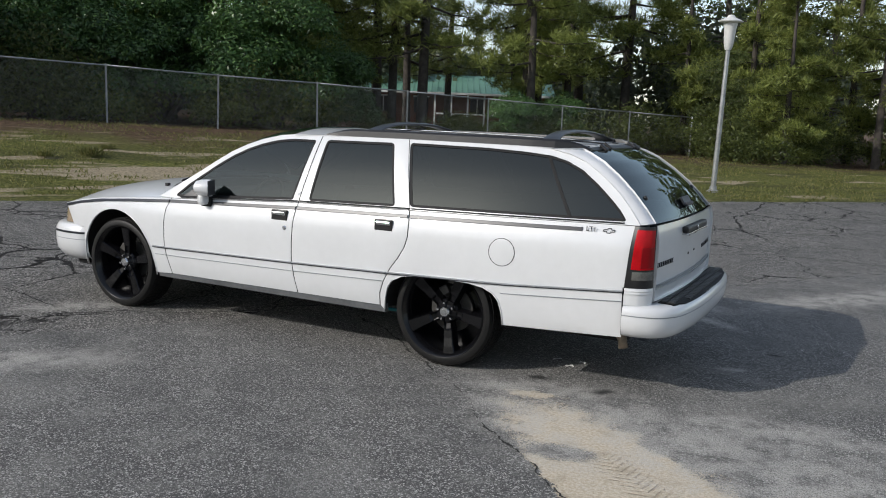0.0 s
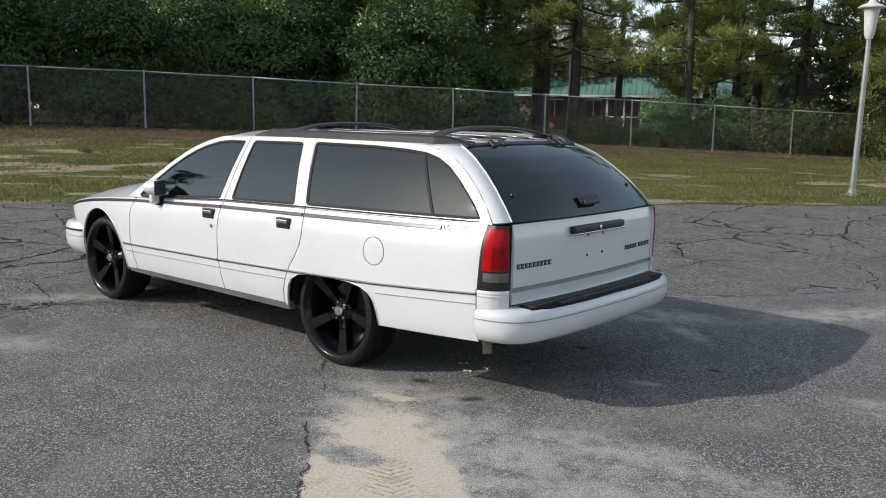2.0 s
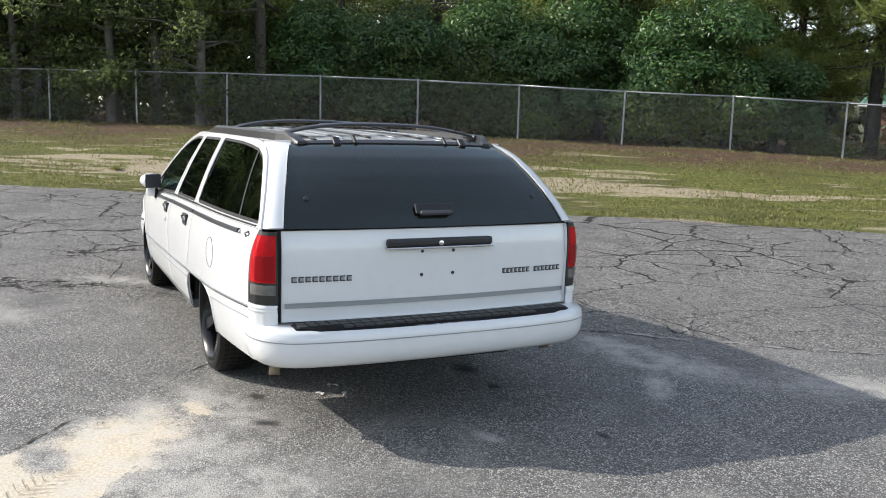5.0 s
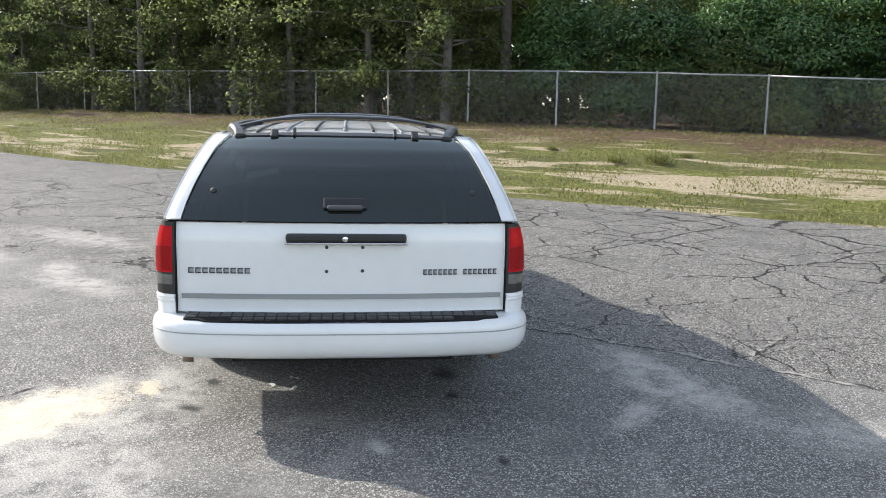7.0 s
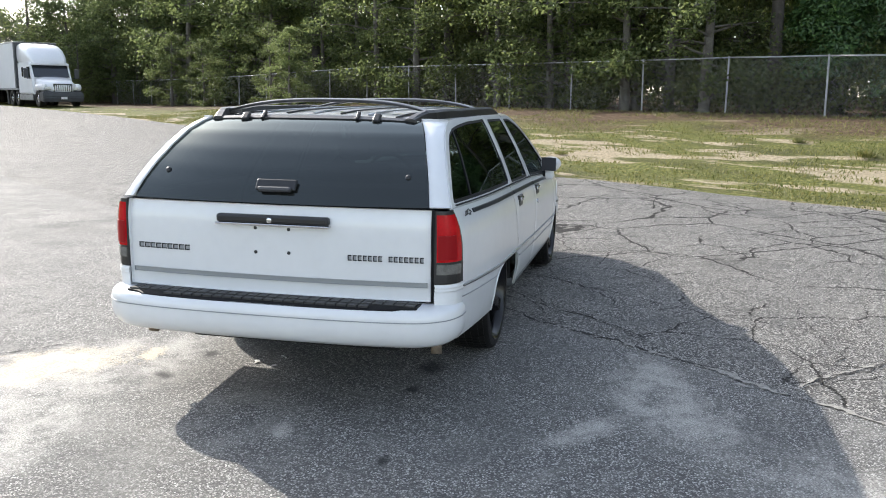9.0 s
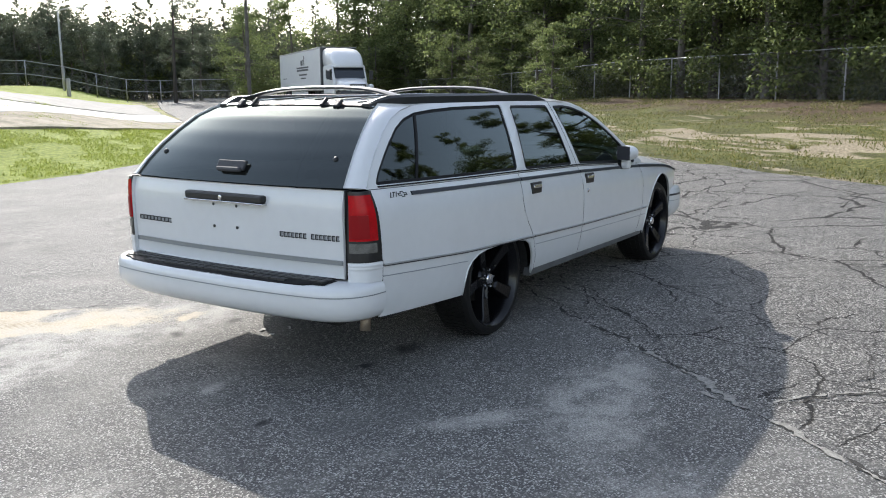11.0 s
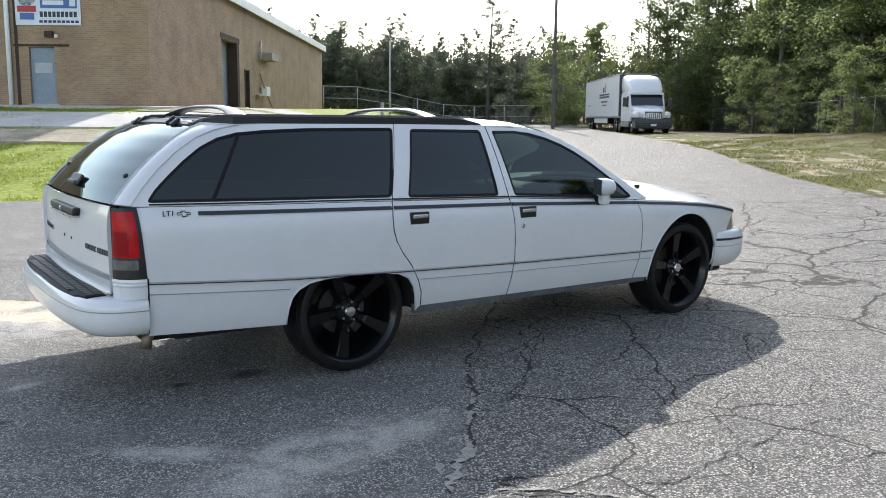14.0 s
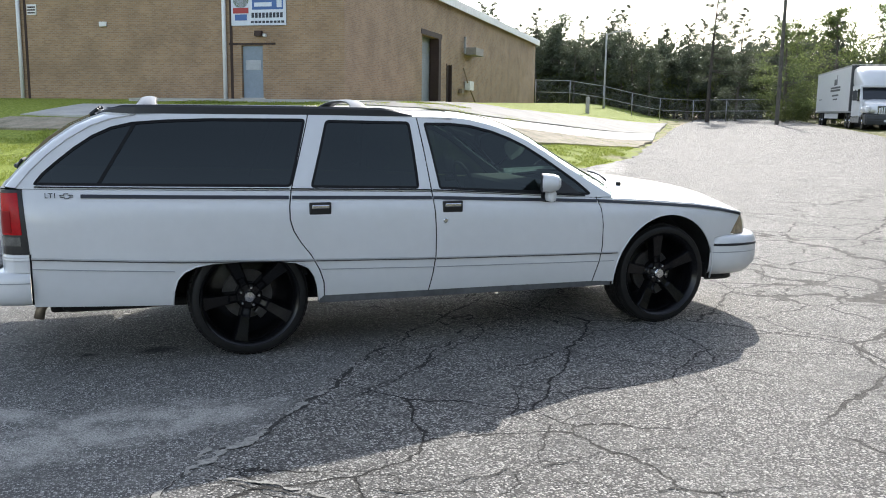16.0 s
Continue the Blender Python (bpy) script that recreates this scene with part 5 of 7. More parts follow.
def build_wheel(x, sg, turn):
    m = pose(x, sg * 0.79, 0.362) @ Matrix.Rotation(radians(-90 * sg), 4, "X") @ pose(0, 0, 0, 0, 0, turn)
    w = new("wheel")
    w.parent = car
    w["label"] = "large black five-spoke wheel with low tyre"
    lathe("tyre", [(0.296, -0.124), (0.306, -0.132), (0.342, -0.128), (0.356, -0.105), (0.362, -0.06), (0.362, 0.06), (0.356, 0.105), (0.344, 0.126), (0.324, 0.134), (0.306, 0.132), (0.296, 0.122)], TYRE, w, 64, m, caps=False)
    vs, fs = [], []
    for row, (z0, z1) in enumerate(((-0.100, -0.072), (-0.066, -0.024), (-0.018, 0.018), (0.024, 0.066), (0.072, 0.100))):
        for k in range(60):
            a0, a1 = 2 * math.pi * (k + 0.08 + 0.2 * (row % 2)) / 60, 2 * math.pi * (k + 0.86 + 0.2 * (row % 2)) / 60
            b = len(vs)
            r0, r1 = (0.356, 0.3665) if row in (1, 2, 3) else (0.352, 0.3625)
            for r in (r0, r1):
                for a, z in ((a0, z0), (a1, z0), (a1, z1), (a0, z1)):
                    vs.append(m @ Vector((r * math.cos(a), r * math.sin(a), z)))
            fs += [(b + 4, b + 5, b + 6, b + 7), (b, b + 1, b + 5, b + 4), (b + 1, b + 2, b + 6, b + 5), (b + 2, b + 3, b + 7, b + 6), (b + 3, b, b + 4, b + 7)]
    mesh_part("tread", vs, fs, TYRE, w)
    rim = lathe("rim", [(0.0, -0.05), (0.10, -0.05), (0.262, -0.115), (0.292, -0.122), (0.298, -0.118), (0.286, -0.09), (0.274, 0.06), (0.280, 0.102), (0.290, 0.112), (0.297, 0.122), (0.304, 0.127), (0.301, 0.132), (0.293, 0.127), (0.284, 0.112), (0.272, 0.098), (0.266, 0.06), (0.266, -0.08), (0.10, -0.04), (0.0, -0.04)], RIM, w, 64, m)
    for k in range(5):
        # a spoke flares towards the lip; a long pocket is sunk into its root
        bm = bmesh.new()
        prof = [(0.030, 0.026, 0.068, 0.004), (0.055, 0.027, 0.070, 0.016), (0.085, 0.028, 0.072, 0.018), (0.118, 0.030, 0.075, 0.012), (0.130, 0.031, 0.077, 0.0), (0.18, 0.034, 0.086, 0.0), (0.235, 0.038, 0.098, 0.0), (0.278, 0.047, 0.106, 0.0)]
        rows = []
        for r, hw, h, sunk in prof:
            rows.append([bm.verts.new((r, hw * f, h - d)) for f, d in ((-1.25, 0.060), (-1.0, 0.007), (-0.86, 0.0), (-0.55, sunk), (0.55, sunk), (0.86, 0.0), (1.0, 0.007), (1.25, 0.060))])
        for a, b in zip(rows, rows[1:]):
            for i in range(7):
                bm.faces.new((a[i], b[i], b[i + 1], a[i + 1]))
        bm.faces.new(rows[0])
        bm.faces.new(rows[-1][::-1])
        bmesh.ops.transform(bm, matrix=m @ pose(0, 0, 0, 0, 0, 72 * k), verts=bm.verts)
        part("spoke", bm, RIM, rim)
        a = radians(72 * k + 36)
        lathe("lug_nut", [(0.010, 0.055), (0.010, 0.082), (0.007, 0.088), (0, 0.088)], CHROME, rim, 8, m @ pose(0.058 * math.cos(a), 0.058 * math.sin(a), 0))
    lathe("hub", [(0.085, 0.0), (0.082, 0.050), (0.072, 0.062), (0.0, 0.064)], RIM, rim, 32, m)
    lathe("hub_cap", [(0.036, 0.06), (0.036, 0.090), (0.030, 0.098), (0.0, 0.100)], CHROME, rim, 24, m, "silver hub cap")
    lathe("brake_disc", [(0.0, -0.045), (0.155, -0.045), (0.155, -0.02), (0.0, -0.02)], BRAKE, w, 32, m)
    cal = bmesh.new()
    add_box(cal, -0.06, 0.06, 0.10, 0.165, -0.06, 0.02, 0.01, m @ pose(0, 0, 0, 0, 0, 40))
    part("brake_caliper", cal, BRAKE, w)


for x, sg, turn in ((0.0, -1, -8), (-2.944, -1, 13), (0.0, 1, 6), (-2.944, 1, -11)):
    build_wheel(x, sg, turn)


# ---- things of the site ----
ROAD_TURN = -125.3  # local x along s, local y away from the fence
STEEL = mat("galvanised_steel", (0.42, 0.43, 0.43), 0.45, metal=0.7, var=0.35, scale=6, rvar=0.1)
BARK = mat("pine_bark", (0.078, 0.066, 0.056), 0.95, col2=(0.034, 0.029, 0.025), scale=5, bump=0.9, bscale=22)
BARKG = mat("grey_bark", (0.15, 0.135, 0.115), 0.95, col2=(0.07, 0.062, 0.052), scale=4, bump=0.7, bscale=20)
LEAF_MAG = leaf_mat("magnolia_leaf", (0.034, 0.084, 0.028), (0.130, 0.225, 0.066), 0.28, 0.34)
LEAF_BROAD = leaf_mat("oak_leaf", (0.070, 0.098, 0.036), (0.215, 0.255, 0.098), 0.66)
# leaf tones greyed and lifted: haze over the far trees is in this colour
LEAF_HAZED = leaf_mat("hazed_wood_leaf", (0.062, 0.078, 0.050), (0.145, 0.168, 0.105), 0.42)
LEAF_PINE = leaf_mat("pine_needle", (0.085, 0.115, 0.026), (0.290, 0.325, 0.085), 0.40)
LEAF_UNDER = leaf_mat("undergrowth_leaf", (0.040, 0.058, 0.018), (0.170, 0.200, 0.058), 0.52)
GRASSB = leaf_mat("grass_blade", (0.075, 0.095, 0.020), (0.25, 0.23, 0.085), 0.4)
LAWNB = leaf_mat("lawn_blade", (0.18, 0.23, 0.03), (0.36, 0.41, 0.09), 0.5)


def build_fence():
    z_at = lambda s: height(s, FENCE_Q)
    tall = lambda s: 1.53 + 0.11 * smooth01(-3, 6, s)
    fence = thing("chain_link_fence", "galvanised chain-link fence with steel posts before the trees", "fence")
    posts = [-20.78 + 3.05 * k for k in range(27)]
    for i, s in enumerate(posts):
        x, y = sq(s, FENCE_Q)
        z = z_at(s)
        end = i in (0, len(posts) - 1)
        lathe("post", [(0.034 if end else 0.028, -0.1), (0.034 if end else 0.028, tall(s)), (0.030, tall(s) + 0.03), (0.0, tall(s) + 0.045)], STEEL, fence, 10, pose(x, y, z, random.uniform(-0.8, 0.8), random.uniform(-0.8, 0.8)))
        if i + 1 == len(posts):
            break
        s1 = posts[i + 1]
        tube("top_rail", [(*sq(s, FENCE_Q), z + tall(s)), (*sq((s + s1) / 2, FENCE_Q), (z + z_at(s1) + tall(s) + tall(s1)) / 2 - 0.008), (*sq(s1, FENCE_Q), z_at(s1) + tall(s1))], 0.021, STEEL, fence, 8)
        vs, fs = [], []
        n, h, r = 42, 1.50, 0.0015
        pitch = (s1 - s) / n
        run = round(h / pitch)
        for sgn in (1, -1):
            for k in range(-run, n + run):
                a, b = s + k * pitch, s + (k + sgn * run) * pitch
                za, zb = 0.0, 1.0
                if min(a, b) < s or max(a, b) > s1:
                    lo, hi = s, s1
                    fa, fb = 0.0, 1.0
                    for lim in (lo, hi):
                        if (a - lim) * (b - lim) < 0:
                            f = (lim - a) / (b - a)
                            if (a < lo) or (a > hi):
                                fa = max(fa, f)
                            else:
                                fb = min(fb, f)
                    if (a < lo and b < lo) or (a > hi and b > hi) or (a <= lo and b <= lo) or (a >= hi and b >= hi):
                        continue
                    a, b = a + (b - a) * fa, a + (b - a) * fb
                    za, zb = fa, fb
                base = len(vs)
                for c, f in ((a, za), (b, zb)):
                    gz = z_at(c) + 0.02 + (tall(c) - 0.03) * f
                    for dq, dz in ((r, 0), (-0.5 * r, 0.87 * r), (-0.5 * r, -0.87 * r)):
                        vs.append((*sq(c, FENCE_Q - 0.03 + dq + 0.004 * sgn), gz + dz))
                fs += [(base, base + 1, base + 4, base + 3), (base + 1, base + 2, base + 5, base + 4), (base + 2, base, base + 3, base + 5)]
        mesh_part("wire_mesh", vs, fs, STEEL, fence)


build_fence()


# ---- plants ----
def quads(p, n, up, ln, wd, bend=0.15):
    """Diamond leaves at p, facing n, pointing along up (arrays)."""
    n = n / np.linalg.norm(n, axis=1, keepdims=True)
    up = up - n * (up * n).sum(1, keepdims=True)
    up /= np.linalg.norm(up, axis=1, keepdims=True) + 1e-9
    side = np.cross(up, n)
    ln, wd = ln[:, None], wd[:, None]
    v = np.stack([p, p + up * ln * 0.5 + side * wd * 0.5 + n * ln * bend, p + up * ln, p + up * ln * 0.5 - side * wd * 0.5 + n * ln * bend], 1)
    return v.reshape(-1, 3)


def leaf_mesh(name, verts, material, parent=None, label=""):
    k = len(verts) // 4
    me = bpy.data.meshes.new(name)
    me.vertices.add(len(verts))
    me.vertices.foreach_set("co", np.asarray(verts, dtype=np.float32).ravel())
    me.loops.add(4 * k)
    me.loops.foreach_set("vertex_index", np.arange(4 * k, dtype=np.int32))
    me.polygons.add(k)
    me.polygons.foreach_set("loop_start", np.arange(0, 4 * k, 4, dtype=np.int32))
    me.materials.append(material)
    me.update(calc_edges=True)
    ob = new(name, me)
    ob.parent = parent
    if label:
        ob["label"] = label
    return ob


def limbs(name, runs, material, parent, n=6):
    """Several tapered bars as one mesh: runs of (points, radii)."""
    vs, fs = [], []
    for pts, radii in runs:
        pts = [Vector(p) for p in pts]
        b0 = len(vs)
        for i, p in enumerate(pts):
            d = (pts[min(i + 1, len(pts) - 1)] - pts[max(i - 1, 0)]).normalized()
            a = d.cross(Vector((0.3, 0.9, 0.1)) if abs(d.z) > 0.8 else Vector((0, 0, 1))).normalized()
            b = a.cross(d)
            for k in range(n):
                w = 2 * math.pi * k / n
                vs.append(p + float(radii[i]) * (math.cos(w) * a + math.sin(w) * b))
        for i in range(len(pts) - 1):
            for k in range(n):
                fs.append((b0 + i * n + k, b0 + i * n + (k + 1) % n, b0 + (i + 1) * n + (k + 1) % n, b0 + (i + 1) * n + k))
    return mesh_part(name, vs, fs, material, parent, "", True)


def unit(r, k):
    v = r.normal(size=(k, 3))
    return v / np.linalg.norm(v, axis=1, keepdims=True)


def make_bush(seed, w, h, count, leaf, at):
    """A broad evergreen to the ground: lobes covered with glossy leaves."""
    r = np.random.default_rng(seed)
    ob = thing("evergreen_bush", "large dark evergreen bush with glossy broad leaves", "bush", at, group="trees behind the fence")
    lobes = []
    for k in range(24):
        a, f = r.uniform(0, 2 * math.pi), math.sqrt(r.uniform(0.05, 1))
        z = r.uniform(0.15, 0.80)
        rad = (1 - 0.75 * max(0, z - 0.35)) * 0.36 * w
        lobes.append((rad * f * math.cos(a), rad * f * math.sin(a), z * h, r.uniform(0.11, 0.19) * w, r.uniform(0.11, 0.19) * h))
    lobes.append((0, 0, 0.80 * h, 0.16 * w, 0.20 * h))
    runs = [([(0.1 * math.cos(k), 0.1 * math.sin(k), -0.2), (lx * 0.4, ly * 0.4, lz * 0.5), (lx, ly, lz)], [0.09, 0.06, 0.02]) for k, (lx, ly, lz, _, _) in enumerate(lobes[:9])]
    limbs("branch_frame", runs, BARKG, ob)
    pick = r.integers(0, len(lobes), count)
    L = np.array(lobes)[pick]
    d = unit(r, count)
    d[:, 2] = np.abs(d[:, 2]) * 1.1 - 0.35
    d /= np.linalg.norm(d, axis=1, keepdims=True)
    rad = np.clip(r.normal(0.93, 0.13, count), 0.3, 1.22)[:, None]
    p = L[:, :3] + d * rad * np.stack([L[:, 3], L[:, 3], L[:, 4]], 1)
    p[:, 2] = np.maximum(p[:, 2], 0.03)
    n = d * 0.8 + unit(r, count) * 0.7 + np.array([0, 0, 0.5])
    up = unit(r, count) + d * 0.8
    leaf_mesh("crown", quads(p, n, up, leaf * r.uniform(0.7, 1.3, count), leaf * 0.42 * r.uniform(0.8, 1.2, count)), LEAF_MAG, ob)
    return ob


def make_broad(seed, h, spread, clumps, per, leaf, at, bare=0.12, material=None):
    """A woodland tree: leaning trunk, limbs, clumps of leaves with gaps."""
    r = np.random.default_rng(seed)
    ob = thing("broadleaf_tree", "tall leafy woodland tree with a slender trunk", "tree", at, group="trees behind the fence")
    lean = r.uniform(-0.06, 0.06, 2) * h
    trunk = [(lean[0] * t * t, lean[1] * t * t, t * h * 0.9 - 0.2) for t in np.linspace(0, 1, 7)]
    rb = 0.016 * h
    runs = [(trunk, [rb * (1.25 - 1.1 * t) for t in np.linspace(0, 1, 7)])]
    cents = []
    for k in range(clumps):
        t = bare + (1 - bare) * (k + r.uniform(0, 1)) / clumps
        i = min(int(t * 6), 5)
        b = Vector(trunk[i]).lerp(Vector(trunk[i + 1]), t * 6 - i)
        a = r.uniform(0, 2 * math.pi)
        reach = spread * (0.35 + 0.75 * math.sin(math.pi * min(1, 0.15 + 0.85 * t))) * r.uniform(0.35, 1.0)
        e = b + Vector((math.cos(a) * reach, math.sin(a) * reach, r.uniform(-0.10, 0.28) * reach))
        runs.append(([b, b.lerp(e, 0.5) + Vector((0, 0, 0.06 * reach)), e], [rb * 0.34 * (1.2 - t), rb * 0.22 * (1.2 - t), 0.012]))
        cents.append((e, 0.16 * h * r.uniform(0.35, 0.70)))
        if r.uniform() < 0.6:
            cents.append((b.lerp(e, 0.55), 0.13 * h * r.uniform(0.3, 0.55)))
    limbs("trunk", runs, BARKG, ob)
    P = []
    for e, rad in cents:
        d = unit(r, per) * (r.uniform(0.1, 1, (per, 1)) ** 0.45) * rad * np.array([1, 1, 0.62])
        P.append(np.array(tuple(e)) + d)
    p = np.concatenate(P)
    p[:, 2] = np.maximum(p[:, 2], 0.1)
    k = len(p)
    leaf_mesh("crown", quads(p, unit(r, k) + np.array([0, 0, 0.9]), unit(r, k) + np.array([0, 0, -0.3]), leaf * r.uniform(0.6, 1.3, k), leaf * 0.55 * r.uniform(0.7, 1.2, k)), material or LEAF_BROAD, ob)
    return ob


def make_pine(seed, h, low, at, tufts=420, needle=0.29, material=None):
    """A pine: straight trunk, bare below, level limbs that carry needle tufts."""
    r = np.random.default_rng(seed)
    ob = thing("pine_tree", "tall pine with a straight brown trunk and needle tufts", "tree", at, group="pines")
    lean = r.uniform(-0.03, 0.03, 2) * h
    trunk = [(lean[0] * t * t, lean[1] * t * t, t * h - 0.2) for t in np.linspace(0, 1, 8)]
    rb = 0.0135 * h
    runs = [(trunk, [rb * (1.2 - 1.08 * t) for t in np.linspace(0, 1, 8)])]
    ends = []
    nl = 34
    for k in range(nl):
        t = low + (0.99 - low) * (k + r.uniform(0, 1)) / nl
        i = min(int(t * 7), 6)
        b = Vector(trunk[i]).lerp(Vector(trunk[i + 1]), t * 7 - i)
        a = r.uniform(0, 2 * math.pi)
        f = (t - low) / (1 - low)
        reach = h * 0.23 * (1.05 - f) ** 0.6 * r.uniform(0.55, 1.0)
        e = b + Vector((math.cos(a) * reach, math.sin(a) * reach, reach * (-0.12 + 0.42 * f + r.uniform(-0.1, 0.12))))
        m = b.lerp(e, 0.5) + Vector((0, 0, -0.05 * reach))
        runs.append(([b, m, e], [rb * 0.32 * (1.15 - f), rb * 0.2 * (1.15 - f), 0.012]))
        for _ in range(max(4, int(tufts / nl * (0.6 + 0.8 * (1 - f))))):
            u = r.uniform(0.35, 1.05)
            ends.append(np.array(tuple(b.lerp(e, min(u, 1)))) + float(1) * r.normal(0, 0.14, 3) * reach * np.array([1, 1, 0.45]) + np.array([0, 0, 0.04 * reach]))
    limbs("trunk", runs, BARK, ob)
    c = np.array(ends)
    per = 18
    c = np.repeat(c, per, 0)
    k = len(c)
    up = unit(r, k) + np.array([0, 0, 0.35])
    n = np.cross(up, unit(r, k)) + 1e-3
    leaf_mesh("crown", quads(c + r.normal(0, 0.03, (k, 3)), n, up, needle * r.uniform(0.7, 1.3, k), np.full(k, 0.032) * r.uniform(0.7, 1.3, k), 0.02), material or LEAF_PINE, ob)
    return ob


def make_thicket(seed, length, depth, h, count, leaf, at, material):
    """Undergrowth nobody could count: brambles, saplings, vines."""
    r = np.random.default_rng(seed)
    mounds = [(r.uniform(-0.5, 0.5) * length, r.uniform(-0.5, 0.5) * depth, r.uniform(0.35, 1.0) * h, r.uniform(0.5, 1.2)) for _ in range(26)]
    M = np.array(mounds)[r.integers(0, 26, count)]
    d = unit(r, count)
    rad = r.uniform(0.2, 1.0, (count, 1)) ** 0.5
    p = np.stack([M[:, 0], M[:, 1], M[:, 2] * 0.5], 1) + d * rad * np.stack([M[:, 3], M[:, 3], M[:, 2] * 0.55], 1)
    p[:, 2] = np.maximum(p[:, 2], 0.02)
    v = quads(p, unit(r, count) + np.array([0, 0, 0.7]), unit(r, count) + np.array([0, 0, 0.2]), leaf * r.uniform(0.6, 1.4, count), leaf * 0.5 * r.uniform(0.7, 1.2, count))
    ob = leaf_mesh("undergrowth", v, material)
    ob.matrix_basis = pose(*at, 0, 0, ROAD_TURN)
    return tagged(ob, "tangled green undergrowth along the fence", "undergrowth", kind="stuff")


CLEARING = [(-7.6, 20), (-15.5, 20), (-37, 52), (-14, 54)]  # open ground before the house


def make_woods(seed, length, depth, h, count, leaf, at, turn):
    """A far wood seen as one mass of crowns with an uneven top."""
    r = np.random.default_rng(seed)
    n = int(length * 1.6)
    M = np.stack([np.linspace(-0.5, 0.5, n) * length + r.uniform(-1, 1, n), r.uniform(-0.5, 0.5, n) * depth, r.uniform(0.55, 1.0, n) * h, r.uniform(1.3, 2.4, n)], 1)
    M = M[r.integers(0, n, count)]
    d = unit(r, count)
    rad = r.uniform(0.3, 1.0, (count, 1)) ** 0.4
    p = np.stack([M[:, 0], M[:, 1], M[:, 2] * 0.5], 1) + d * rad * np.stack([M[:, 3], M[:, 3], M[:, 2] * 0.52], 1)
    p[:, 2] = np.maximum(p[:, 2], 0.05)
    v = quads(p, unit(r, count) + d * 0.6, unit(r, count), leaf * r.uniform(0.5, 1.4, count), leaf * 0.6 * r.uniform(0.7, 1.2, count))
    ob = leaf_mesh("woods", v, LEAF_HAZED)
    ob.matrix_basis = pose(*at, 0, 0, turn)
    return tagged(ob, "dense dark green woods far behind", "woods", kind="stuff")


def put(ob, s, q, rz=0.0, k=1.0, sink=0.0):
    if inside((s, q), CLEARING) and (ob.name.startswith("broadleaf") or ob.name in ("pine_tree.001", "pine_tree.002")):
        ob = pine_a
    x, y = sq(s, q)
    c = copy_thing(ob, pose(x, y, height(s, q) - sink, 0, 0, rz))
    c.scale = (k, k, k)
    return c


def ground_at(s, q):
    x, y = sq(s, q)
    return (x, y, height(s, q))


rnd = random.Random(11)
# evergreen bushes against the fence
bush_a = make_bush(1, 5.6, 4.9, 22000, 0.16, ground_at(-4.8, 23.6))
bush_b = make_bush(2, 5.2, 4.2, 19000, 0.16, ground_at(4.6, 23.4))
for ob, s, q, rz, k in ((bush_a, 8.2, 24.6, 80, 0.95), (bush_b, 0.2, 24.6, 200, 0.95), (bush_a, 2.2, 25.6, 140, 1.05), (bush_b, -7.4, 24.2, 40, 0.78), (bush_b, -14.6, 23.6, 90, 0.50), (bush_b, -17.5, 24.5, 10, 0.55), (bush_a, -1.9, 26.5, 250, 1.1)):
    put(ob, s, q, rz, k)
# woods
tree_a = make_broad(21, 10.5, 2.9, 40, 110, 0.20, ground_at(12.4, 23.2), 0.10)
tree_b = make_broad(22, 12.0, 3.1, 44, 110, 0.20, ground_at(17.5, 24.0), 0.06)
tree_c = make_broad(23, 8.0, 2.5, 36, 110, 0.17, ground_at(22.5, 22.6), 0.05)
pine_a = make_pine(31, 15, 0.24, ground_at(9.5, 22.7), 900, 0.33)
pine_b = make_pine(32, 13, 0.18, ground_at(-16.2, 24.9), 900, 0.32)
pine_c = make_pine(33, 10, 0.05, ground_at(-24.5, 19.2), 1100, 0.32)
broad = (tree_a, tree_b, tree_c)
far_a = make_broad(24, 11.5, 3.0, 40, 90, 0.26, ground_at(99, -12), 0.12, LEAF_HAZED)
far_b = make_broad(25, 9.5, 2.7, 36, 90, 0.25, ground_at(97, -20), 0.05, LEAF_HAZED)
far_pine = make_pine(34, 14.5, 0.30, ground_at(98, -27), 560, 0.34, LEAF_HAZED)
for k in range(30):
    s = 10.5 + 2.05 * k + rnd.uniform(-0.7, 0.7)
    put(rnd.choice(broad), s, rnd.uniform(21.7, 24.8) - 0.05 * max(0, s - 45), rnd.uniform(0, 360), rnd.uniform(0.8, 1.15))
for k in range(30):
    s = -2 + 2.7 * k + rnd.uniform(-1, 1)
    put(rnd.choice((tree_a, tree_b, pine_a, pine_b)), s, rnd.uniform(27, 36), rnd.uniform(0, 360), rnd.uniform(0.95, 1.25))
for k in range(20):
    put(rnd.choice((tree_b, tree_a)), -8 + 4.4 * k + rnd.uniform(-1, 1), rnd.uniform(38, 48), rnd.uniform(0, 360), rnd.uniform(1.2, 1.5))
for s, q, ob, k in ((24.1, 21.9, pine_a, 1.1), (37, 23.5, pine_a, 1.15), (21.0, 24.5, pine_a, 1.0), (48, 25, pine_a, 1.1), (57, 24, pine_b, 1.2)):
    put(ob, s, q, rnd.uniform(0, 360), k)
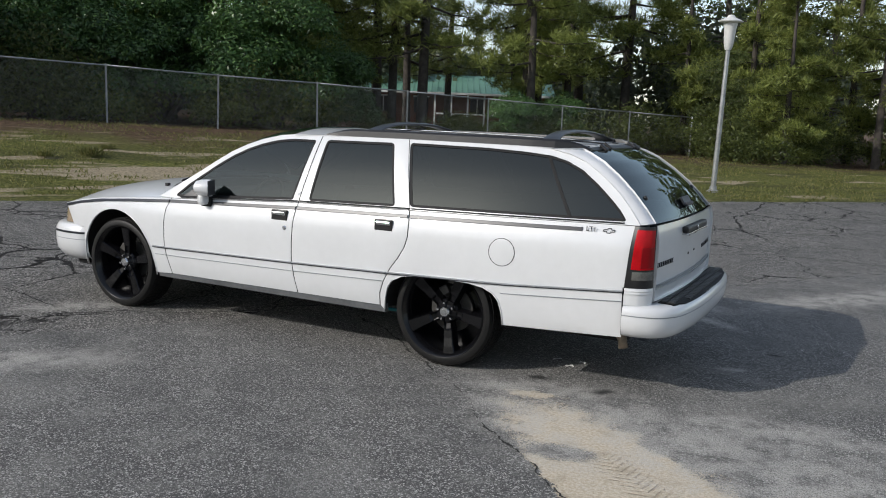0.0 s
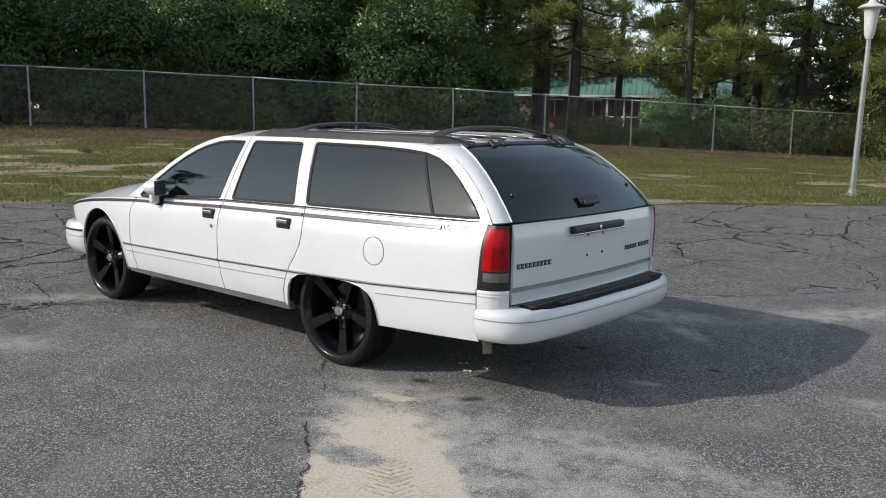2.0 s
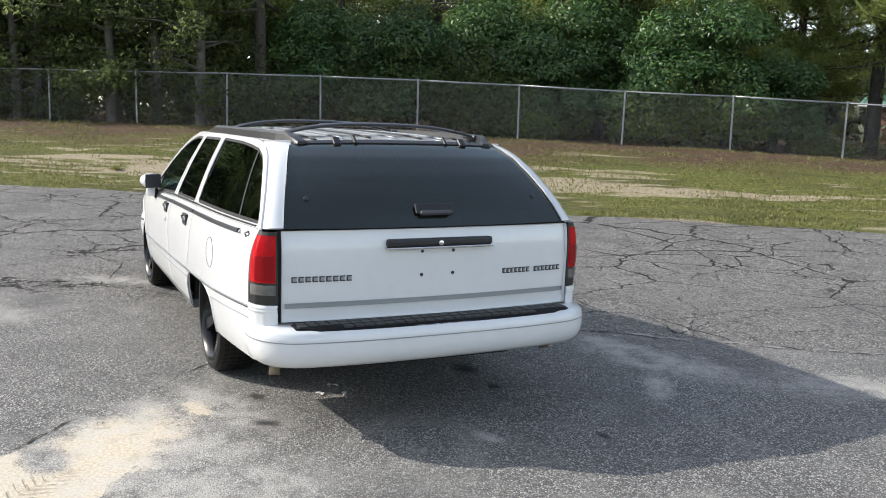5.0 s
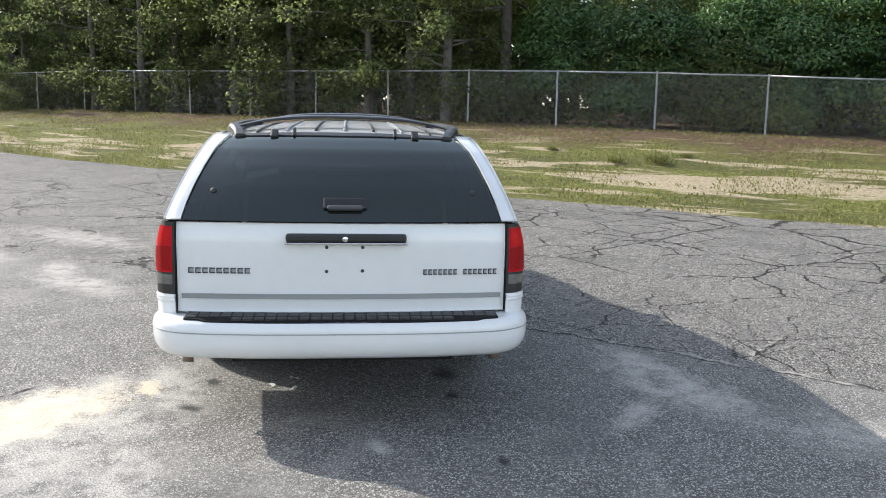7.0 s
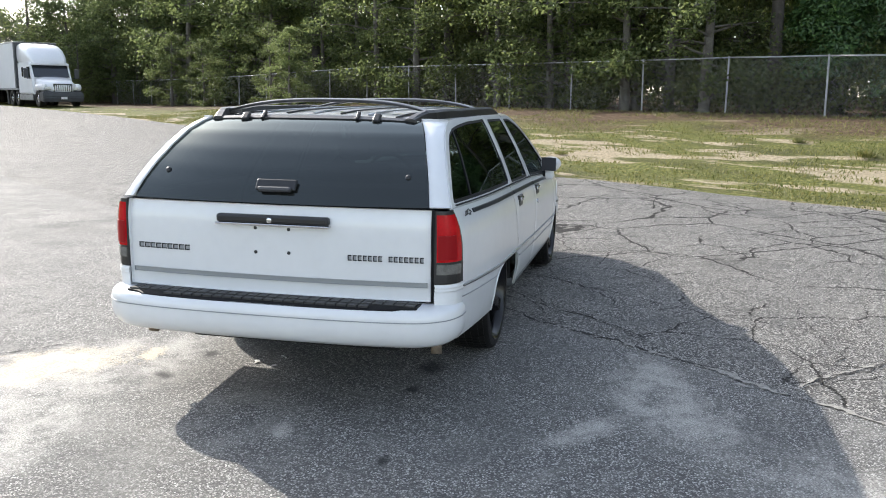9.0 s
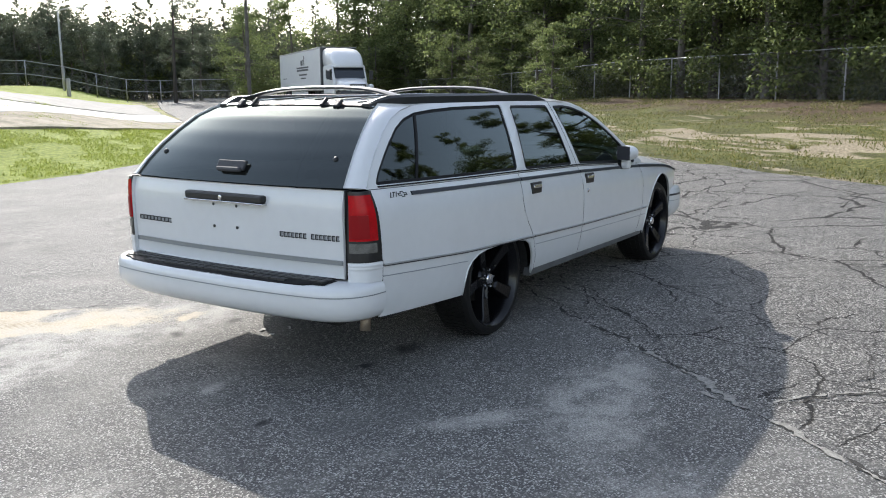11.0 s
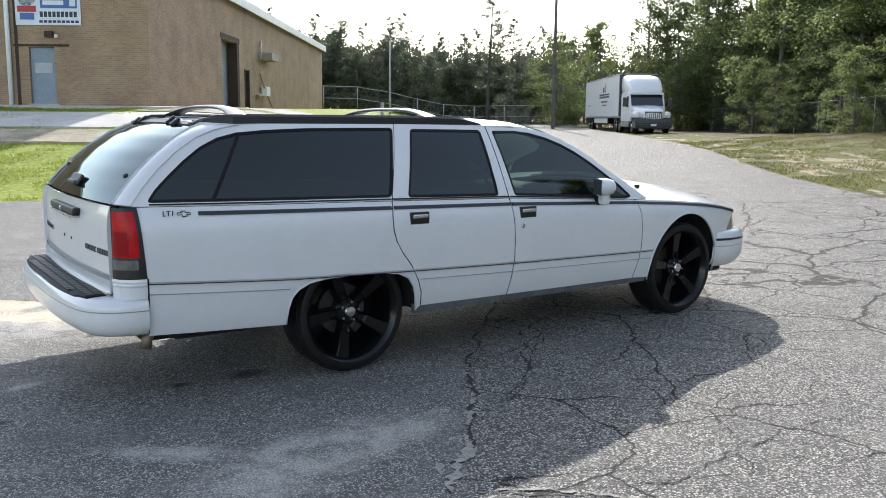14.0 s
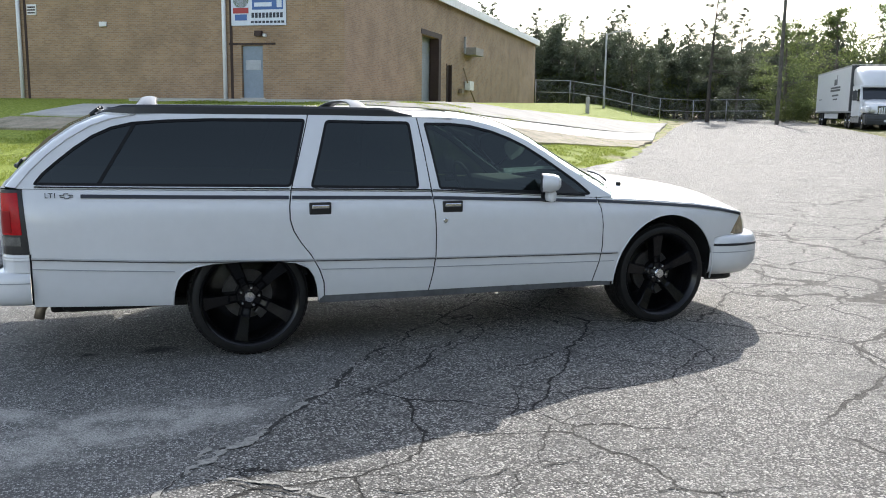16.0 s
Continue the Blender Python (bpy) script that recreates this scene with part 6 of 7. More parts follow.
# pines and mixed trees past the fence's end
for s, q, ob, k in ((-16.9, 26.4, pine_a, 0.95), (-21.2, 29.5, pine_a, 0.9), (-11.8, 29, pine_b, 1.0), (-9.5, 31, pine_b, 1.1), (-6.0, 30, pine_a, 1.0), (-23.5, 28, pine_a, 1.1),
                    (-22.8, 17.6, pine_c, 0.8), (-27.2, 17.0, pine_b, 0.9), (-30.0, 16.0, pine_c, 1.0), (-33.5, 15.5, pine_b, 1.0), (-26.0, 22.5, pine_c, 1.15), (-30, 20.5, pine_c, 1.2), (-34, 19, pine_b, 1.0),
                    (-38, 16, tree_b, 1.0), (-22.6, 20.6, tree_c, 0.6), (-24.2, 24.6, pine_c, 1.05), (-28, 26, tree_b, 1.1), (-34, 25, tree_b, 1.2), (-41, 20, tree_a, 1.2), (-21, 34, pine_b, 1.2), (-28, 38, pine_a, 1.3), (-14, 36, pine_a, 1.2), (-37, 33, tree_b, 1.4), (-8, 36, tree_a, 1.2), (-3, 33, tree_b, 1.2)):
    put(ob, s, q, rnd.uniform(0, 360), k)
for s, q, ob, k in ((11.0, 20.9, tree_b, 0.8), (14.2, 21.0, tree_a, 0.9), (17.6, 20.9, tree_b, 0.75), (20.5, 21.0, tree_a, 0.85), (25.5, 20.9, tree_b, 0.8), (28.5, 21.0, tree_a, 0.9)):
    put(ob, s, q + 0.35, rnd.uniform(0, 360), k)
# bushes that stand out before the fence
for s, q, k in ((30.5, 17.8, 0.50), (33.5, 18.6, 0.55), (40, 18.2, 0.5), (46, 19.0, 0.6), (61, 18.6, 0.7)):
    put(tree_c, s, q, rnd.uniform(0, 360), k)
# woods across the end of the road
for k in range(34):
    q = -62 + 2.6 * k + rnd.uniform(-1, 1)
    put(rnd.choice((far_pine, far_pine, far_a, far_pine)), rnd.uniform(96, 112), q, rnd.uniform(0, 360), rnd.uniform(0.62, 0.88))
for k in range(22):
    q = -60 + 4.0 * k + rnd.uniform(-1, 1)
    put(rnd.choice((far_a, far_pine)), rnd.uniform(114, 124), q, rnd.uniform(0, 360), rnd.uniform(0.7, 0.92))
for s, q, ob, k in ((80, 4.8, far_pine, 0.95), (84, 7.5, far_b, 0.75), (80, 11.5, tree_b, 0.85), (75, 15.0, tree_a, 1.0), (72, 18.5, tree_b, 1.05), (67, 20.0, tree_a, 1.0), (88, 13, tree_a, 1.0), (70, 23, tree_b, 1.1), (92, -1, far_b, 0.7)):
    put(ob, s, q, rnd.uniform(0, 360), k)
for s, q, k in ((66, 21.5, 1.2), (60, 23.5, 1.3), (54, 24.5, 1.3), (71, 20.0, 1.15), (48, 23.5, 1.25), (42, 23.0, 1.25), (63, 26.5, 1.4), (51, 27.5, 1.4)):
    put(tree_b, s, q, 37.0 * s, k)
for s, q, k in ((-18.0, 41.0, 1.1), (-23.0, 45.5, 1.1), (-20.5, 56.0, 1.1)):
    put(pine_a, s, q, 41.0 * q, k)
# deep rows that close the woods
for k in range(26):
    s = -46 + 2.6 * k + rnd.uniform(-1, 1)
    put(rnd.choice((tree_b, tree_a, pine_c)), s, rnd.uniform(58, 74), rnd.uniform(0, 360), rnd.uniform(0.6, 0.95) if s < -6 else rnd.uniform(1.1, 1.6))
for k in range(9):
    put(rnd.choice((pine_c, tree_c, pine_b)), -12 + 1.9 * k + rnd.uniform(-0.6, 0.6), rnd.uniform(27, 34), rnd.uniform(0, 360), rnd.uniform(0.8, 1.1))
for s, q, k in ((-21.5, 32.5, 0.9), (-25.5, 38.5, 0.9)):
    put(pine_a, s, q, rnd.uniform(0, 360), k)
for k in range(12):
    put(rnd.choice((pine_c, pine_a, tree_c)), -42 + 2.6 * k, rnd.uniform(55, 58), rnd.uniform(0, 360), rnd.uniform(0.5, 0.8))
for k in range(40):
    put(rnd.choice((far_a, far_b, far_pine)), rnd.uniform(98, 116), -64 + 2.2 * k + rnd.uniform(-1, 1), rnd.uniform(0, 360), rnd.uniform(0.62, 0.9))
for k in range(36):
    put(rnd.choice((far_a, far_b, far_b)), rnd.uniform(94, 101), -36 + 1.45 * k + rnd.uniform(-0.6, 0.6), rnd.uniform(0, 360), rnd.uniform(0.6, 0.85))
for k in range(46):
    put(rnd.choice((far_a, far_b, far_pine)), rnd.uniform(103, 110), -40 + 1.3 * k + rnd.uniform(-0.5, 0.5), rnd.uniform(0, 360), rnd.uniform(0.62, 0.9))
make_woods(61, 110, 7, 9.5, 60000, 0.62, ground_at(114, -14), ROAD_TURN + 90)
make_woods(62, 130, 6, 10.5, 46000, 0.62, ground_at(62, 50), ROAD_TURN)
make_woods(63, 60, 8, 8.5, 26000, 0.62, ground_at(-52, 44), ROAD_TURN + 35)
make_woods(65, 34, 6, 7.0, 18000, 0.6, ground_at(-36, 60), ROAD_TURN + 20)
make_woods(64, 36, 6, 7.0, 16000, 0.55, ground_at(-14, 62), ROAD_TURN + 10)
# undergrowth behind the fence and at the wood's edge
thick = [make_thicket(41, 9, 2.6, 2.3, 9000, 0.13, ground_at(13, 22.4), LEAF_UNDER), make_thicket(42, 9, 3.0, 3.2, 9000, 0.14, ground_at(22, 22.8), LEAF_UNDER)]
for k in range(9):
    x, y = sq((-21.5, -2.5, 4.5, 31, 40, 49, 58, 67, 76)[k], 22.6)
    s, q = to_sq(x, y)
    copy_thing(rnd.choice(thick), pose(x, y, height(s, q), 0, 0, ROAD_TURN + rnd.choice((0, 180))))
for s, q, rz in ((-24, 18.6, 10), (-31, 16.8, 5), (-38, 15.5, 0), (76, 14, 60), (98, -20, 90), (98, 4, 90), (98, -44, 90), (98, -32, 90), (97, -38, 90), (97, -26, 90), (98, -14, 90), (98, -8, 90), (97, -2, 90), (99, 9, 90)):
    x, y = sq(s, q)
    c = copy_thing(rnd.choice(thick), pose(x, y, height(s, q), 0, 0, ROAD_TURN + rz))
    if s > 90:
        c.scale = (1.5, 1.5, 2.2)


for s, q, k in ((-10.6, 22.9, 0.5), (-14.5, 23.4, 0.55)):
    x, y = sq(s, q)
    copy_thing(thick[0], pose(x, y, height(s, q), 0, 0, ROAD_TURN)).scale = (0.6, 1.0, k)


def make_tuft(seed, h, count, at):
    """One tall weed: blades fanning out from a point."""
    r = np.random.default_rng(seed)
    ob = thing("weed_tuft", "green weed tuft on bare sandy bank", "weed", at, group="weeds on the bank")
    p = r.normal(0, 0.10, (count, 3)) * np.array([1, 1, 0])
    up = unit(r, count) * 0.6 + np.array([0, 0, 1.0]) + p * 3
    n = np.cross(up, unit(r, count)) + 1e-3
    leaf_mesh("blades", quads(p, n, up, h * r.uniform(0.4, 1.1, count), np.full(count, 0.018), 0.1), GRASSB, ob)
    return ob


tuft = make_tuft(71, 0.26, 220, ground_at(1.6, 13.6))
for s, q, k in ((2.5, 13.4, 0.8), (1.2, 14.4, 0.6), (8.3, 11.4, 0.5), (4.4, 14.6, 0.6)):
    put(tuft, s, q, rnd.uniform(0, 360), k)


def blades(name, label, seed, count, s0, s1, qf0, qf1, ln, material, thin=1.0):
    r = np.random.default_rng(seed)
    s = r.uniform(s0, s1, count * 2)
    f = r.uniform(0, 1, count * 2)
    keep, P = 0, []
    for a, b in zip(s, f):
        q = qf0(a) + (qf1(a) - qf0(a)) * b ** thin
        if noise.noise((a * 0.55, q * 0.9, 5)) + 0.5 * noise.noise((a * 2.3, q * 2.3, 8)) < -0.10 or inside((a, q), LOT):
            continue
        P.append((*sq(a, q), height(a, q) + 0.045 * noise.noise((a * 0.5, q * 0.5, 0))))
        keep += 1
        if keep >= count:
            break
    p = np.array(P)
    k = len(p)
    up = unit(r, k) * 0.75 + np.array([0, 0, 1.0])
    n = np.cross(up, unit(r, k)) + 1e-3
    ob = leaf_mesh(name, quads(p, n, up, ln * r.uniform(0.5, 1.4, k), np.full(k, 0.020) * r.uniform(0.6, 1.4, k), 0.08), material)
    return tagged(ob, label, "grass", kind="stuff")


north_edge = lambda s: interp(s, [(-30, 7.1), (-15, 7.2), (-6, 8.1), (0, 8.6), (8, 8.9), (16, 9.3), (27, 10.9), (45, 12.4)]) - 0.1
blades("grass", "thin dry grass on the sandy bank", 51, 60000, -24, 34, north_edge, lambda s: 20.0, 0.065, GRASSB, 1.3)
blades("lawn", "bright green mown grass beside the lot", 52, 60000, 8, 30, lambda s: 1.2, lambda s: -16.0, 0.065, LAWNB, 1.0)


# ---- lamp post ----
def build_lamp_post(s, q):
    x, y, z = ground_at(s, q)
    lp = thing("lamp_post", "white metal lamp post with a capped lantern", "lamp post", (x, y, z))
    white = mat("weathered_white_metal", (0.62, 0.62, 0.60), 0.45, var=0.2, scale=4)
    m = pose(0, 0, 0, 1.1, 1.3) @ Matrix.Diagonal((1, 1, 1.045, 1))
    lathe("base_plate", [(0.15, 0.0), (0.15, 0.03), (0.085, 0.05), (0.08, 0.12), (0.06, 0.14), (0.0, 0.14)], STEEL, lp, 20, m)
    lathe("pole", [(0.062, 0.1), (0.048, 3.10), (0.0, 3.10)], STEEL, lp, 18, m)
    lathe("lantern", [(0.07, 3.05), (0.095, 3.12), (0.11, 3.22), (0.13, 3.48), (0.155, 3.60), (0.155, 3.63), (0.0, 3.63)], white, lp, 24, m)
    lathe("lantern_cap", [(0.0, 3.60), (0.26, 3.625), (0.27, 3.645), (0.21, 3.675), (0.10, 3.72), (0.06, 3.77), (0.0, 3.78)], white, lp, 24, m)


build_lamp_post(-11.29, 9.35)


# ---- brick building ----
def brick_mat():
    m = bpy.data.materials.new("tan_brick")
    m.use_nodes = True
    nt = m.node_tree
    b = nt.nodes["Principled BSDF"]
    b.inputs["Roughness"].default_value = 0.85
    tc = nt.nodes.new("ShaderNodeTexCoord")
    sp, cb, ad = nt.nodes.new("ShaderNodeSeparateXYZ"), nt.nodes.new("ShaderNodeCombineXYZ"), nt.nodes.new("ShaderNodeMath")
    nt.links.new(tc.outputs["Object"], sp.inputs[0])
    nt.links.new(sp.outputs[0], ad.inputs[0])
    nt.links.new(sp.outputs[1], ad.inputs[1])
    nt.links.new(ad.outputs[0], cb.inputs[0])
    nt.links.new(sp.outputs[2], cb.inputs[1])
    br = nt.nodes.new("ShaderNodeTexBrick")
    br.inputs["Scale"].default_value = 1.0
    br.inputs["Brick Width"].default_value, br.inputs["Row Height"].default_value, br.inputs["Mortar Size"].default_value = 0.215, 0.075, 0.010
    br.inputs["Color1"].default_value, br.inputs["Color2"].default_value, br.inputs["Mortar"].default_value = (0.36, 0.232, 0.132, 1), (0.27, 0.170, 0.095, 1), (0.31, 0.25, 0.185, 1)
    nt.links.new(cb.outputs[0], br.inputs["Vector"])
    nz = nt.nodes.new("ShaderNodeTexNoise")
    nz.inputs["Scale"].default_value, nz.inputs["Detail"].default_value = 0.8, 6
    nt.links.new(cb.outputs[0], nz.inputs["Vector"])
    hs = nt.nodes.new("ShaderNodeHueSaturation")
    mr = nt.nodes.new("ShaderNodeMapRange")
    mr.inputs[1].default_value, mr.inputs[2].default_value, mr.inputs[3].default_value, mr.inputs[4].default_value = 0.3, 0.7, 0.80, 1.15
    nt.links.new(nz.outputs[0], mr.inputs[0])
    nt.links.new(mr.outputs[0], hs.inputs["Value"])
    nt.links.new(br.outputs["Color"], hs.inputs["Color"])
    nt.links.new(hs.outputs[0], b.inputs["Base Color"])
    bp = nt.nodes.new("ShaderNodeBump")
    bp.inputs["Strength"].default_value, bp.inputs["Distance"].default_value = 0.6, 0.01
    bp.invert = True
    nt.links.new(br.outputs["Fac"], bp.inputs["Height"])
    nt.links.new(bp.outputs[0], b.inputs["Normal"])
    return m


def wall_with_openings(name, length, z0, z1, openings, thick, material, parent, m):
    """A wall along local x from 0, with rectangular openings (x0, x1, z0, z1) cut through."""
    xs = sorted({0.0, length, *[v for o in openings for v in o[:2]]})
    zs = sorted({z0, z1, *[v for o in openings for v in o[2:]]})
    bm = bmesh.new()
    for a, b in zip(xs, xs[1:]):
        for c, d in zip(zs, zs[1:]):
            if any(o[0] <= a and b <= o[1] and o[2] <= c and d <= o[3] for o in openings):
                continue
            add_box(bm, a, b, 0, thick, c, d)
    bmesh.ops.remove_doubles(bm, verts=bm.verts, dist=1e-4)
    seen = {}
    for f in bm.faces:
        seen.setdefault(tuple(sorted(v.index for v in f.verts)), []).append(f)
    bm.verts.index_update()
    seen = {}
    for f in bm.faces:
        seen.setdefault(tuple(sorted(v.index for v in f.verts)), []).append(f)
    bmesh.ops.delete(bm, geom=[f for fs in seen.values() if len(fs) > 1 for f in fs], context="FACES")
    bmesh.ops.transform(bm, matrix=m, verts=bm.verts)
    return part(name, bm, material, parent)


def build_hall():
    x, y = sq(27.4, -10.25)
    hall = thing("brick_building", "tan brick industrial building with a white roof edge", "building", (x, y, 0), ROAD_TURN)
    brick = brick_mat()
    white = mat("white_fascia", (0.74, 0.74, 0.72), 0.6, var=0.15, scale=3)
    doorm = mat("blue_grey_door", (0.22, 0.27, 0.32), 0.5, var=0.2, scale=4)
    dark = mat("dark_opening", (0.05, 0.028, 0.022), 0.8, var=0.3, scale=3)
    shut = mat("roller_shutter", (0.40, 0.42, 0.44), 0.5, var=0.2, scale=3)
    # long wall along local x, front wall along local y
    wall_with_openings("side_wall", 44.6, 1.2, 7.45, [(10.5, 14.0, 1.2, 5.35), (15.3, 16.3, 1.2, 4.08)], 0.35, brick, hall, pose(0, 0, 0))
    fm = Matrix(((0, 1, 0, 0), (1, 0, 0, 0), (0, 0, 1, 0), (0, 0, 0, 1)))
    wall_with_openings("front_wall", 36.0, 1.2, 7.45, [(3.23, 4.20, 1.2, 4.03)], 0.35, brick, hall, fm @ pose(0.0, 0, 0) @ pose(0.35, 0, 0))
    box("rear_wall", (44.25, 44.6, 0.36, 36, 1.2, 7.45), brick, hall, 0)
    box("far_wall", (0.36, 44.2, 36.0, 36.35, 1.2, 7.45), brick, hall, 0)
    box("roof", (-0.25, 44.9, -0.25, 36.6, 7.46, 7.60), white, hall, 0.01)
    box("roof_edge", (-0.32, 44.95, -0.32, -0.26, 7.25, 7.72), white, hall, 0.01, None, "white metal roof edge")
    box("roof_edge", (-0.38, -0.325, -0.32, 36.6, 7.25, 7.72), white, hall, 0.01, None, "white metal roof edge")
    # roller door in a deep reveal, with a rust-brown jamb
    rd = box("roller_door", (10.5, 13.9, 0.55, 0.62, 1.2, 5.35), shut, hall, 0)
    for k in range(26):
        box("slat", (10.5, 13.9, 0.535, 0.552, 1.75 + 0.14 * k, 1.86 + 0.14 * k), shut, rd, 0)
    box("door_jamb", (13.55, 14.02, -0.03, 0.50, 1.2, 5.36), dark, hall, 0.01, None, "rust-brown steel door jamb")
    box("lintel", (10.3, 14.2, -0.02, 0.02, 5.36, 5.62), dark, hall, 0.005)
    sd = box("side_door", (15.34, 16.26, 0.15, 0.22, 1.2, 4.05), dark, hall, 0)
    for a, b in ((15.22, 15.32), (16.28, 16.38)):
        box("door_frame", (a, b, -0.03, 0.2, 1.2, 4.12), dark, hall, 0)
    # cooling unit, lamp, leaning pole with white shade
    ac = box("wall_unit", (19.2, 21.2, -0.75, -0.02, 4.85, 5.30), mat("unit_metal", (0.30, 0.27, 0.23), 0.6, var=0.3, scale=5), hall, 0.02)
    box("vent_pipe", (18.80, 18.92, -0.20, -0.06, 4.9, 5.9), STEEL, ac, 0.02)
    tube("conduit", [(18.7, -0.10, 4.05), (19.4, -0.25, 3.1), (20.3, -0.55, 1.9)], 0.05, mat("raw_wood", (0.30, 0.22, 0.14), 0.8, var=0.3), hall, 8)
    box("meter_box", (19.3, 20.3, -0.38, -0.04, 2.75, 3.30), white, hall, 0.02)
    box("tap_box", (17.9, 18.4, -0.25, -0.02, 2.55, 2.80), BRASS, hall, 0.02)
    # front: door, pipes, lamp, vent, sign
    fd = box("front_door", (0.12, 0.18, 3.59, 4.54, 1.2, 4.02), doorm, hall, 0, None, "blue-grey steel door")
    box("door_sill", (-0.05, 0.2, 3.5, 4.6, 1.70, 1.92), CONCRETE, hall, 0)
    box("door_panel", (0.10, 0.125, 3.72, 4.40, 3.05, 3.45), shut, fd, 0.01)
    box("door_lintel", (-0.03, 0.01, 3.0, 5.1, 4.05, 4.13), dark, hall, 0)
    for yy in (5.25, 15.35):
        pipe = tube("downpipe", [(-0.12, yy, 1.6), (-0.12, yy, 7.3)], 0.085, white, hall, 10, "white rain downpipe")
        box("dark_joint", (-0.02, 0.01, yy - 0.32, yy - 0.20, 1.4, 7.3), dark, hall, 0)
    box("wall_lamp", (-0.22, -0.01, 3.55, 3.85, 4.38, 4.60), dark, hall, 0.02)
    box("spot_lamp", (-0.16, -0.01, 3.38, 3.50, 4.36, 4.48), white, hall, 0.02)
    box("alarm_box", (-0.10, -0.01, 10.9, 11.25, 4.86, 5.06), white, hall, 0.01)
    vent = box("wall_vent", (-0.05, -0.005, 14.45, 14.95, 5.40, 5.85), white, hall, 0.01)
    for k in range(3):
        box("louvre", (-0.06, -0.045, 14.50, 14.90, 5.46 + 0.12 * k, 5.52 + 0.12 * k), dark, vent, 0)
    # sign: white board with plain blocks, and words that can be read
    sx = -0.05
    sign = thing("wall_sign", "white banner with blue blocks on the brick wall", "sign", (*sq(27.4 + sx, -10.25 - 2.50), 4.82), ROAD_TURN)
    board = mat("banner", (0.66, 0.70, 0.76), 0.6, var=0.15, scale=3)
    blue = mat("banner_blue", (0.05, 0.12, 0.32), 0.5)
    redm = mat("banner_red", (0.35, 0.03, 0.03), 0.5)
    green = mat("banner_green", (0.12, 0.22, 0.05), 0.5, var=0.5, scale=6)
    ink = mat("banner_ink", (0.03, 0.035, 0.05), 0.6)
    bd = box("board", (0.0, 0.035, 0.0, 2.45, 0.0, 1.62), board, sign, 0.005)
    box("blue_block", (-0.006, 0.002, 0.12, 1.50, 0.62, 1.05), blue, sign, 0)
    box("block_letters", (-0.010, -0.005, 0.62, 1.40, 0.74, 0.90), board, sign, 0)
    box("thumb_block", (-0.010, -0.005, 0.18, 0.40, 0.70, 0.98), board, sign, 0)
    for a, b, zz, hh in ((0.12, 1.55, 0.30, 0.20), (0.06, 1.58, 0.09, 0.09)):
        for k in range(9):
            w = (b - a) / 9
            box("text_bar", (-0.006, 0.002, a + w * k + 0.02, a + w * (k + 1) - 0.02, zz, zz + hh), ink, sign, 0)
    lathe("round_emblem", [(0.0, -0.006), (0.36, -0.006), (0.36, 0.0), (0.0, 0.0)], green, sign, 24, Matrix.Translation((-0.0, 2.0, 1.05)) @ Matrix.Rotation(radians(-90), 4, "Y"))
    box("emblem_bar", (-0.010, -0.002, 1.66, 2.36, 0.48, 0.70), redm, sign, 0)
    box("emblem_shield", (-0.010, -0.002, 1.74, 2.28, 0.20, 0.44), blue, sign, 0)
    txt = bpy.data.curves.new("sign_words", "FONT")
    txt.body, txt.size, txt.extrude, txt.align_x = "Like Us", 0.34, 0.002, "CENTER"
    txt.materials.append(ink)
    words = new("sign_words", txt)
    words.parent = sign
    words.matrix_basis = Matrix.Translation((-0.008, 0.83, 1.20)) @ Matrix(((0, 0, -1, 0), (-1, 0, 0, 0), (0, 1, 0, 0), (0, 0, 0, 1)))


build_hall()


# ---- drive, walk, dirt on the building's side ----
def patch(name, poly, material, lift, label, cat, step=0.8, seed=0):
    edge = []
    for s, q in resample(poly, 0.4):
        w = (0.10 if cat != "drive" else 0.02) * noise.noise((s * 1.1, q * 1.1, seed))
        edge.append((s + w * 2, q + w * 2))
    pts, faces = fill(edge, step=step)
    ob = sheet(name, pts, faces, lambda s, q, d: (*sq(s, q), height(s, q) + lift - d), material, None, depth=0.12, roll=0.0, flip=True)
    return tagged(ob, label, cat, kind="structure")


patch("pavement", [(34.8, 1.6), (43.9, 1.4), (35.0, -1.3), (26.4, -4.0), (23.6, -6.7), (23.2, -9.5), (22.8, -19), (19.6, -19), (19.5, -9), (20.3, -5.2), (24.3, -3.0), (29.5, -0.6)], CONCRETE, 0.06, "pale concrete drive curving up towards the building", "drive")
patch("pavement", [(25.6, -10.0), (27.3, -10.0), (27.3, -19.0), (25.6, -19.0)], CONCRETE, 0.09, "narrow concrete walk along the brick wall", "walk")
patch("pavement", [(25.7, -9.9), (37.0, -9.9), (37.0, -8.7), (25.7, -8.7)], CONCRETE, 0.085, "narrow concrete walk along the brick wall", "walk")
patch("dirt", [(34.2, 1.5), (24.0, -3.2), (19.9, -5.3), (19.1, -7.5), (19.1, -19), (16.9, -19), (17.0, -7), (17.7, -4.9), (21.6, -1.7), (28.4, 1.4)], DIRT, 0.055, "bare sandy dirt with thin weeds", "dirt", seed=3)
patch("old_pavement", [(44.3, 1.4), (71, 1.4), (50, -2.8), (36.5, -5.2), (35.5, -8.6), (25.5, -8.6), (24.0, -9.5), (24.0, -6.8), (26.8, -4.3), (35.4, -1.6)], mat("pale_asphalt", (0.21, 0.203, 0.188), 0.85, var=0.35, scale=1.0, bump=0.3, bscale=30), 0.05, "pale worn asphalt beside the building", "pavement", 1.5)


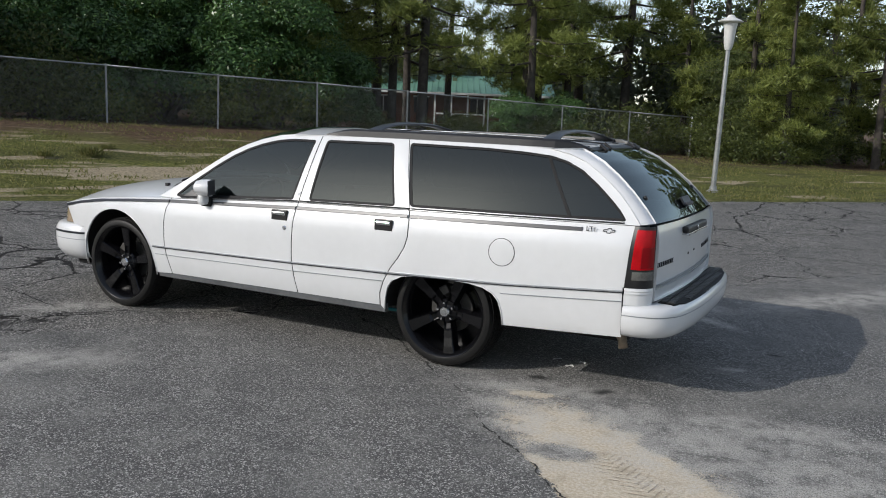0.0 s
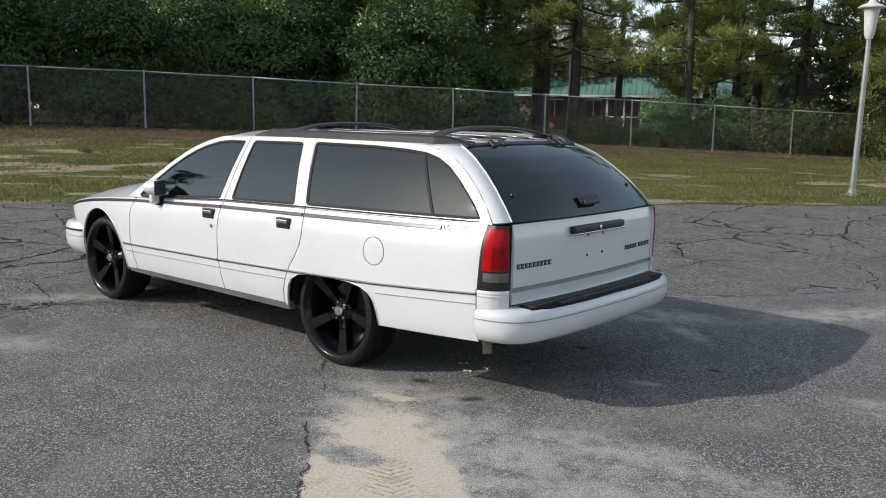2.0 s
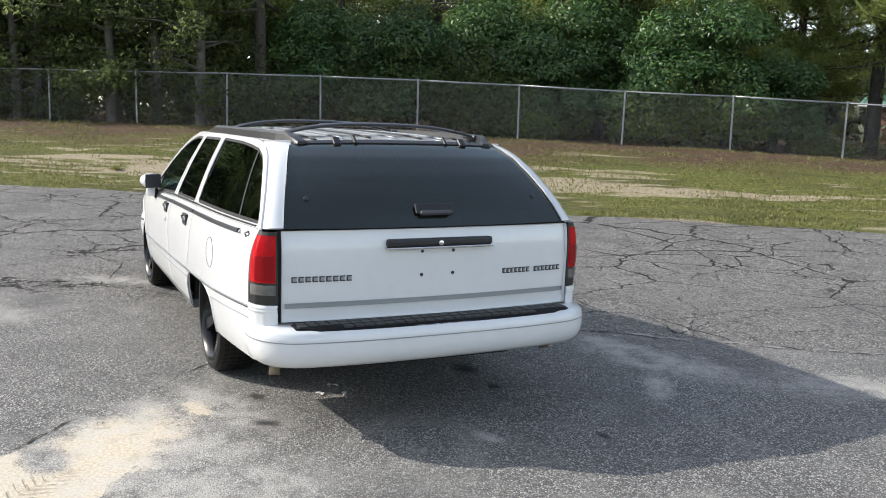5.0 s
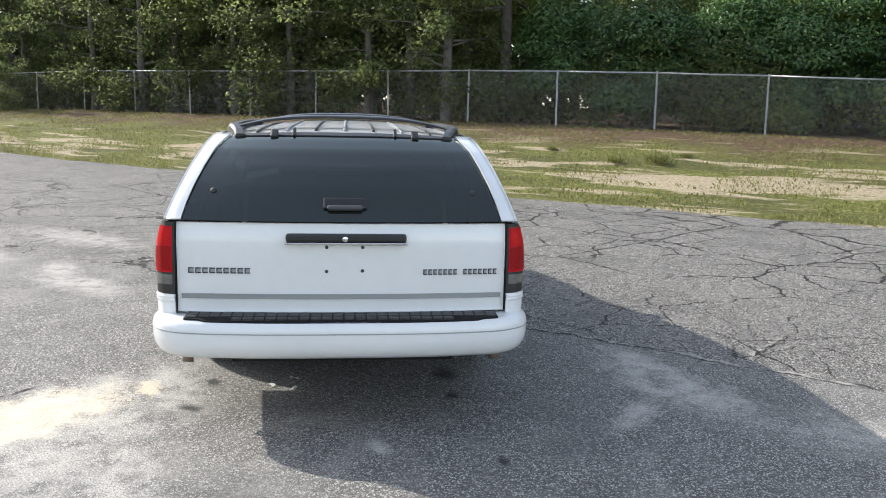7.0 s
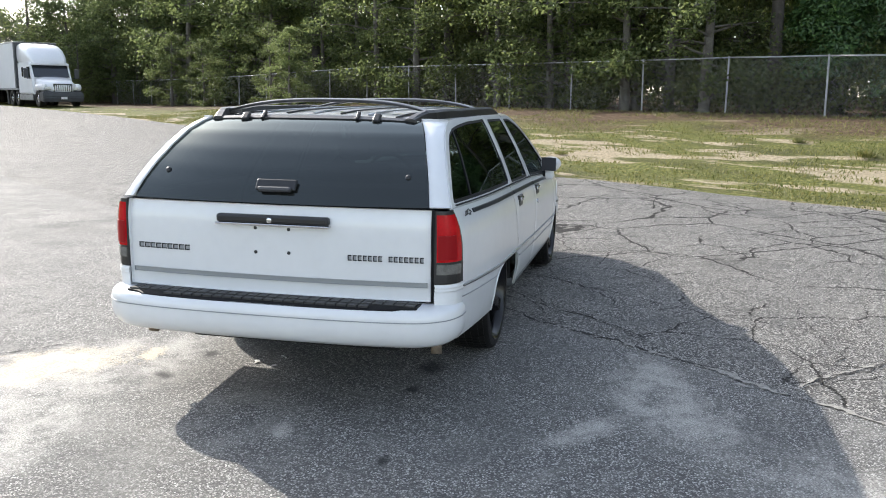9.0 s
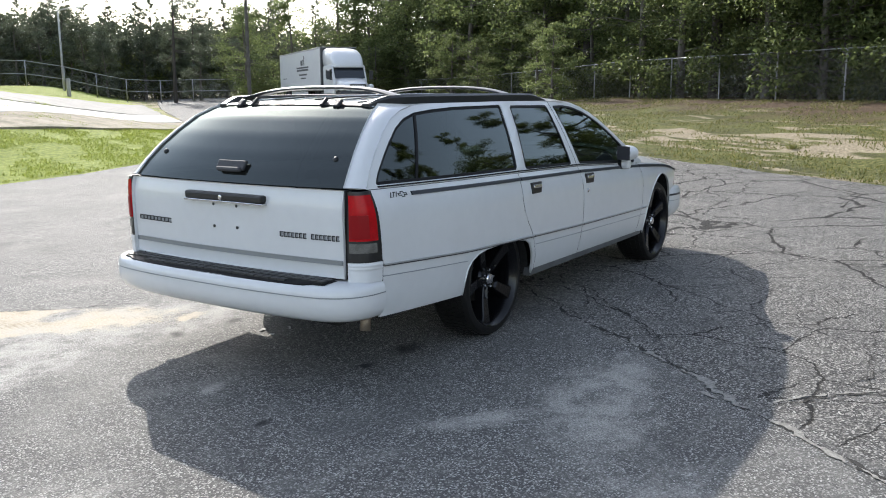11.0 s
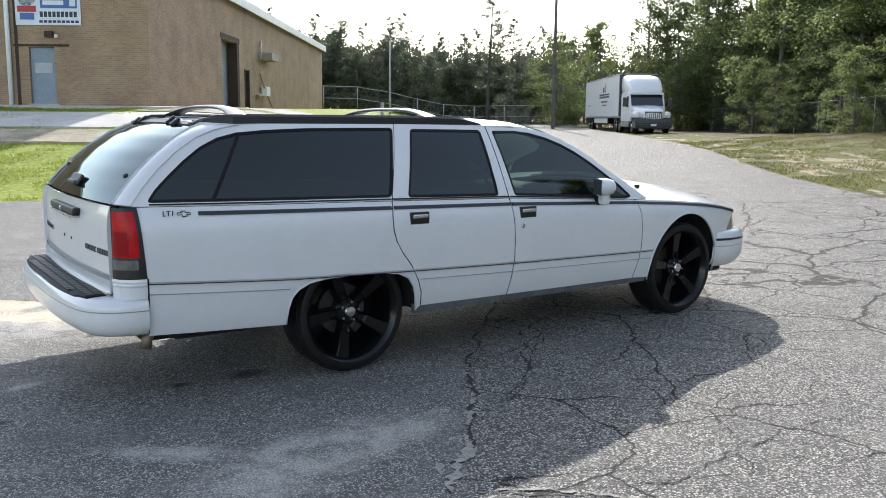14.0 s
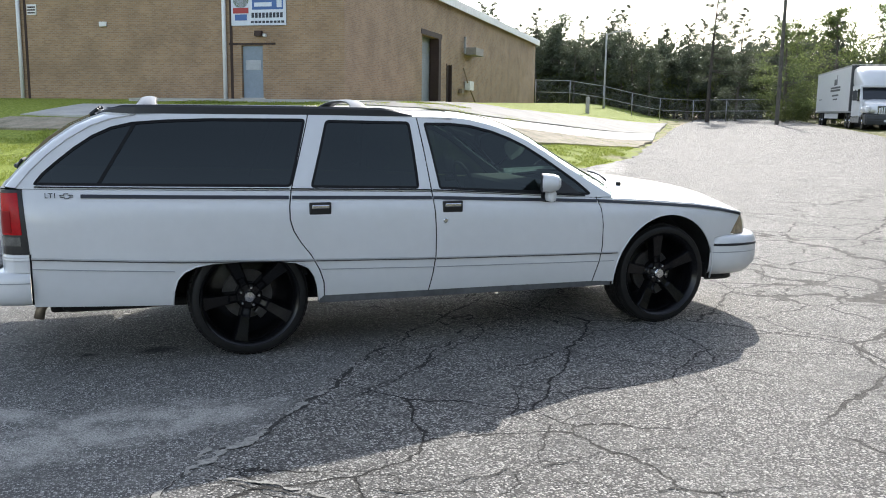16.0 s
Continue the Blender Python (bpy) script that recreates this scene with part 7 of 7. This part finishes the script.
# ---- truck ----
def build_truck(s, q):
    x, y = sq(s, q)
    z = height(s, q)
    tk = thing("semi_truck", "white semi truck with a long box trailer parked by the trees", "truck", (x, y, z), ROAD_TURN)
    white = mat("truck_white", (0.78, 0.78, 0.78), 0.4, coat=0.3, var=0.06, scale=1.5)
    grey = mat("truck_grey", (0.06, 0.062, 0.066), 0.5, var=0.3, scale=4)
    wind = mat("truck_glass", (0.02, 0.025, 0.03), 0.08, coat=0.6)
    # local x runs back from the nose, y away from the fence
    def prism(name, prof, y0, y1, material, bev=0.05, label="", taper=None):
        bm = bmesh.new()
        a = [bm.verts.new((px, y0 + (taper or 0) * (pz > 2.6), pz)) for px, pz in prof]
        b = [bm.verts.new((px, y1 - (taper or 0) * (pz > 2.6), pz)) for px, pz in prof]
        bm.faces.new(a)
        bm.faces.new(b[::-1])
        for i in range(len(prof)):
            j = (i + 1) % len(prof)
            bm.faces.new((a[j], a[i], b[i], b[j]))
        if bev:
            bmesh.ops.bevel(bm, geom=list(bm.edges), offset=bev, segments=2, affect="EDGES")
        return part(name, bm, material, tk, label)
    prism("cab", [(1.95, 0.75), (1.95, 1.62), (2.45, 2.62), (2.60, 2.75), (4.9, 2.75), (4.9, 0.75)], -1.2, 1.2, white, 0.06)
    def loft(name, stations, material, label="", n=28, power=0.5):
        """Rounded cross-sections (x, half width, low z, high z) joined along the truck."""
        vs, fs = [], []
        for px, hw, zb, zt in stations:
            for k in range(n):
                a = 2 * math.pi * k / n
                ca, sa = math.cos(a), math.sin(a)
                vs.append((px, hw * math.copysign(abs(ca) ** power, ca), (zb + zt) / 2 + (zt - zb) / 2 * math.copysign(abs(sa) ** power, sa)))
        for i in range(len(stations) - 1):
            fs += [(i * n + k, i * n + (k + 1) % n, (i + 1) * n + (k + 1) % n, (i + 1) * n + k) for k in range(n)]
        fs += [tuple(range(n))[::-1], tuple(range(len(vs) - n, len(vs)))]
        return mesh_part(name, vs, fs, material, tk, label, True)
    loft("hood", [(0.05, 0.50, 0.95, 1.34), (0.14, 0.64, 0.88, 1.46), (0.40, 0.82, 0.86, 1.58), (1.0, 0.94, 0.85, 1.70), (1.6, 1.02, 0.85, 1.80), (1.98, 1.08, 0.85, 1.86)], white)
    loft("roof_fairing", [(2.22, 0.92, 2.60, 2.74), (2.45, 1.06, 2.60, 3.02), (2.8, 1.13, 2.60, 3.36), (3.3, 1.18, 2.60, 3.68), (3.9, 1.2, 2.60, 3.90), (4.92, 1.2, 2.60, 3.99)], white, power=0.42)
    prism("windscreen", [(1.98, 1.83), (2.43, 2.58), (2.46, 2.57), (2.01, 1.82)], -1.06, 1.06, wind, 0.0, "dark windscreen")
    prism("sun_visor", [(2.20, 2.56), (2.16, 2.66), (2.50, 2.74), (2.52, 2.62)], -1.12, 1.12, white, 0.01)
    prism("grille", [(0.08, 0.95), (0.05, 1.40), (0.14, 1.42), (0.14, 0.92)], -0.55, 0.55, grey, 0.02, "dark grille with chrome bars")
    for k in range(9):
        box("grille_bar", (0.035, 0.06, -0.50 + 0.125 * k - 0.02, -0.50 + 0.125 * k + 0.02, 0.97, 1.39), CHROME, tk, 0)
    prism("bumper", [(-0.03, 0.32), (-0.08, 0.62), (-0.02, 0.92), (0.35, 0.98), (0.75, 0.90), (0.75, 0.32)], -1.2, 1.2, grey, 0.06, "dark grey bumper")
    box("front_plate", (-0.10, -0.085, -0.18, 0.18, 0.48, 0.62), white, tk, 0.0)
    for sg in (-1, 1):
        prism_y = sg * 0.80
        box("truck_headlamp", (0.14, 0.42, prism_y - 0.15, prism_y + 0.15, 1.02, 1.22), HEADL, tk, 0.06)
        box("fender", (0.20, 1.70, sg * 1.01 - 0.20, sg * 1.01 + 0.20, 0.98, 1.42), white, tk, 0.17)
        box("side_glass", (2.35, 3.00, sg * 1.205 - 0.012, sg * 1.205 + 0.012, 1.72, 2.46), wind, tk, 0.02)
        box("sleeper_window", (3.75, 4.05, sg * 1.205 - 0.012, sg * 1.205 + 0.012, 1.85, 2.45), wind, tk, 0.02)
        box("fairing_slot", (3.75, 4.05, sg * 1.10 - 0.012, sg * 1.10 + 0.012, 3.15, 3.42), grey, tk, 0.0)
        box("step_tank", (2.0, 4.8, sg * 1.02 - 0.18, sg * 1.02 + 0.18, 0.38, 0.78), grey, tk, 0.05)
        box("side_skirt", (2.0, 4.8, sg * 1.205 - 0.01, sg * 1.205 + 0.01, 0.42, 0.74), STEEL, tk, 0.0)
        arm = tube("mirror_arm", [(2.25, sg * 1.2, 1.75), (2.05, sg * 1.5, 1.80), (2.05, sg * 1.5, 2.15)], 0.025, grey, tk, 6)
        box("truck_mirror", (2.0, 2.12, sg * 1.52 - 0.13, sg * 1.52 + 0.13, 1.75, 2.35), grey, tk, 0.03)
        for wx in (1.05, 5.3, 6.55, 17.3, 18.5):
            wh = lathe("truck_wheel", [(0.0, -0.17), (0.30, -0.17), (0.47, -0.15), (0.51, -0.10), (0.51, 0.10), (0.47, 0.15), (0.30, 0.16), (0.27, 0.08), (0.0, 0.06)], TYRE, tk, 28, pose(wx, sg * 1.05, 0.51) @ Matrix.Rotation(radians(-90 * sg), 4, "X"))
            lathe("wheel_disc", [(0.28, 0.09), (0.22, 0.12), (0.10, 0.14), (0.09, 0.18), (0.0, 0.18)], CHROME, wh, 20, pose(wx, sg * 1.05, 0.51) @ Matrix.Rotation(radians(-90 * sg), 4, "X"))
    box("chassis", (1.2, 8.5, -0.45, 0.45, 0.62, 0.95), grey, tk, 0.02)
    tr = box("trailer_box", (5.05, 20.4, -1.29, 1.29, 1.12, 4.05), white, tk, 0.02, None, "long white box trailer")
    box("trailer_rail", (5.0, 20.45, -1.305, 1.305, 1.02, 1.14), STEEL, tr, 0.01)
    box("top_rail", (5.0, 20.45, -1.305, 1.305, 3.98, 4.08), STEEL, tr, 0.01)
    box("nose_corner", (5.0, 5.25, -1.31, 1.31, 1.12, 4.05), grey, tr, 0.0)
    box("landing_gear", (8.6, 8.9, -0.9, 0.9, 0.1, 1.05), grey, tr, 0.0)
    box("bogie", (16.4, 19.3, -0.5, 0.5, 0.55, 1.05), grey, tr, 0.0)
    box("under_rail", (10.0, 16.0, 1.18, 1.22, 0.62, 0.98), white, tr, 0.0)
    # lettering on the trailer's side as plain bars
    for a, b, zz, hh in ((9.2, 13.4, 2.72, 0.12), (9.2, 13.4, 2.52, 0.14), (9.8, 12.6, 2.18, 0.12), (10.2, 12.0, 1.92, 0.10)):
        box("letter_bar", (a, b, 1.291, 1.297, zz, zz + hh), grey, tr, 0.0)
    for a, b, zz, hh in ((10.6, 10.8, 2.95, 0.70), (10.95, 11.15, 2.95, 0.45), (11.3, 11.9, 2.95, 0.40)):
        box("emblem_bar", (a, b, 1.291, 1.297, zz, zz + hh), grey, tr, 0.0)
    box("letter_bar", (17.5, 19.0, 1.291, 1.297, 2.0, 2.06), grey, tr, 0.0)


build_truck(51.3, 14.4)


# ---- house with a green roof, beyond the fence ----
def build_house():
    c = Vector(sq(-25.0, 49.5))
    d = Vector(sq(-31.1, 46.0)) - Vector(sq(-18.5, 52.5))
    L = d.length + 1.0
    ang = math.degrees(math.atan2(d.y, d.x))
    z = height(-25, 49.5) + 0.20
    hs = thing("house", "low brick house with a green metal roof and porch", "house", (c.x, c.y, z), ang)
    wallm = mat("house_brick", (0.22, 0.11, 0.08), 0.9, var=0.3, scale=6)
    roofm = mat("green_metal_roof", (0.13, 0.27, 0.20), 0.45, var=0.15, scale=2)
    white = mat("house_white", (0.7, 0.7, 0.68), 0.6, var=0.1)
    box("wall", (-L / 2 + 0.6, L / 2 - 0.6, 0.8, 6.5, 0, 2.45), wallm, hs, 0)
    bm = bmesh.new()
    prof = [(-0.9, 2.35), (3.6, 3.75), (8.1, 2.35), (8.1, 2.25), (3.6, 3.62), (-0.9, 2.25)]
    a = [bm.verts.new((-L / 2, py, pz)) for py, pz in prof]
    b = [bm.verts.new((L / 2, py, pz)) for py, pz in prof]
    bm.faces.new(a)
    bm.faces.new(b[::-1])
    for i in range(6):
        bm.faces.new((a[(i + 1) % 6], a[i], b[i], b[(i + 1) % 6]))
    roof = part("roof", bm, roofm, hs, "green standing-seam roof")
    for k in range(36):
        xx = -L / 2 + L * (k + 0.5) / 36
        tube("roof_seam", [(xx, -0.9, 2.37), (xx, 3.6, 3.77)], 0.02, roofm, roof, 4)
    box("chimney", (-L / 2 + 3.6, -L / 2 + 4.2, 3.4, 4.0, 3.2, 4.7), wallm, roof, 0.01)
    box("gutter", (-L / 2, L / 2, -1.0, -0.9, 2.22, 2.36), white, hs, 0.0)
    for k in range(6):
        xx = -0.8 + 1.15 * k
        box("porch_post", (xx - 0.06, xx + 0.06, -0.65, -0.53, 0, 2.25), white, hs, 0.0)
    box("porch_rail", (-0.8, 5.0, -0.62, -0.56, 0.85, 0.95), white, hs, 0.0)
    for xx in (-4.5, -1.8, 2.2, 4.3):
        w = box("window", (xx - 0.5, xx + 0.5, 0.76, 0.80, 0.9, 2.0), DASH, hs, 0.0)
        box("window_frame", (xx - 0.58, xx + 0.58, 0.74, 0.77, 2.0, 2.1), white, w, 0.0)
        box("window_bar", (xx - 0.03, xx + 0.03, 0.73, 0.765, 0.9, 2.0), white, w, 0.0)


build_house()


# ---- poles and far fence ----
def build_pole(name, label, s, q, h, r, arm):
    x, y, z = ground_at(s, q)
    p = thing(name, label, "pole", (x, y, z), ROAD_TURN)
    lathe("shaft", [(r, -0.2), (r * 0.7, h), (0, h)], BARKG if not arm else STEEL, p, 12)
    if arm:
        tube("arm", [(0, 0, h - 0.1), (0.0, -0.8, h + 0.15), (0.0, -1.6, h + 0.2)], 0.05, STEEL, p, 8)
        box("lamp_head", (-0.15, 0.15, -2.2, -1.5, h + 0.12, h + 0.28), STEEL, p, 0.05)
    else:
        box("cross_arm", (-0.06, 0.06, -1.1, 1.1, h - 0.7, h - 0.58), BARKG, p, 0.0)


build_pole("utility_pole", "tall wooden utility pole beside the road", 68.7, 9.9, 12.5, 0.17, False)
build_pole("street_lamp", "steel street lamp behind the building", 78.9, -4.7, 6.9, 0.11, True)


def build_far_fence():
    f = thing("far_fence", "chain-link fence and gate across the end of the road", "fence")
    pts = [(72.5, -10.2), (76, -4.5), (79, 0.5), (80, 3.5), (81, 6.5), (80.5, 10.5)]
    for (s0, q0), (s1, q1) in zip(pts, pts[1:]):
        n = max(1, round(math.dist((s0, q0), (s1, q1)) / 3.0))
        for k in range(n):
            s, q = s0 + (s1 - s0) * k / n, q0 + (q1 - q0) * k / n
            e, g = s0 + (s1 - s0) * (k + 1) / n, q0 + (q1 - q0) * (k + 1) / n
            a, b = Vector(ground_at(s, q)), Vector(ground_at(e, g))
            tube("post", [a, a + Vector((0, 0, 2.1))], 0.045, STEEL, f, 8)
            for hh in (2.05, 1.0):
                tube("rail", [a + Vector((0, 0, hh)), b + Vector((0, 0, hh))], 0.035, STEEL, f, 6)
            vs, fs = [], []
            m = 24
            for sgn in (0, 1):
                for i in range(m):
                    for j in range(2):
                        t0, t1 = (i + 0.0) / m, (i + (1 if not sgn else -1) * 8) / m
                        t1 = min(1, max(0, t1))
                        p0, p1 = a.lerp(b, t0) + Vector((0, 0, 0.05)), a.lerp(b, t1) + Vector((0, 0, 2.0))
                    bs = len(vs)
                    for p in (p0, p1):
                        vs += [p + Vector((0, 0, 0.006)), p - Vector((0, 0, 0.006))]
                    fs.append((bs, bs + 1, bs + 3, bs + 2))
            mesh_part("wire_mesh", vs, fs, STEEL, f)


build_far_fence()
x, y, z = ground_at(55.0, -3.6)
# white stone chips by the bumper, modelled as thin bent sheets
CHIP_WHITE = mat("chip_white", (0.72, 0.71, 0.68), 0.8, var=0.2, scale=30)
for sx, sy, ln, wd, rz in ((0.73, -0.42, 0.05, 0.03, 25), (0.78, -0.29, 0.04, 0.022, -10), (0.60, -0.30, 0.06, 0.012, 50)):
    sc = thing("paper_scrap", "small flat white chip lying on the asphalt", "litter", (sx, sy, 0.001), rz, group="scraps by the bumper")
    grid_part("sheet", lambda u, v: ((u - 0.5) * ln * (1 + 0.2 * math.sin(5 * v)), (v - 0.5) * wd * (1 + 0.25 * math.sin(7 * u)), 0.003 + 0.006 * math.sin(3 * u + 2 * v) ** 2), 5, 4, CHIP_WHITE, sc, 0.001)
tube("suspension_bar", [(-0.56, -0.80, 0.305), (-0.45, -0.80, 0.300), (-0.34, -0.79, 0.305)], 0.012, mat("teal_paint", (0.02, 0.20, 0.22), 0.5, var=0.3, scale=20), car, 8, "teal painted bar before the rear wheel")
bollard = thing("bollard", "short weathered grey post beside the drive", "bollard", (x, y, z))
lathe("post", [(0.13, -0.1), (0.13, 1.08), (0.10, 1.14), (0.0, 1.15)], CONCRETE, bollard, 14)
